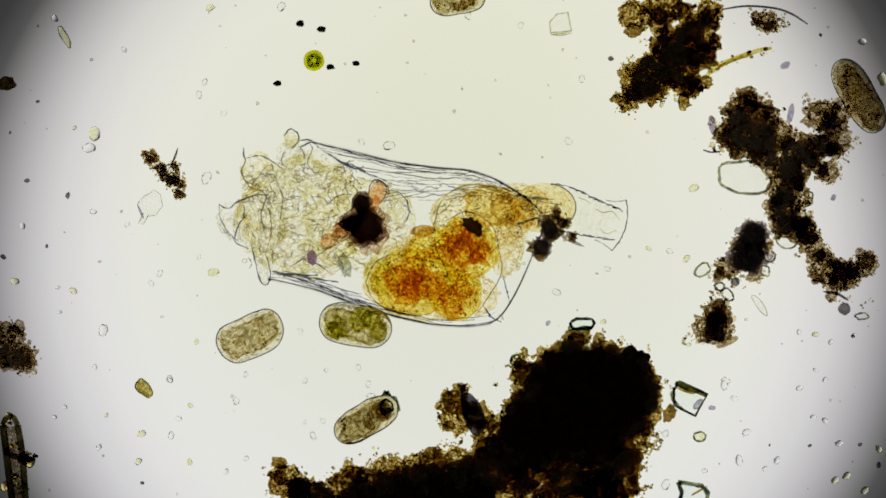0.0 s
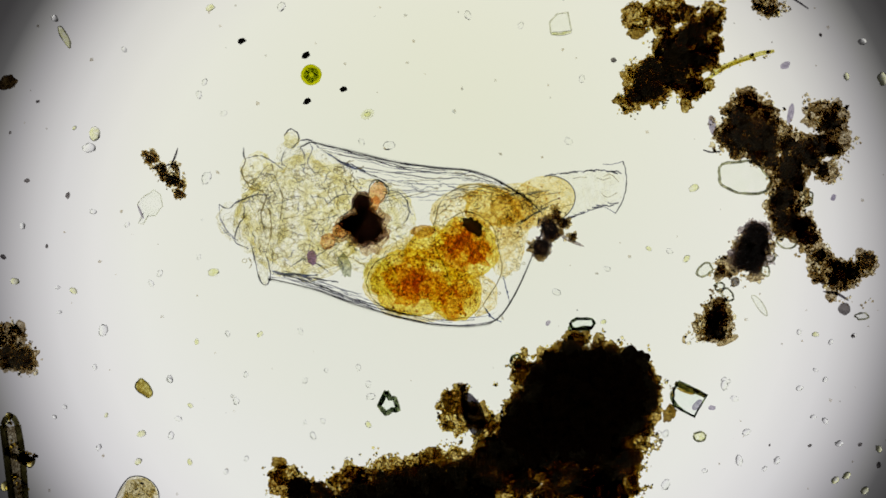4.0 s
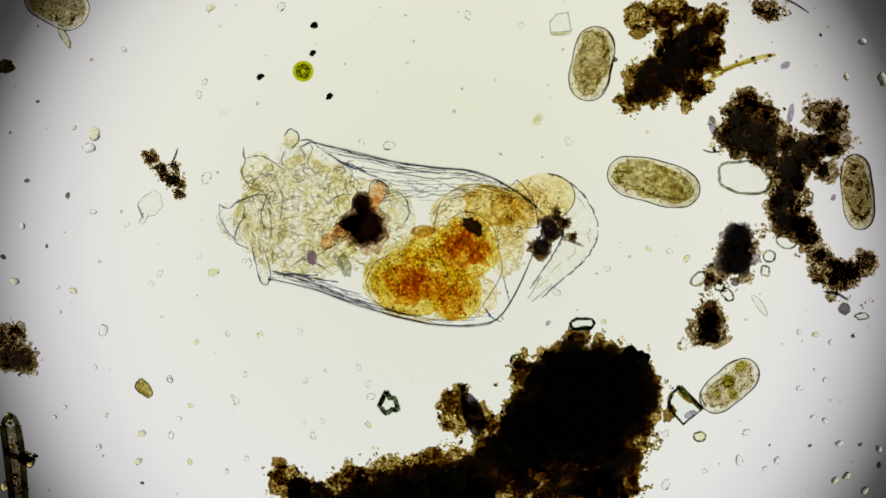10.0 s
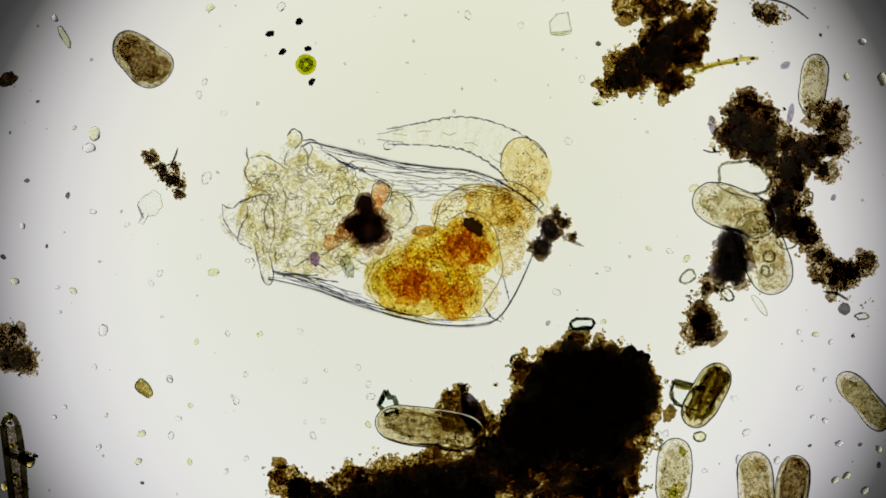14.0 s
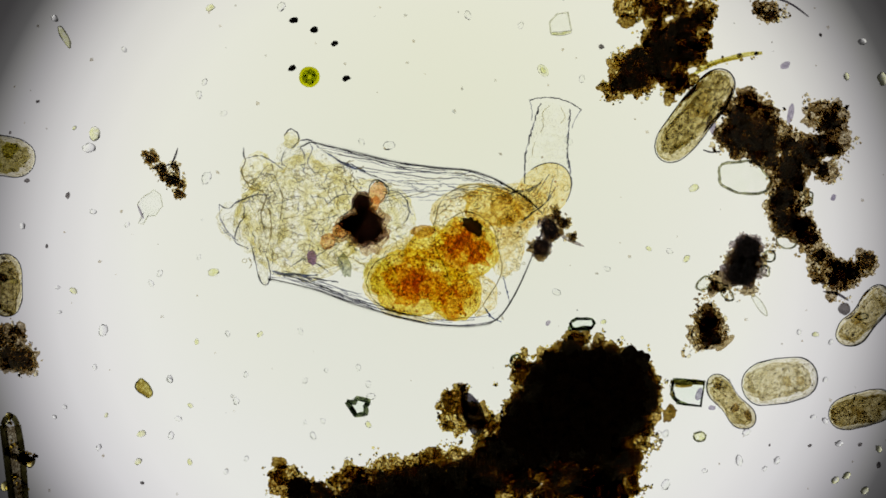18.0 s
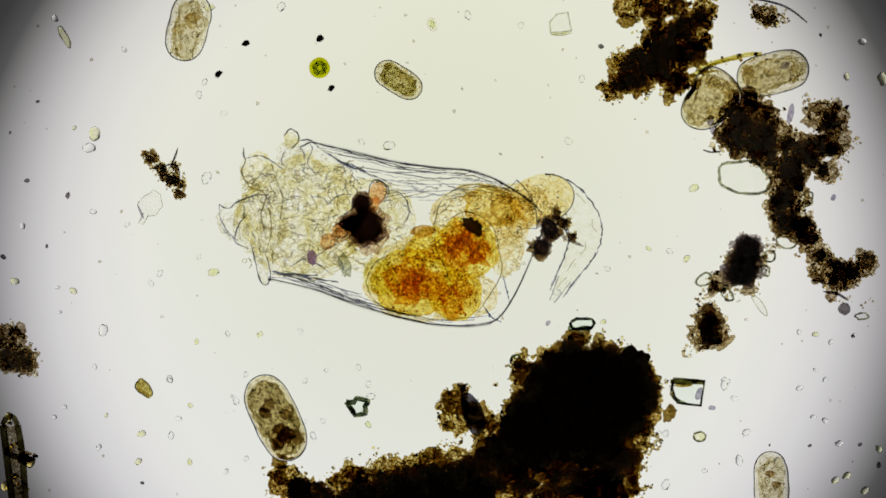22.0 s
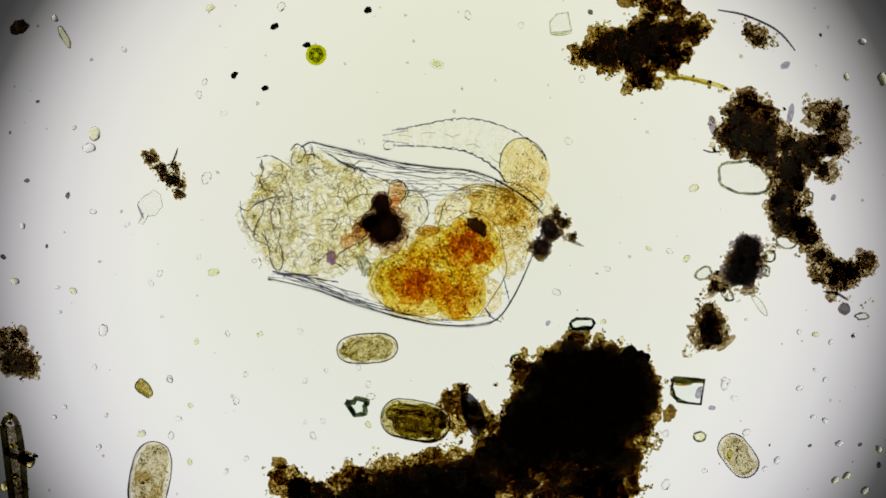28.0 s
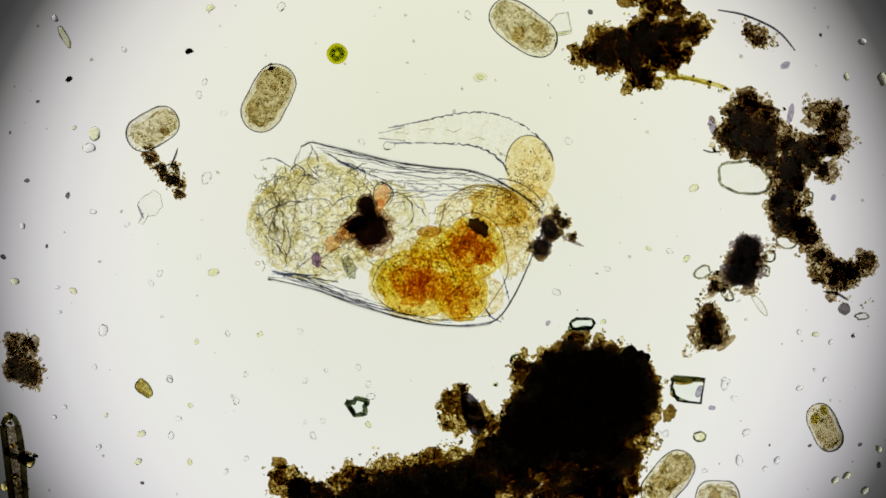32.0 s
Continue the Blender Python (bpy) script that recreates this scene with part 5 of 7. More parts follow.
    tagged(mesh_object("droplet_layer", *hoops(dots, 0.0006), WISP if colour in ("pale", "clear") else FIBRE, inside), kind="stuff")
    return base


def parked(x, y):
    """A place outside the field, off its nearest edge, and how far away it is."""
    ways = ((x, -1, 0), (1568 - x, 1, 0), (y, 0, -1), (882 - y, 0, 1))
    d, u, v = min(ways)
    far, side = rng.uniform(150, 520), rng.uniform(-160, 160)
    d = max(d, 0) + far
    return max(math.hypot(d, side), 1), (x + u * d + v * side, y + v * d + u * side)


def level(rows, z):
    """Cells that cross the rotifer or the large mass swim above them, the others low in the water."""
    over = any((390 < x < 1020 and 240 < y < 585) or (870 < x < 1180 and y > 590) for _, x, y, _ in rows)
    return z - 0.02 if over else 0.052 + (z - 0.30) * 0.35


def swim(thing, rows, z, come=None, go=None, speed=620.0):
    """Rows of (seconds, x, y, degrees). Before its first row the cell waits outside the field, after its last it swims out."""
    rows = [tuple(r) for r in rows]
    z = level(rows, z)
    t, x, y, a = rows[0]
    if t > 0:
        d, p = parked(x, y) if come is None else (math.hypot(come[0] - x, come[1] - y), come)
        s = max(t - d / speed, 0.02)
        rows = [(0, *p, a)] * (s > 0.1) + [(s, *p, a)] + rows if s > 0.1 else [(0, p[0] + (x - p[0]) * (1 - t * speed / d), p[1] + (y - p[1]) * (1 - t * speed / d), a)] + rows
    t, x, y, a = rows[-1]
    if t < 32:
        d, p = parked(x, y) if go is None else (math.hypot(go[0] - x, go[1] - y), go)
        s = t + d / speed
        rows = rows + ([(s, *p, a), (32, *p, a)] if s < 31.9 else [(32, x + (p[0] - x) * (32 - t) * speed / d, y + (p[1] - y) * (32 - t) * speed / d, a)])
    keyed, last = [], None
    for t, x, y, a in rows:
        if last is not None:
            a += 180 * round((last - a) / 180)
        last = a
        p = at(x, y, z)
        keyed.append((t, pose(p.x, p.y, p.z, 0, 0, a)))
    walk(thing, keyed)


def drift(thing, rows, z=0.002):
    """Rows of (seconds, x, y, degrees) for a thing that lies in view all along."""
    rows = [(0, *rows[0][1:])] * (rows[0][0] > 0) + rows + [(32, *rows[-1][1:])] * (rows[-1][0] < 32)
    keyed = []
    for t, x, y, a in rows:
        p = at(x, y, z)
        keyed.append((t, pose(p.x, p.y, p.z, 0, 0, a)))
    walk(thing, keyed)


def key_foot():
    """The foot's line at each time: elbow, bend and tip; the bulb's root stays in the shell."""
    rows = [(0, 985, 368, 1045, 385, 1105, 402), (0.2, 990, 360, 1055, 365, 1118, 362), (0.5, 985, 350, 1045, 325, 1092, 292), (0.7, 990, 358, 1045, 368, 1095, 392), (1.0, 990, 362, 1050, 385, 1092, 440),
            (1.2, 990, 358, 1045, 378, 1085, 402), (1.5, 985, 355, 1040, 350, 1090, 345), (2.0, 990, 352, 1060, 335, 1122, 315), (2.2, 980, 358, 1030, 385, 1045, 430), (2.5, 985, 355, 1045, 372, 1085, 395),
            (2.7, 985, 350, 1050, 352, 1105, 358), (3.0, 990, 348, 1060, 350, 1112, 395), (3.2, 980, 352, 1025, 385, 1020, 425), (3.35, 990, 350, 1060, 345, 1100, 330), (3.5, 958, 345, 965, 300, 920, 265)]
    rows += [(3.8, 980, 345, 1030, 310, 1060, 270), (4.2, 990, 350, 1060, 350, 1110, 385), (4.8, 990, 348, 1065, 385, 1070, 470), (5.5, 990, 345, 1055, 395, 1010, 505), (6.0, 988, 347, 1052, 397, 1030, 512),
             (6.5, 995, 342, 1085, 385, 1090, 465), (7.0, 1000, 340, 1088, 382, 1102, 482), (7.5, 985, 350, 1042, 410, 975, 522), (8.0, 995, 345, 1078, 400, 1076, 540), (8.5, 995, 345, 1075, 400, 1072, 540),
             (9.0, 982, 350, 1034, 412, 955, 520), (9.5, 985, 350, 1040, 412, 1000, 520), (10.0, 978, 352, 1026, 418, 948, 520)]
    rows += [(10.5, 985, 350, 1045, 412, 1020, 535), (11.0, 995, 345, 1072, 400, 1035, 525), (11.5, 1000, 340, 1085, 390, 1080, 510), (12.0, 1000, 338, 1085, 395, 1085, 515), (12.5, 1000, 335, 1085, 380, 1105, 490),
             (12.75, 985, 335, 1050, 310, 1100, 250), (12.88, 965, 325, 960, 245, 900, 175), (13.0, 960, 305, 900, 240, 795, 272), (13.2, 960, 300, 885, 232, 690, 240), (13.5, 962, 300, 875, 228, 684, 232),
             (14.0, 958, 300, 865, 235, 682, 242), (14.5, 962, 300, 868, 232, 696, 226), (16.5, 978, 318, 895, 268, 715, 232), (17.0, 978, 318, 895, 270, 732, 240), (17.5, 975, 318, 890, 270, 735, 240)]
    rows += [(17.75, 970, 325, 930, 245, 850, 180), (18.0, 965, 335, 968, 270, 985, 175), (18.1, 980, 335, 1030, 300, 1080, 255), (18.2, 985, 345, 1035, 378, 1045, 430), (18.32, 985, 340, 1040, 330, 1090, 300), (18.5, 955, 345, 945, 285, 938, 212),
             (18.7, 960, 330, 1000, 270, 1062, 246), (18.85, 985, 325, 1060, 300, 1130, 330), (19.0, 1000, 322, 1080, 338, 1148, 408), (19.2, 1000, 330, 1075, 360, 1132, 445), (19.5, 995, 338, 1075, 385, 1085, 485), (20.0, 995, 342, 1075, 395, 1074, 512)]
    rows += [(20.5, 990, 345, 1070, 400, 1035, 535), (21.0, 998, 342, 1078, 395, 1062, 528), (21.5, 985, 350, 1050, 415, 980, 545), (22.0, 982, 352, 1036, 415, 985, 520), (22.5, 990, 345, 1060, 400, 1035, 528), (22.7, 995, 342, 1078, 390, 1080, 522),
             (23.0, 1000, 340, 1082, 375, 1120, 500), (23.5, 1000, 338, 1090, 360, 1158, 470), (24.0, 1000, 335, 1100, 352, 1188, 426), (24.08, 985, 330, 1050, 290, 1090, 220), (24.14, 965, 320, 955, 240, 890, 175),
             (24.2, 965, 300, 890, 235, 790, 252), (24.5, 968, 292, 885, 228, 710, 250), (25.0, 972, 292, 895, 232, 692, 218), (25.5, 972, 292, 890, 225, 655, 212)]
    rows += [(27.5, 965, 300, 885, 232, 700, 236), (28.0, 955, 300, 870, 238, 692, 244), (29.0, 955, 300, 870, 236, 692, 244), (30.0, 958, 306, 875, 256, 692, 256), (31.0, 962, 300, 880, 240, 700, 252), (32.0, 965, 295, 890, 228, 684, 240)]
    n = len(FOOT)
    paths = [[] for _ in FOOT]
    for t, *q in rows:
        if q[5] > 460 and q[4] > 1000:
            q[2] -= 13
        if q[4] < 760:
            q[0], q[1], q[2], q[3] = q[0] - 28, q[1] - 3, q[2] - 34, q[3] + 3
        line = spline([spot(905, 372), spot(q[0], q[1]), spot(q[2], q[3]), spot(q[4], q[5])], 41)
        length = sum((p - q).length for p, q in zip(line, line[1:]))
        for i in range(n):
            # a contracted foot is a short tube of its wide rings; the last rings are drawn into the bulb
            drawn = length <= 0.245
            if i == n - 1:
                u = 0.96 if drawn else 0.10
            elif not drawn:
                u = 0.16 + 0.84 * i / (n - 2)
            elif i < 12:
                u = 0.38 + 0.52 * (i - 2) / 9
            else:
                u = 0.04 + 0.036 * (i - 12)
            if i < 2:
                # the bulb reaches further up when the foot is thrown back
                u = 0.14 + i * (0.13 if drawn else 0.05 if q[4] > 760 else 0.14 if 24.3 < t < 26 else 0.09)
            k = min(round(u * 40), 39)
            d = line[min(k + 2, 40)] - line[max(k - 2, 0)]
            p = line[k]
            paths[i].append((t, pose(p.x, p.y, p.z + (i - n / 2) * 0.0008, 0, 0, math.degrees(math.atan2(d.y, d.x)))))
    for ob, keyed in zip(FOOT, paths):
        walk(ob, keyed)


def key_body():
    """Head, jaws and gut draw back into the shell towards the end."""
    shift = [(0, 0, 0), (12.5, 0, 0), (13.2, 5, 0), (14, 5, 0), (15, 0, 0), (24, 0, 0), (24.5, 12, -3), (25, 50, 6), (25.5, 52, 4), (27.5, 40, 0), (28, 28, 0), (28.5, 20, 0), (29, 18, 0), (30, 6, -4), (30.6, 10, 0), (31, 40, -8), (32, 38, 4)]
    for part, share, late in ((head, 1.1, 0.55), (neck, 0.7, 0.9), (stomach, 0.28, 1.0)):
        walk(part, [(t, Matrix.Translation((dx * share * (late if t > 24.2 else 1) * 0.001, -dy * share * 0.001, 0))) for t, dx, dy in shift])
    pull = [(0, 0, 0), (12.5, 0, 0), (13.2, 6, 2), (14, 5, 2), (15, 0, 0), (24, 0, 0), (24.5, 8, 0), (25, 42, 5), (25.5, 42, 2), (27.5, 38, 0), (28, 34, 0), (29, 20, 6), (30, 6, 0), (31, 9, -10), (32, 8, 4)]
    walk(jaw, [(t, Matrix.Translation((dx * 0.001, -dy * 0.001, 0))) for t, dx, dy in pull])
    # the crown folds in: each part of it is drawn towards the middle of the head
    fold = [(0, 0.0), (24.6, 0.0), (25.0, 0.8), (25.5, 1.0), (27.5, 0.6), (28.0, 0.45), (28.5, 0.1), (29.0, 0.0), (30.4, 0.0), (30.8, 0.3), (31.2, 1.0), (32, 1.0)]
    for ob, x, y in CROWN:
        dx, dy = (500 - x) * 0.45, (375 - y) * 0.45
        walk(ob, [(t, Matrix.Translation((dx * k * 0.001, -dy * k * 0.001, 0))) for t, k in fold])


def motions():
    key_foot()
    key_body()
    drift(alga, [(0, 556, 108, 0), (1, 538, 130, 20), (2, 577, 92, 50), (3, 539, 120, 30), (6, 586, 139, 60), (7, 539, 120, 40), (8, 561, 100, 60), (9, 540, 116, 90), (10, 537, 127, 70), (11, 548, 158, 110), (12, 546, 126, 90),
                 (13, 538, 150, 70), (14, 542, 115, 40), (17, 538, 120, 80), (18, 548, 137, 60), (19, 561, 90, 20), (20, 541, 118, 50), (21, 538, 135, 30), (22, 566, 121, 10)]
          + [(23, 555, 108, 30), (24, 555, 112, 60), (25, 561, 110, 80), (28, 560, 98, 50), (29, 565, 97, 20), (30, 554, 110, 40), (31, 559, 106, 10), (32, 597, 96, 30)])
    drift(grains[0], [(0, 532, 42, 0), (1, 500, -40, 37), (2, 500, -40, 14), (3, 500, -40, 51), (6, 500, -40, 42), (7, 452, 30, 19), (8, 500, -40, 56), (9, 417, 50, 33), (10, 557, 45, 10), (11, 591, 45, 47), (12, 597, 10, 24), (13, 396, 138, 1), (14, 530, 38, 38), (17, 475, 42, 29), (18, 557, 53, 6), (19, 615, 154, 43), (20, 578, 80, 20), (21, 595, 96, 57), (22, 567, 68, 34), (23, 597, 98, 11), (24, 637, 107, 48), (25, 653, 93, 25), (28, 652, 18, 16), (29, 539, 27, 53), (30, 566, 15, 30), (31, 575, 18, 7), (32, 480, 118, 44)], 0.012)
    drift(grains[1], [(0, 569, 52, 0), (1, 537, 66, 14), (2, 537, 37, 28), (3, 573, 74, 42), (6, 451, 108, 24), (7, 474, 52, 38), (8, 500, -40, 52), (9, 500, -40, 6), (10, 500, -40, 20), (11, 500, -40, 34), (12, 553, 30, 48), (13, 371, 94, 2), (14, 478, 60, 16), (17, 438, 37, 58), (18, 520, 36, 12), (19, 520, 76, 26), (20, 500, -40, 40), (21, 471, 10, 54), (22, 500, -40, 8), (23, 500, -40, 22), (24, 541, 36, 36), (25, 500, 60, 50), (28, 486, 47, 32), (29, 515, 178, 46), (30, 407, 110, 0), (31, 500, -40, 14), (32, 500, -40, 28)], 0.012)
    drift(grains[2], [(0, 585, 119, 0), (1, 480, 120, 51), (2, 515, 15, 42), (3, 470, 43, 33), (6, 408, 108, 6), (7, 440, 124, 57), (8, 588, 131, 48), (9, 421, 90, 39), (10, 461, 136, 30), (11, 454, 88, 21), (12, 583, 147, 12), (13, 567, 130, 3), (14, 552, 145, 54), (17, 460, 164, 27), (18, 613, 139, 18), (19, 631, 174, 9), (20, 543, 169, 0), (21, 576, 179, 51), (22, 387, 131, 42), (23, 456, 121, 33), (24, 458, 155, 24), (25, 400, 154, 15), (28, 415, 133, 48), (29, 407, 178, 39), (30, 376, 155, 30), (31, 378, 137, 21), (32, 335, 91, 12)], 0.012)
    drift(grains[3], [(0, 491, 148, 0), (1, 494, 184, 28), (2, 510, 55, 56), (3, 535, 180, 24), (6, 549, 173, 48), (7, 561, 161, 16), (8, 577, 165, 44), (9, 548, 163, 12), (10, 583, 171, 40), (11, 578, 174, 8), (12, 592, 177, 36), (13, 472, 134, 4), (14, 500, 92, 32), (17, 406, 93, 56), (18, 517, 121, 24), (19, 430, 95, 52), (20, 433, 102, 20), (21, 502, 58, 48), (22, 435, 77, 16), (23, 496, 53, 44), (24, 602, 118, 12), (25, 440, 133, 40), (28, 543, 80, 4), (29, 530, 173, 32), (30, 395, 42, 0), (31, 500, -40, 28), (32, 500, -40, 56)], 0.012)
    drift(grains[4], [(0, 630, 112, 0), (1, 555, 95, 5), (2, 613, 57, 10), (3, 606, 129, 15), (6, 613, 170, 30), (7, 607, 135, 35), (8, 638, 97, 40), (9, 571, 108, 45), (10, 553, 94, 50), (11, 558, 72, 55), (12, 578, 80, 0), (13, 510, 97, 5), (14, 545, 86, 10), (17, 598, 86, 25), (18, 592, 77, 30), (19, 711, 127, 35), (20, 588, 30, 40), (21, 648, 138, 45), (22, 586, 156, 50), (23, 587, 160, 55), (24, 598, 175, 0), (25, 433, 170, 5), (28, 469, 156, 20), (29, 473, 160, 25), (30, 368, 114, 30), (31, 262, 74, 35), (32, 122, 140, 40)], 0.012)
    drift(wander, [(0, 1000, -60, 0), (1, 940, 46, 10), (2, 903, 256, 0), (3, 724, 247, 10), (5, 640, 150, 40), (7, 713, 118, 60), (8, 871, 183, 80), (9, 925, 160, 70), (11, 985, 262, 30), (14, 1060, 180, 0), (17, 992, 155, -40), (20, 880, 60, -60), (23, 741, 43, -70), (27, 760, 100, -20), (32, 850, 137, 0)], 0.30)
    drift(rim_grain, [(0, 12, 148, 0), (1, 5, 160, 20), (2, 15, 135, 40), (3, 15, 140, 30), (6, 12, 150, 10), (7, 30, 128, 40), (8, 30, 130, 60), (9, 10, 153, 30), (10, 10, 118, 0), (11, 12, 127, 10), (12, 20, 130, 30), (13, 4, 150, 10), (14, 15, 140, 20), (17, -20, 120, 0), (20, -20, 140, 0), (23, -20, 130, 0)]
          + [(24, 10, 118, 20), (25, 58, 123, 50), (28, 35, 48, 20), (29, 35, 57, 40), (30, 27, 110, 60), (31, 22, 115, 40), (32, -20, 110, 20)], 0.014)
    # the crystal that a cell tumbles out of the field
    keyed = []
    for t, x, y, tilt, a in ((0, 1225, 868, 0, 0), (0.2, 1229, 855, 25, 8), (0.3, 1243, 831, 65, -10), (0.5, 1302, 847, 45, -60), (0.7, 1350, 960, 20, -90), (1.2, 1360, 1010, 0, -90), (32, 1360, 1010, 0, -90)):
        p = at(x, y, 0.002 + 0.03 * math.sin(radians(tilt)))
        keyed.append((t, pose(p.x, p.y, p.z, tilt, 0, a)))
    walk(tumbler, keyed)
    # debris that is pushed about
    drift(upper, [(0, 1185, 100, 0), (3, 1188, 102, 0), (6, 1192, 106, -2), (12.5, 1192, 104, -2), (13, 1163, 92, -8), (14, 1162, 90, -9), (17, 1163, 88, -8), (18, 1168, 90, -6), (24, 1166, 90, -7), (24.2, 1150, 82, -20), (24.5, 1135, 76, -33), (32, 1134, 75, -33)])
    drift(hairy, [(0, 1360, 38, 0), (1, 1360, 32, 0), (2, 1362, 18, 0), (3, 1360, 15, 0), (6, 1366, 2, 0), (8, 1362, 5, 0), (9, 1356, 44, -4), (10, 1362, 18, 0), (12, 1366, 0, 0), (13, 1362, 26, -4), (14, 1362, 24, -4), (17, 1362, 26, -4), (18, 1362, 20, -4),
                  (19, 1362, 0, -4), (20, 1366, 12, -4), (21, 1366, 12, -4), (22, 1360, 28, -6), (24, 1360, 34, -6), (24.5, 1344, 64, -18), (32, 1343, 64, -18)])
    drift(ball_dark, [(0, 1328, 438, 0), (7, 1333, 438, -4), (7.7, 1310, 446, 8), (8, 1302, 452, 12), (9, 1292, 430, 14), (10, 1304, 442, 8), (11, 1306, 458, 4), (12, 1326, 470, -6), (13, 1293, 442, 10), (14, 1294, 455, 12), (17, 1308, 452, 6), (18, 1318, 462, 0), (21, 1318, 462, 0), (32, 1318, 462, 0)])
    drift(low, [(0, 1260, 572, 0), (2, 1262, 574, 0), (3, 1268, 572, -6), (6, 1238, 566, 18), (7, 1252, 574, 4), (8, 1250, 576, 6), (9, 1248, 574, 6), (12, 1248, 580, 8), (13, 1230, 572, 20), (14, 1236, 576, 18), (17, 1240, 574, 16), (18, 1248, 582, 16), (32, 1250, 582, 16)])
    drift(bit, [(0, 1243, 478, 40), (7, 1248, 478, 40), (8, 1245, 515, 30), (9, 1226, 496, 40), (10, 1236, 494, 40), (12, 1250, 508, 40), (13, 1215, 482, 40), (14, 1217, 490, 40), (17, 1230, 492, 40), (18, 1246, 502, 40), (24, 1246, 490, 30), (32, 1243, 482, 30)])
    drift(left, [(0, 32, 620, 0), (6, 34, 622, 0), (24, 34, 625, 0), (25, 36, 628, 0), (31, 38, 632, 0), (31.5, 46, 645, -10), (32, 48, 645, -14)])
    drift(drifter, [(0, 688, 713, 0), (13.9, 688, 712, 0), (14.3, 680, 710, 10), (16.5, 634, 718, 60), (32, 632, 718, 60)])
    drift(prism, [(0, 1217, 706, -20), (5.5, 1214, 708, -24), (6, 1208, 718, -42), (12, 1208, 718, -42), (14, 1215, 700, -10), (16.5, 1217, 695, 0), (32, 1217, 690, 0)])

    # ciliates: body, way, and the heights at which they cross one another
    swim(cell(120, 76, "tan", "brown", 3, 0.05, 0.08), [(0, 443, 595, 25), (0.2, 516, 603, -5), (0.5, 600, 612, 35), (0.7, 606, 602, 80), (1, 580, 578, 138), (1.2, 557, 578, 155), (1.5, 533, 602, 110), (1.7, 550, 648, 40), (2, 440, 720, 20), (2.2, 364, 731, 10), (2.5, 307, 731, 0), (2.7, 258, 776, 45), (3, 215, 860, 82)], 0.31)
    swim(cell(126, 72, "green", "green", 5, big=1.7), [(0, 629, 576, -10), (0.2, 755, 610, -6), (0.5, 885, 590, 20), (0.7, 955, 545, 32), (1, 1108, 523, -10), (1.2, 1190, 565, -38), (1.5, 1278, 703, -75), (1.7, 1285, 820, -92)], 0.33)
    swim(cell(120, 58, "grey", "dark", 8), [(0, 648, 743, 30), (0.2, 720, 685, 28), (0.5, 845, 645, 2), (0.7, 850, 640, 12), (1, 926, 578, 35), (1.2, 1027, 500, 40), (1.5, 1195, 416, 20), (1.7, 1275, 383, 0), (2, 1300, 368, 30), (2.3, 1350, 350, 20)], 0.35, go=(1760, 300))
    swim(cell(145, 62, "brown", "brown", 3), [(0, 1520, 170, -60), (0.3, 1590, 300, -60)], 0.32)
    swim(cell(96, 50, "tan", "dark", 5), [(0, 810, 0, 10), (0.2, 685, 60, 70), (0.5, 675, 190, 82), (0.7, 712, 252, 50), (1, 634, 240, -55), (1.2, 605, 30, -62)], 0.36)
    swim(cell(155, 96, "brown", "dark", 4), [(0.5, 1225, 830, 90), (0.7, 1230, 812, 86), (1, 1267, 757, 66), (1.2, 1315, 720, 36), (1.5, 1413, 707, -10), (1.7, 1490, 787, -60)], 0.30, come=(1215, 1042))
    swim(cell(95, 60, "brown", "brown", 2), [(0.5, 1420, 5, 0), (1, 1430, 18, 0)], 0.34)
    swim(cell(160, 80, "tan", "brown", 4, 0.05, 0.06), [(0.5, 110, -60, -60), (0.7, 197, 70, -60), (1, 310, 190, -18), (1.2, 500, 127, 50), (1.5, 560, 42, 40), (1.7, 600, 130, -10), (2, 858, 95, -4), (2.2, 1022, 137, -32), (2.5, 1131, 300, -60), (2.7, 1190, 432, -72), (3, 1207, 602, -74), (3.2, 1256, 703, -70), (3.5, 1285, 836, -85)], 0.37)
    swim(cell(112, 64, "grey", "dark", 4), [(0.7, 330, -20, 80), (1, 305, 115, 75), (1.2, 280, 217, 42), (1.5, 142, 315, 35), (1.7, 32, 395, 30)], 0.39)
    swim(cell(152, 56, "brown", "brown", 3), [(1, 1417, 785, 40), (1.2, 1320, 880, 40)], 0.33, come=(1640, 640))
    swim(cell(185, 74, "green", "brown", 3, 0.08), [(2.2, 930, 0, 60), (2.5, 872, 105, 62), (2.7, 824, 205, 60), (3, 873, 182, 32), (3.2, 893, 141, 0), (3.5, 772, 30, -20)], 0.32)
    swim(cell(120, 70, "pale", "brown", 2), [(1.8, 1600, 500, 90), (2, 1562, 570, 90), (2.3, 1600, 470, 80)], 0.36)
    swim(cell(110, 62, "brown", "brown", 3), [(2, -20, 70, 20), (2.2, 78, 88, 20), (2.5, 20, 60, 10)], 0.34)
    swim(cell(150, 74, "brown", "dark", 3), [(2.7, 1660, 110, -25), (3, 1512, 60, -25), (3.2, 1475, 42, -20), (3.5, 1480, 45, -25)], 0.30)
    swim(cell(126, 64, "olive", "green", 4), [(2.3, 1220, 940, 30), (2.5, 1240, 880, 15), (2.7, 1293, 858, 5), (3, 1420, 835, 12), (3.2, 1530, 804, 15)], 0.35)
    swim(cell(90, 46, "pale", "brown", 2), [(3.2, 1300, 760, 60), (3.5, 1333, 695, 25)], 0.38, come=(1250, 1042), go=(1800, 560))
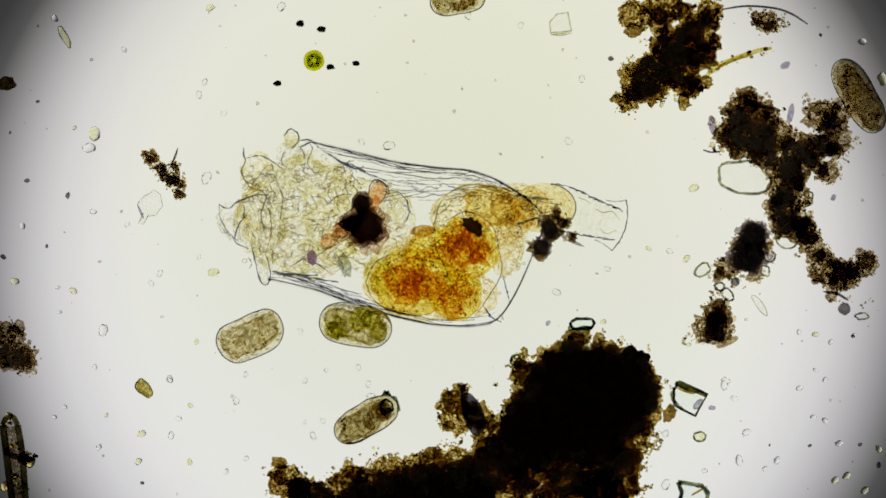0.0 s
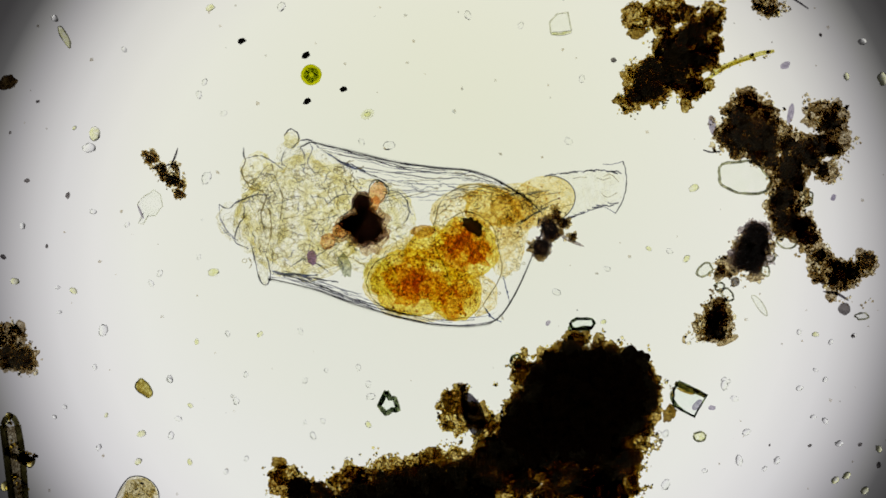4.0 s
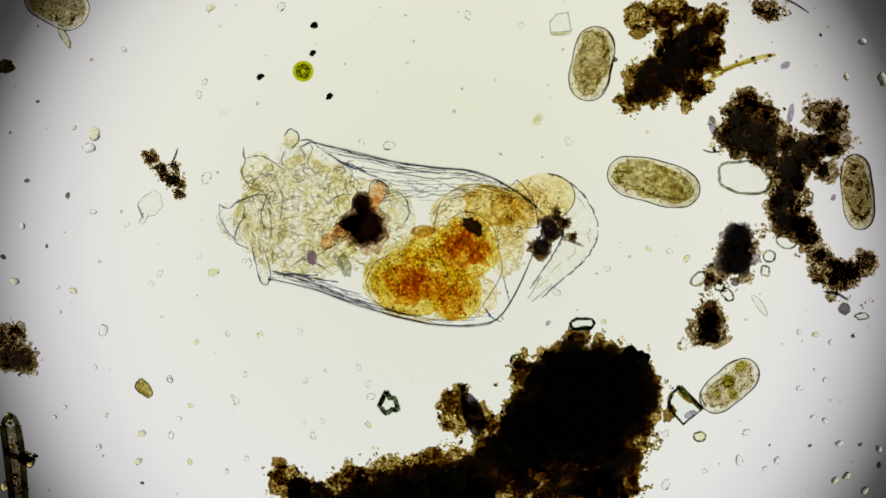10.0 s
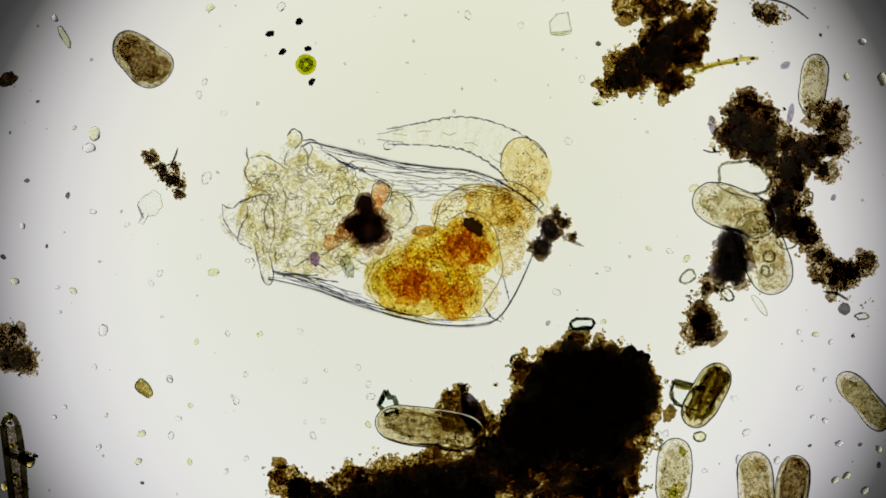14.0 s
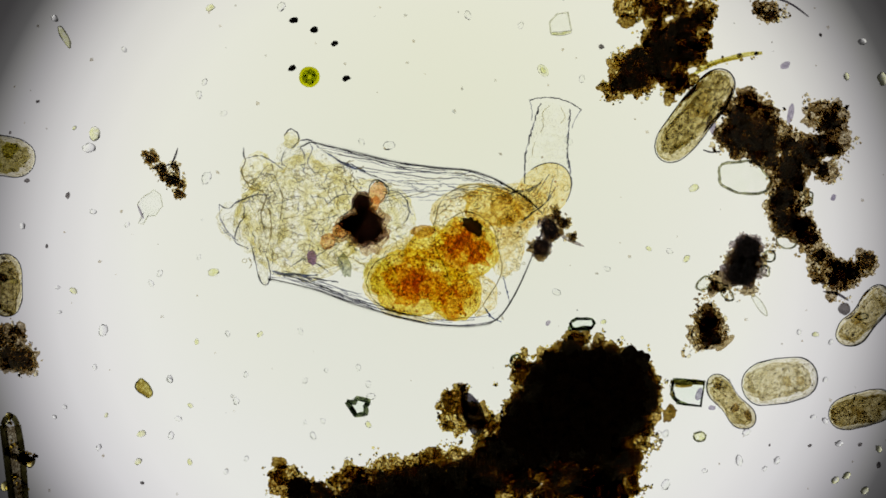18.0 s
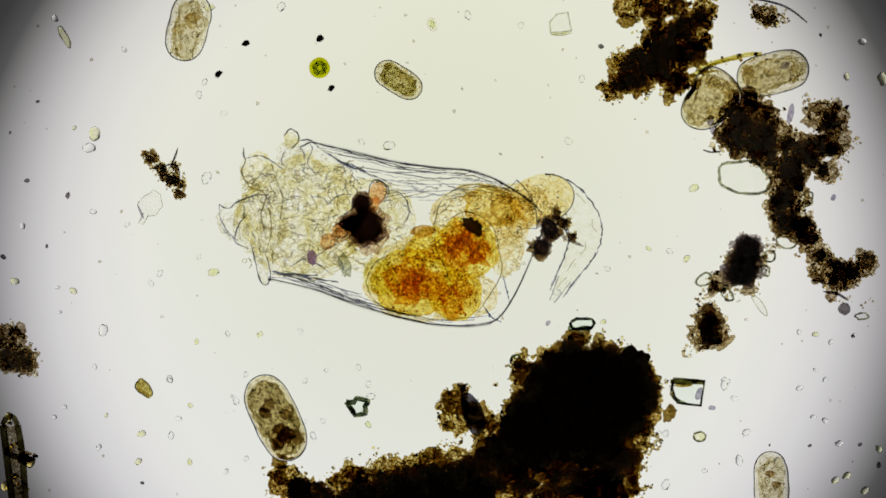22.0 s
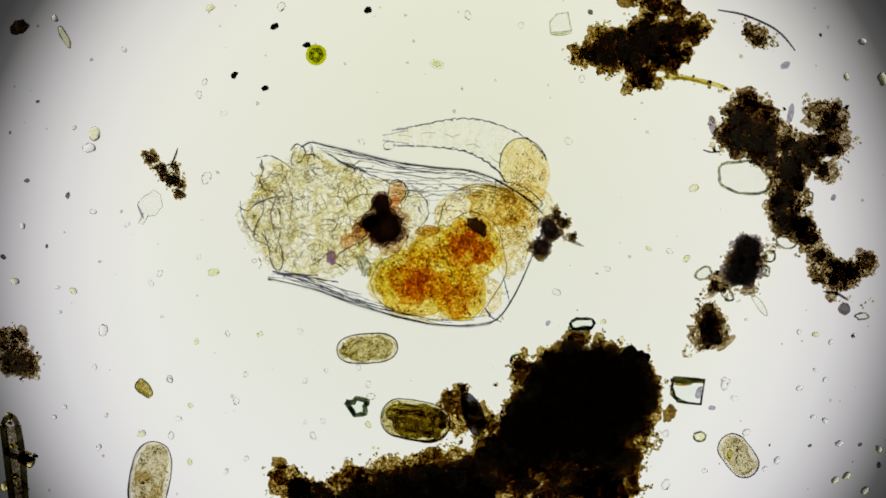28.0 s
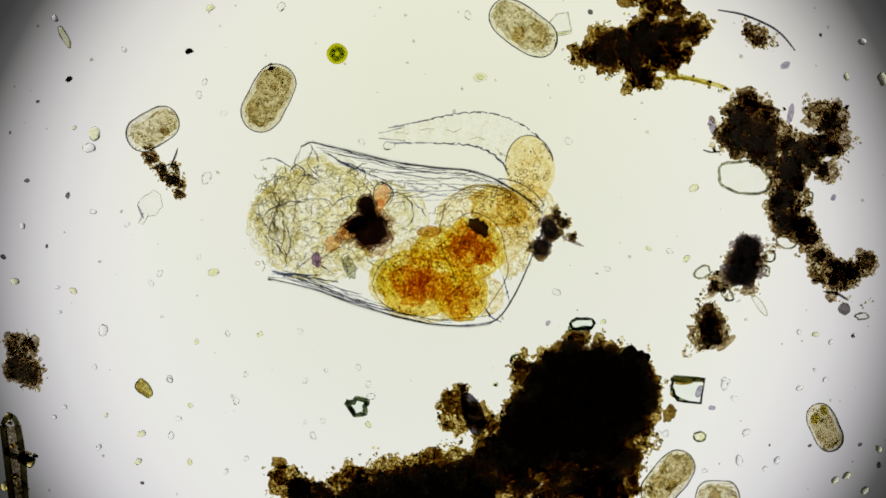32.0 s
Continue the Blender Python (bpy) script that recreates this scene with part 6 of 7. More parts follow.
    # after the first gap
    swim(cell(118, 76, "tan", "brown", 4, 0.06, 0.06), [(3.9, 230, 945, 60), (4.4, 300, 850, 60), (5.0, 385, 790, 75), (5.5, 404, 715, 85), (5.7, 404, 645, 75), (6, 455, 663, -55 + 180), (6.2, 424, 740, 118), (6.5, 404, 836, 100), (6.7, 400, 890, 90)], 0.31, come=(300, 1042))
    swim(cell(140, 58, "brown", "brown", 3), [(5.5, 60, 940, 70), (5.7, 150, 850, 75), (6, 201, 608, 80), (6.2, 287, 424, 70), (6.5, 445, 133, 110), (6.7, 303, 125, 172), (7, 50, 200, 200), (7.2, -60, 250, 200)], 0.34)
    swim(cell(155, 88, "brown", "dark", 2), [(4.2, 1640, 400, 70), (4.7, 1535, 330, 60), (5.1, 1545, 220, 30), (5.5, 1520, 130, -15), (5.7, 1467, 110, -15), (6, 1367, 88, -10), (6.2, 1362, 65, -10), (6.5, 1350, 20, 0)], 0.30)
    swim(cell(90, 46, "pale", "brown", 2), [(5.5, 1240, 740, 80), (5.7, 1250, 675, 80), (6, 1252, 610, 80), (6.2, 1293, 521, 60), (6.5, 1340, 430, 60)], 0.37, come=(1230, 1042), go=(1760, 420))
    swim(cell(142, 60, "green", "green", 3, 0.15, 0.10), [(5.8, 470, -60, -70), (6, 515, 38, -68), (6.2, 662, 150, -32), (6.5, 845, 255, -48), (6.7, 865, 267, -32), (7, 953, 290, -15), (7.2, 1099, 315, -15), (7.5, 1261, 347, -12), (7.7, 1297, 360, -20), (8, 1312, 380, -30), (8.3, 1380, 400, -20)], 0.36, go=(1760, 430))
    swim(cell(158, 84, "pale", "brown", 3), [(6.5, 1620, 640, -40), (6.7, 1523, 575, -40), (7, 1450, 520, -35), (7.2, 1398, 473, -35), (7.5, 1420, 420, -20)], 0.33, go=(1740, 380))
    swim(cell(128, 60, "tan", "brown", 3, 0.12, 0.10), [(6.8, -60, 600, 25), (7, 65, 553, 25), (7.2, 170, 481, 36), (7.5, 335, 360, 60), (7.7, 420, 214, 48), (8, 468, 15, 118), (8.2, 440, -80, 110)], 0.39)
    swim(cell(92, 44, "grey", "dark", 6), [(7.3, 90, 150, -45), (7.5, 186, 259, -48), (7.7, 343, 356, -30), (8, 357, 342, -66), (8.2, 356, 408, -92), (8.5, 307, 525, -20), (8.7, 214, 424, -40), (9, 138, 213, -66), (9.3, 80, 20, -60)], 0.31, come=(-160, 60))
    swim(cell(120, 80, "tan", "brown", 4, 0.05, 0.05), [(7.5, 370, 900, -50), (7.7, 347, 832, -50), (8, 245, 732, -55), (8.2, 186, 638, -46), (8.5, 125, 525, -55), (8.7, 101, 456, -55), (9, 55, 340, -62), (9.2, 44, 267, -75), (9.5, 40, 145, -80), (9.7, 56, 65, -60), (10, 100, 5, -30)], 0.35)
    swim(cell(162, 74, "green", "brown", 4), [(7.7, 1420, 330, 0), (8, 1163, 310, 0), (8.2, 1010, 295, 0), (8.5, 800, 262, -6), (8.7, 658, 222, -32), (8.8, 645, 210, -60), (9, 640, 205, -98), (9.2, 660, 226, -95), (9.5, 731, 234, -52), (9.7, 868, 266, -15), (10, 1157, 322, -14), (10.2, 1285, 372, -30), (10.5, 1394, 525, -60), (10.7, 1471, 711, -75)], 0.38, come=(1800, 360))
    swim(cell(150, 88, "pale", "rust", 3), [(7.7, 1620, 520, 70), (8, 1545, 580, 72), (8.2, 1580, 650, 80)], 0.30)
    swim(cell(80, 46, "pale", "green", 2), [(7.5, 1246, 760, 85), (7.7, 1248, 690, 85), (8, 1255, 640, 80), (8.3, 1300, 560, 60)], 0.33, come=(1230, 1042), go=(1760, 500))
    swim(cell(135, 58, "grey", "dark", 3), [(8.8, 1600, 190, 80), (9, 1545, 258, 85), (9.2, 1519, 355, 80), (9.5, 1495, 432, 70), (9.7, 1507, 375, 80), (10, 1518, 340, 96), (10.2, 1535, 242, 96), (10.4, 1600, 140, 90)], 0.36)
    swim(cell(150, 90, "brown", "dark", 3), [(8.8, 1600, -20, -35), (9, 1535, 25, -35), (9.2, 1490, 70, -50), (9.4, 1600, 60, -30)], 0.31)
    swim(cell(100, 56, "brown", "brown", 3), [(8.8, 1400, -60, -50), (9, 1422, 18, -50), (9.2, 1400, -50, -50)], 0.34)
    swim(cell(130, 72, "tan", "brown", 3), [(9.5, 1110, -60, 70), (9.7, 1090, 25, 75), (10, 1048, 113, 78), (10.2, 1018, 226, 78), (10.5, 974, 305, 86), (10.7, 978, 271, 92), (10.85, 985, 210, 112), (11, 1010, 158, 128), (11.2, 1038, 145, 160), (11.5, 1107, 206, 122), (11.7, 1164, 271, 130), (12, 1265, 393, 152), (12.2, 1290, 396, 140), (12.5, 1310, 400, 100)], 0.32, go=(1760, 330))
    swim(cell(118, 62, "pale", "green", 5), [(9.7, 1400, 600, 35), (10, 1291, 683, 40), (10.2, 1200, 820, 50), (10.4, 1150, 920, 60)], 0.37, come=(1760, 480))
    swim(cell(100, 66, "brown", "dark", 2), [(10.3, 1560, -20, -45), (10.5, 1463, 57, -45), (10.7, 1400, 10, -20), (11, 1325, 20, 0), (11.2, 1300, -60, 20)], 0.35)
    swim(cell(136, 68, "tan", "brown", 6), [(10.7, 250, -30, -50), (11, 378, 137, -52), (11.2, 560, 112, -110), (11.35, 620, 20, -110)], 0.34)
    swim(cell(112, 52, "green", "brown", 4), [(10.8, 1000, -60, -20), (11, 952, 28, -22), (11.2, 893, 89, -80), (11.5, 998, 242, -42), (11.7, 1115, 295, -48), (12, 1258, 330, -36), (12.2, 1285, 350, -50), (12.5, 1289, 380, -80), (12.7, 1248, 322, -55), (13, 1290, 380, -60), (13.2, 1400, 400, -40)], 0.39, go=(1760, 420))
    swim(cell(128, 52, "green", "brown", 3, 0.12, 0.06), [(11.5, 1285, 363, 20), (11.7, 1164, 404, 25), (12, 1130, 548, 72), (12.2, 1099, 557, 70), (12.5, 1091, 562, 75), (12.7, 1119, 537, 72), (12.85, 1140, 500, 95), (13, 1155, 468, 112), (13.2, 1208, 497, 125), (13.5, 1321, 562, 130), (13.8, 1400, 640, 130)], 0.31, come=(1760, 300), go=(1740, 800))
    swim(cell(192, 72, "grey", "brown", 4, 0.06), [(11.3, -110, 570, 10), (11.5, 20, 540, 10), (11.7, 56, 513, 20), (12, 125, 494, -2), (12.2, 206, 505, -15), (12.5, 465, 602, -40), (12.7, 537, 723, -45), (13, 580, 772, -8), (13.2, 602, 768, 0), (13.5, 695, 752, 0), (13.7, 711, 752, 0), (14, 762, 758, -8), (14.2, 768, 744, -28), (14.5, 743, 735, -30)]
         + [(15.5, 820, 690, 10), (16.5, 893, 590, 35), (16.7, 945, 561, 35), (17, 1040, 500, 34), (17.2, 1079, 457, 55), (17.5, 1127, 335, 82), (17.7, 1147, 271, 76), (18, 1230, 205, 52), (18.2, 1269, 153, 60), (18.5, 1305, 69, 80), (18.7, 1310, -40, 90)], 0.33)
    swim(cell(98, 56, "grey", "dark", 3), [(11.5, 1440, 560, 70), (11.7, 1438, 646, 72), (12, 1492, 777, 128), (12.2, 1560, 880, 125)], 0.36, come=(1740, 450))
    swim(cell(92, 50, "grey", "brown", 3), [(11.8, 1520, 100, 10), (12, 1420, 130, 10), (12.2, 1380, 200, 30), (12.4, 1400, 260, 40)], 0.30, come=(1740, 60), go=(1750, 260))
    swim(cell(150, 62, "brown", "brown", 3), [(12.5, 1520, 800, -70), (12.7, 1483, 715, -70), (12.85, 1560, 640, -60)], 0.35)
    swim(cell(140, 50, "green", "green", 3, 0.10, 0.22), [(12.7, 1180, 240, 20), (13, 1275, 150, 42), (13.2, 1390, 80, 36), (13.5, 1460, -40, 40)], 0.38, come=(1200, -160))
    swim(cell(152, 84, "pale", "brown", 3), [(12.7, 1460, 420, -70), (13, 1398, 510, -65), (13.2, 1402, 485, -68), (13.5, 1398, 529, -70), (13.7, 1370, 493, -62), (14, 1352, 448, -70), (14.2, 1400, 420, -60)], 0.32, come=(1740, 300), go=(1760, 420))
    swim(cell(130, 64, "pale", "brown", 2), [(12.7, 1430, 500, 100), (13, 1370, 578, 96), (13.2, 1357, 679, 82), (13.5, 1321, 824, 80), (13.7, 1300, 920, 80)], 0.36, come=(1760, 420))
    swim(cell(100, 68, "tan", "green", 4), [(12.8, 1620, 390, -20), (13, 1540, 396, -15), (13.2, 1503, 364, 20), (13.5, 1527, 582, 60), (13.7, 1600, 640, 60)], 0.39)
    swim(cell(118, 74, "brown", "brown", 3, 0.0, 0.06, 0.18), [(13.7, 150, -20, -40), (14, 250, 103, -40), (14.2, 351, 190, -35), (14.5, 610, 150, 20), (14.8, 720, 20, 40)], 0.34)
    swim(cell(122, 60, "olive", "dark", 3), [(13.5, 1160, 880, 70), (13.7, 1180, 790, 72), (14, 1250, 700, 60), (14.2, 1341, 594, 50), (14.5, 1382, 489, 70), (14.8, 1440, 380, 60)], 0.31, go=(1760, 300))
    swim(cell(125, 64, "pale", "green", 4), [(13.8, 1180, 930, 85), (14, 1193, 838, 86), (14.2, 1281, 703, 35), (14.5, 1400, 640, 10), (14.8, 1560, 640, 0)], 0.37)
    swim(cell(125, 66, "tan", "brown", 4), [(13.5, 1395, 640, 105), (13.7, 1378, 687, 105), (14, 1338, 862, 95), (14.2, 1340, 950, 95)], 0.35, come=(1760, 560))
    swim(cell(125, 60, "brown", "brown", 3), [(13.5, 1500, 700, 70), (13.7, 1438, 735, 72), (14, 1402, 868, 82), (14.2, 1406, 850, 60), (14.5, 1511, 667, 10), (14.7, 1620, 640, 0)], 0.30)
    swim(cell(150, 76, "pale", "brown", 2), [(13.7, 1380, 380, -20), (14, 1300, 372, -20), (14.2, 1252, 343, -20), (14.5, 1075, 355, 10), (14.8, 900, 250, 40), (15.2, 850, -80, 60)], 0.36, come=(1780, 420))
    swim(cell(106, 50, "pale", "brown", 2), [(13.7, 1500, 20, 70), (14, 1440, 148, 82), (14.2, 1440, 230, 80)], 0.33, go=(1740, 260))
    swim(cell(120, 60, "tan", "green", 3), [(14.2, 1150, 880, 0), (14.5, 1204, 772, -10), (14.8, 1330, 800, -30)], 0.39)
    # after the second gap
    swim(cell(152, 76, "brown", "brown", 3), [(16.2, 240, 220, -50), (16.5, 125, 125, -50), (16.7, 80, 105, -60), (17, 38, 75, -70), (17.2, -20, 20, -60)], 0.31, come=(500, -160))
    swim(cell(120, 72, "tan", "brown", 3, 0.0, 0.0, 0.2), [(16.3, 1040, 100, 80), (16.5, 1050, 45, 80), (16.7, 1050, 0, 85)], 0.35, come=(1000, -160))
    swim(cell(126, 72, "green", "green", 6, big=1.5), [(16.3, 850, 715, 10), (16.5, 792, 723, 5), (16.7, 727, 752, 0), (17, 540, 717, -24), (17.2, 364, 630, -38), (17.5, 250, 400, -42), (17.7, 141, 327, -20), (18, 0, 275, -10), (18.2, -90, 240, -10)], 0.38, come=(1000, 1042))
    swim(cell(116, 50, "tan", "dark", 3, 0.22, 0.06), [(17, 1400, 900, -60), (17.2, 1378, 836, -60), (17.5, 1353, 784, -60), (17.7, 1329, 743, -62), (18, 1293, 712, -50), (18.2, 1244, 723, 0), (18.5, 1180, 790, 60)], 0.34, go=(1160, 1042))
    swim(cell(136, 80, "pale", "brown", 2), [(17.7, 1500, 740, 20), (18, 1380, 675, 10), (18.2, 1244, 650, 0), (18.5, 1155, 578, -60), (18.7, 1050, 432, -60), (19, 1032, 345, -85), (19.2, 1038, 267, -88), (19.5, 978, 25, -60), (19.7, 940, -90, -60)], 0.31)
    swim(cell(125, 56, "tan", "brown", 3, 0.15, 0.08), [(17.5, 1560, 370, 80), (17.8, 1600, 450, 60), (18, 1530, 560, 50), (18.2, 1503, 606, 42), (18.5, 1374, 687, 40), (18.7, 1220, 804, 45), (18.9, 1100, 930, 45)], 0.36)
    swim(cell(120, 62, "grey", "brown", 3), [(17.8, 1600, 700, 10), (18, 1525, 725, 15), (18.2, 1471, 780, 30), (18.5, 1360, 860, 30), (18.7, 1280, 940, 30)], 0.32)
    swim(cell(112, 60, "grey", "black", 1, big=1.5), [(17.7, -80, 480, 90), (18, 10, 505, 92), (18.2, 20, 521, 80), (18.5, 69, 549, 50), (18.7, 69, 530, 80), (19, 133, 420, 85), (19.2, 145, 303, 92), (19.5, 121, 222, 130), (19.7, 48, 145, 110), (20, 38, 52, 98), (20.2, 20, -60, 90)], 0.35)
    swim(cell(112, 82, "tan", "brown", 4, 0.0, 0.08, 0.22), [(18.3, 480, -60, 80), (18.5, 485, 48, 70), (18.7, 485, 121, 110), (19, 628, 82, 65), (19.2, 642, 40, 20), (19.5, 660, 16, -10), (19.7, 683, 36, -40), (20, 722, 72, -68), (20.2, 768, 117, -70), (20.5, 824, 186, -80), (20.7, 852, 202, -50), (21, 948, 207, -18), (21.2, 1034, 222, -5), (21.5, 1159, 242, 20), (21.7, 1204, 222, 25), (22, 1255, 178, 52), (22.2, 1262, 160, 60), (22.5, 1255, 150, 40), (22.7, 1188, 214, 20), (22.85, 1140, 250, 20), (23, 1075, 276, 22)]
         + [(23.2, 986, 255, -10), (23.5, 905, 77, -75), (23.7, 880, -60, -80)], 0.37)
    swim(cell(112, 60, "tan", "rust", 2), [(18.5, 1176, 792, 70), (18.8, 1160, 850, 80), (19, 1152, 862, 80), (19.2, 1192, 825, 120), (19.5, 1200, 755, 70), (19.7, 1180, 770, 80), (20, 1160, 785, 98), (20.2, 1172, 780, 110), (20.5, 1188, 832, 150)], 0.33, come=(1180, 1042))
    swim(cell(100, 70, "pale", "brown", 3), [(18.8, 1260, 930, 0), (19, 1255, 868, 0), (19.2, 1260, 930, 0)], 0.30)
    swim(cell(125, 60, "brown", "brown", 3), [(19.2, 1600, 60, -60), (19.5, 1503, 145, -60), (19.7, 1600, 90, -50)], 0.34)
    swim(cell(110, 66, "tan", "brown", 4), [(19.4, 430, -30, 20), (19.7, 473, 81, 10), (19.85, 420, 20, 20)], 0.32)
    swim(cell(142, 78, "tan", "brown", 5), [(19.5, 1180, 760, 40), (19.7, 1277, 695, 40), (20, 1410, 670, 26), (20.2, 1487, 634, 30), (20.5, 1545, 545, 60), (20.7, 1620, 480, 60)], 0.36, come=(1140, 1042))
    swim(cell(135, 68, "brown", "brown", 3), [(19.7, 1620, 600, 45), (20, 1530, 678, 46), (20.2, 1479, 776, 80), (20.5, 1480, 900, 90)], 0.31)
    swim(cell(156, 80, "grey", "dark", 9, big=1.2), [(20.6, 200, 930, -90), (21, 235, 742, -82), (21.2, 234, 578, -105), (21.3, 270, 520, -140), (21.5, 351, 473, -170), (21.7, 408, 529, -235), (22, 488, 740, -245), (22.2, 521, 772, -230), (22.5, 590, 772, -175), (22.7, 659, 740, -155), (23, 785, 653, -148), (23.2, 852, 614, -165), (23.5, 913, 578, -150), (23.7, 998, 533, -160), (24, 1180, 518, -177), (24.2, 1225, 505, -175)]
         + [(24.5, 1297, 533, -185), (24.7, 1390, 562, -195), (25, 1412, 606, -185), (25.2, 1500, 620, -180), (25.5, 1640, 600, -180)], 0.39)
    swim(cell(92, 50, "green", "brown", 3), [(21.5, 290, -20, -25), (21.7, 428, 194, -25), (21.8, 520, 170, -10), (22, 705, 142, -32), (22.2, 840, 194, -45), (22.5, 1030, 340, -30), (22.7, 1220, 372, 0), (23, 1400, 400, 0)], 0.34, go=(1740, 420))
    swim(cell(130, 74, "tan", "brown", 3), [(21.3, 1600, 190, -30), (21.5, 1540, 170, -30), (21.7, 1467, 129, -30), (22, 1368, 130, 14), (22.2, 1320, 141, 30), (22.5, 1290, 130, 20), (22.7, 1320, 110, 28), (23, 1395, 93, 10), (23.2, 1471, 77, 10), (23.5, 1491, 93, -30), (23.7, 1480, 50, -40), (24, 1450, 10, 0), (24.2, 1400, -60, 10)], 0.30)
    swim(cell(122, 72, "pale", "brown", 4), [(21.6, 370, -90, 78), (22, 333, 48, 76), (22.2, 279, 137, 60), (22.5, 170, 226, 20), (22.7, 69, 246, 0), (22.9, -60, 250, 0)], 0.36)
    swim(cell(118, 62, "pale", "dark", 2), [(21.8, 1350, 930, 90), (22, 1365, 858, 92), (22.2, 1386, 719, 80), (22.5, 1414, 598, 84), (22.7, 1418, 570, 100), (22.85, 1400, 555, 140), (23, 1373, 547, 172), (23.2, 1305, 602, 150), (23.5, 1260, 675, 120), (23.7, 1208, 735, 130), (24, 1190, 745, 140), (24.2, 1232, 723, 120), (24.5, 1345, 642, 200), (24.7, 1289, 691, 230), (25, 1200, 785, 222), (25.2, 1188, 780, 230), (25.5, 1232, 751, 170)], 0.33, go=(1300, 1042))
    swim(cell(152, 78, "grey", "brown", 4), [(22, -80, 560, 40), (22.2, 20, 513, 40), (22.5, 125, 448, 46), (22.7, 174, 364, 80), (23, 184, 190, 105), (23.2, 113, 129, 135), (23.4, -20, 20, 140)], 0.32)
    swim(cell(166, 86, "brown", "dark", 4), [(22.5, 60, 960, 80), (22.7, 85, 860, 85), (23, 97, 705, 80), (23.2, 129, 586, 70), (23.5, 234, 388, 72), (23.7, 263, 287, 76), (24, 353, 137, 84), (24.2, 291, 65, 130), (24.4, 160, 35, 165), (24.6, 45, 45, 190), (24.8, 15, 55, 200), (25, 30, 60, 225), (25.2, 52, 50, 265), (25.4, 70, -90, 270)], 0.35)
    swim(cell(160, 86, "pale", "rust", 3, big=1.2), [(23.2, 1300, 900, 40), (23.5, 1260, 862, 35), (24, 1195, 860, 40), (24.2, 1204, 844, 60), (24.5, 1228, 836, 100), (24.8, 1240, 930, 100)], 0.31)
    swim(cell(125, 50, "brown", "brown", 3, 0.2, 0.06), [(23.7, -30, 480, -75), (24, 65, 577, -76), (24.2, 93, 663, -90), (24.5, 40, 760, -100), (24.7, -60, 820, -110)], 0.37)
    swim(cell(136, 58, "green", "brown", 4), [(23.6, 250, 960, -85), (24, 237, 735, -87), (24.2, 230, 562, -92), (24.5, 331, 388, -125), (24.7, 404, 291, -125), (25, 528, 55, -115), (25.1, 420, 20, -90), (25.2, 295, 77, -85), (25.5, 319, 267, -92), (25.8, 330, 420, -90), (26.3, 200, 560, -60)], 0.34)
    swim(cell(108, 58, "green", "green", 1, big=2.0), [(23.7, 430, 940, 20), (24, 418, 856, 20), (24.3, 380, 930, 20)], 0.30)
    swim(cell(98, 50, "pale", "brown", 3), [(23.7, 1450, 680, -45), (24, 1372, 585, -45), (24.2, 1345, 541, -80), (24.5, 1330, 580, -90), (24.8, 1325, 600, -88), (25, 1325, 610, -82), (25.2, 1337, 545, -130), (25.5, 1450, 560, -160), (25.8, 1600, 600, -170)], 0.36, come=(1740, 900))
    swim(cell(146, 64, "grey", "dark", 4), [(23.7, 1600, 520, 0), (24, 1495, 558, 4), (24.2, 1442, 582, 20), (24.5, 1440, 610, 10), (24.7, 1483, 642, 0), (25, 1525, 602, -15), (25.2, 1590, 580, -10)], 0.38)
    swim(cell(58, 54, "brown", "dark", 3), [(23.8, 1600, 130, 0), (24, 1503, 152, 20), (24.2, 1560, 200, 30)], 0.33)
    swim(cell(118, 58, "green", "brown", 3), [(24.8, 1260, 420, -30), (25, 1120, 313, -26), (25.2, 986, 222, -42), (25.5, 816, 57, -42), (25.7, 720, -80, -40)], 0.31, come=(1760, 560))
    swim(cell(120, 70, "olive", "green", 4), [(25.3, -40, 470, -15), (25.5, 69, 477, -15), (26, 200, 560, -30), (26.8, 420, 740, -20), (27.5, 606, 772, -5), (27.7, 655, 744, 0), (28, 735, 745, -10), (28.2, 695, 740, -15), (28.3, 655, 731, 0), (28.4, 634, 719, 35), (28.6, 614, 667, 95), (28.8, 570, 590, 115), (29, 515, 553, 136), (29.2, 493, 557, 172), (29.5, 457, 582, 170), (29.8, 299, 533, 165), (30, 207, 473, 156), (30.1, 158, 432, 150), (30.4, 52, 303, 130), (30.7, 10, 90, 110), (30.9, -20, -80, 110)], 0.36)
    # after the third gap
    swim(cell(106, 52, "green", "brown", 2), [(27.2, 540, 640, 70), (27.5, 570, 570, 70), (27.7, 580, 585, 50), (28, 650, 617, 4), (28.2, 824, 634, 0), (28.4, 869, 671, -5), (28.8, 877, 671, 20), (29, 867, 655, 40), (29.2, 893, 598, 58), (29.5, 1034, 465, 50), (29.8, 1228, 356, 20), (30, 1298, 368, -15), (30.4, 1360, 380, -20)], 0.32, come=(420, 1042), go=(1760, 420))
    swim(cell(150, 56, "brown", "brown", 3), [(27.3, 1560, -30, -60), (27.5, 1511, 45, -60), (27.7, 1580, -20, -60)], 0.34)
    swim(cell(120, 60, "pale", "brown", 2), [(27.3, 1250, 700, 60), (27.5, 1188, 800, 40), (27.7, 1188, 806, 60), (27.9, 1160, 900, 60)], 0.31, come=(1500, 1042))
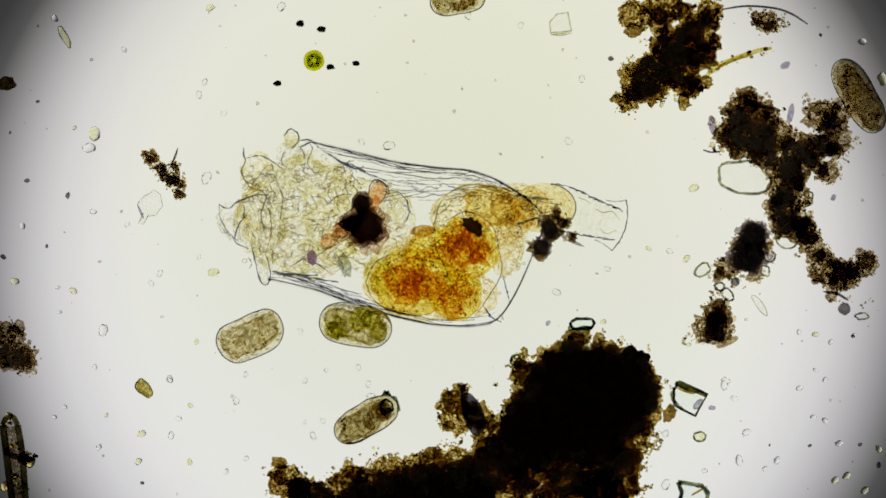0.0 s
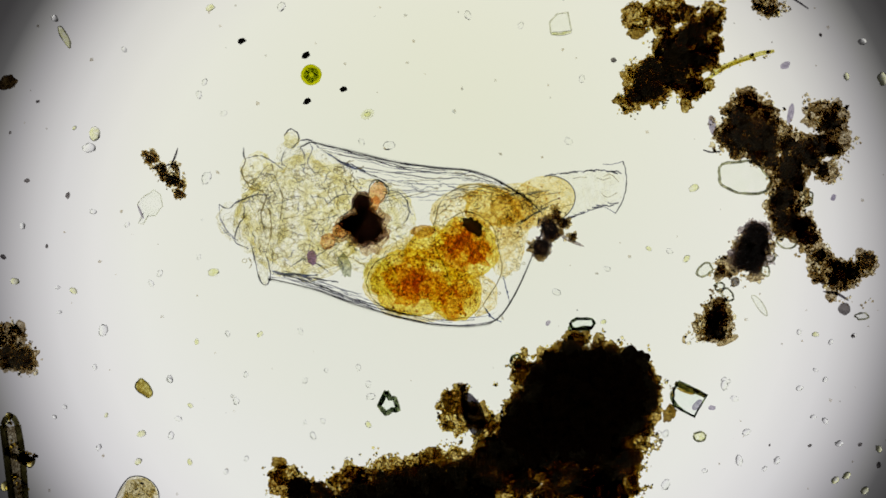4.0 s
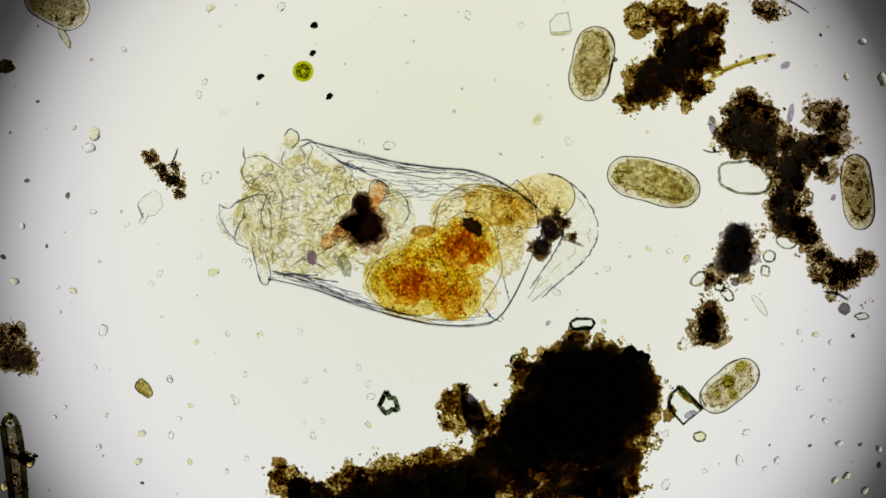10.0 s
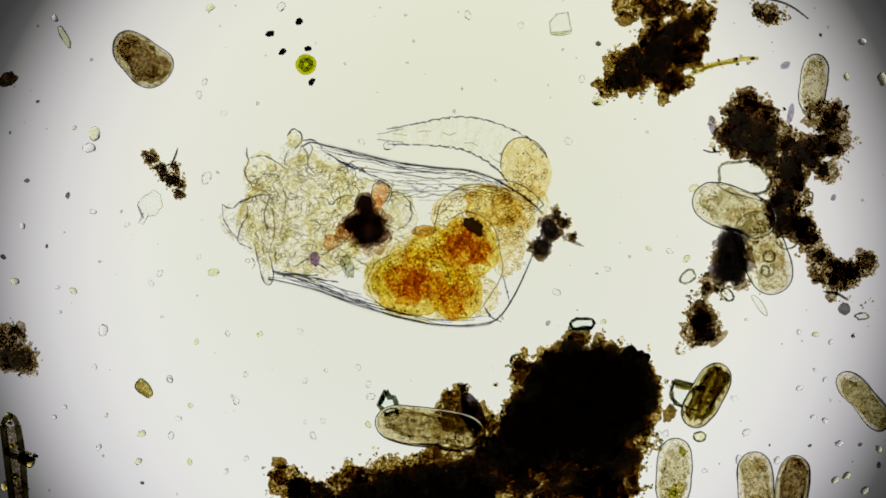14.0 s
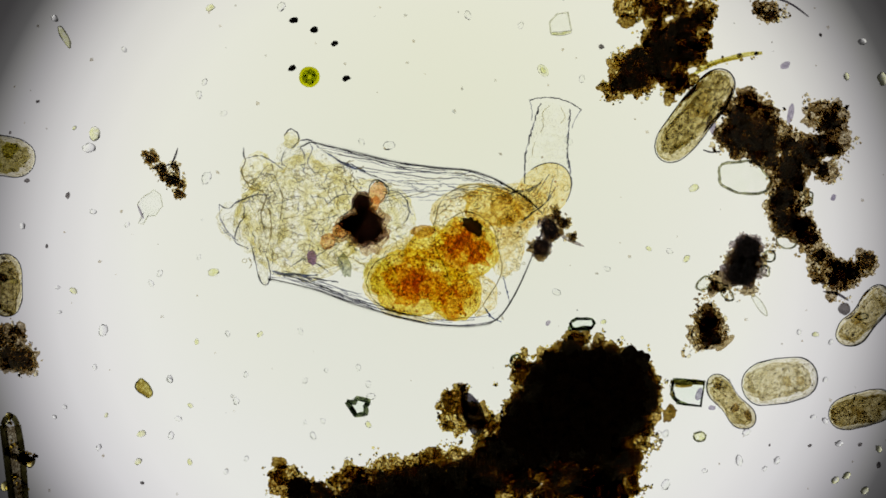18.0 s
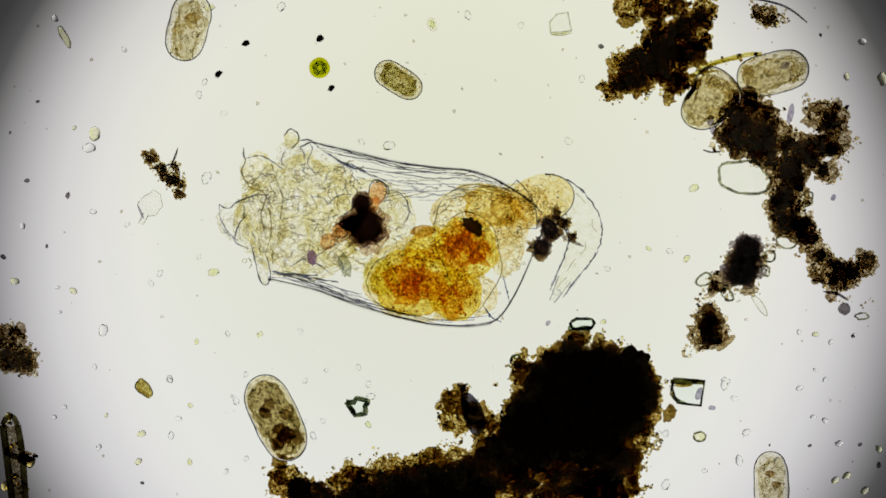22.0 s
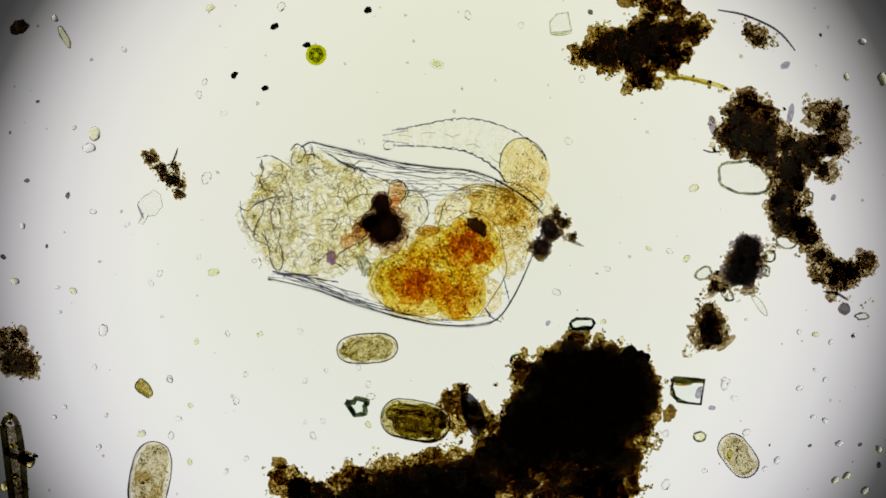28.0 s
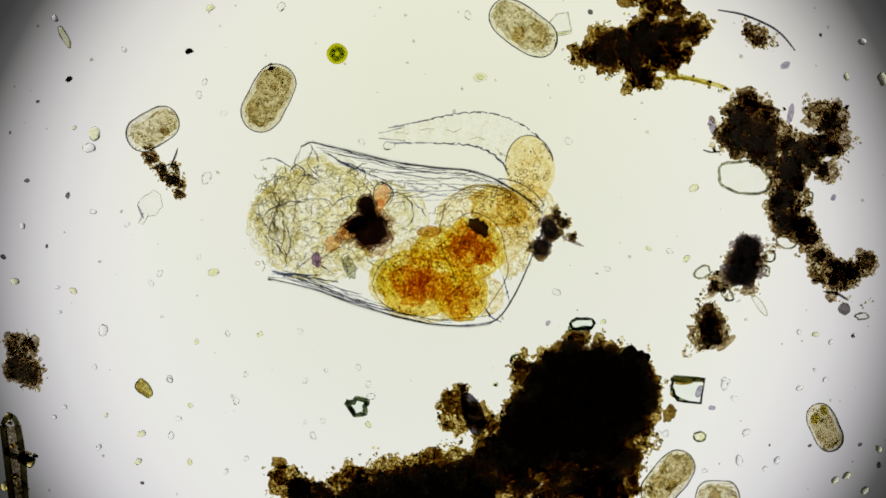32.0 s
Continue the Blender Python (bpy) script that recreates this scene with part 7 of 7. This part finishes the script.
    swim(cell(130, 70, "pale", "brown", 4), [(27.7, 250, 960, 82), (28, 265, 848, 80), (28.2, 303, 707, 76), (28.4, 319, 541, 62), (28.6, 347, 485, 56), (28.7, 400, 530, 10), (28.8, 456, 594, -48), (29, 570, 720, -26), (29.2, 699, 727, 5), (29.3, 719, 703, 34), (29.5, 780, 646, 36), (29.8, 937, 562, 45), (30, 1045, 485, 42), (30.1, 1115, 444, 36), (30.4, 1285, 384, 10), (30.7, 1333, 360, 10)]
         + [(31, 1300, 378, 15), (31.1, 1275, 360, 50), (31.2, 1265, 347, 88), (31.4, 1212, 287, 115), (31.6, 1135, 182, 125), (31.8, 1046, 125, 140), (32, 926, 50, 145)], 0.37)
    swim(cell(86, 54, "pale", "green", 1), [(27.7, 1400, 880, -50), (28, 1307, 807, -52), (28.2, 1380, 860, -50)], 0.33)
    swim(cell(96, 62, "pale", "dark", 1), [(28.2, -50, 230, 30), (28.4, 44, 182, 30), (28.6, 145, 133, 20), (28.8, 250, 97, 12), (29, 355, 88, 15), (29.2, 428, 89, 15), (29.5, 553, 77, 0), (29.8, 703, 38, -15), (30, 788, 62, -40), (30.1, 824, 89, -55), (30.4, 873, 202, -90), (30.7, 840, 250, -100), (31, 820, 255, -120), (31.2, 881, 166, -175), (31.4, 731, 178, -175), (31.6, 586, 214, -178), (31.8, 440, 190, -170), (32, 270, 228, -150)], 0.39)
    swim(cell(140, 80, "tan", "brown", 2), [(28.7, 1620, 840, 0), (29, 1505, 838, 0), (29.2, 1345, 832, 0), (29.3, 1236, 832, 5), (29.5, 1196, 856, 10), (29.8, 1180, 870, 40), (30, 1195, 848, 55), (30.1, 1208, 848, 60), (30.4, 1190, 930, 70)], 0.31)
    swim(cell(110, 62, "pale", "brown", 4), [(28.8, 1640, 600, 0), (29, 1552, 602, 0), (29.2, 1491, 614, 0), (29.5, 1349, 618, -10), (29.65, 1340, 590, -50), (29.8, 1337, 566, -86), (30, 1362, 532, -105), (30.1, 1382, 513, -120), (30.4, 1418, 493, -120), (30.7, 1467, 570, -145), (31, 1545, 555, -110), (31.2, 1620, 560, -110)], 0.35)
    swim(cell(228, 74, "olive", "green", 6, big=0.9, blunt=2.1), [(28.8, 420, 980, 110), (29, 405, 900, 105), (29.2, 408, 860, 95), (29.5, 368, 784, 110), (29.8, 315, 667, 110), (30, 290, 605, 112), (30.1, 287, 562, 105), (30.4, 339, 384, 82), (30.7, 400, 263, 70), (30.85, 420, 150, 100), (31, 415, 55, 127), (31.2, 360, -30, 130), (31.4, 300, -110, 130)], 0.33)
    swim(cell(114, 60, "pale", "black", 1, big=1.4), [(29.3, 420, -10, 90), (29.5, 420, 77, 95), (29.8, 440, 113, 60), (30, 465, 97, 80), (30.1, 461, 69, 90), (30.3, 450, -60, 90)], 0.36)
    swim(cell(112, 54, "grey", "brown", 4), [(29.7, 1480, -30, 72), (30, 1443, 75, 72), (30.1, 1406, 137, 48), (30.4, 1330, 120, 20), (30.7, 1180, 125, 5), (31, 1030, 131, 0), (31.15, 1000, 60, 30)], 0.30)
    swim(cell(100, 58, "pale", "brown", 2), [(30.5, 1420, 620, 40), (30.7, 1305, 667, 40), (31, 1180, 780, 50), (31.2, 1130, 840, 50)], 0.38, come=(1760, 520))
    swim(cell(116, 66, "tan", "brown", 5), [(30.8, 1600, 640, -60), (31, 1535, 702, -60), (31.2, 1420, 850, -30), (31.4, 1248, 824, -25), (31.6, 1224, 772, -15), (31.8, 1196, 788, -130), (32, 1182, 848, -130)], 0.32)
    swim(cell(128, 74, "tan", "brown", 3), [(31.4, 525, -60, 80), (31.6, 525, 25, 80), (31.8, 521, 101, 84), (32, 475, 174, 62)], 0.34)
    swim(cell(90, 52, "tan", "green", 3), [(31.8, 1530, 700, -60), (32, 1460, 757, -65)], 0.36)
    swim(cell(80, 70, "pale", "brown", 2), [(31.8, 1270, 940, 0), (32, 1270, 885, 0)], 0.31)


motions()
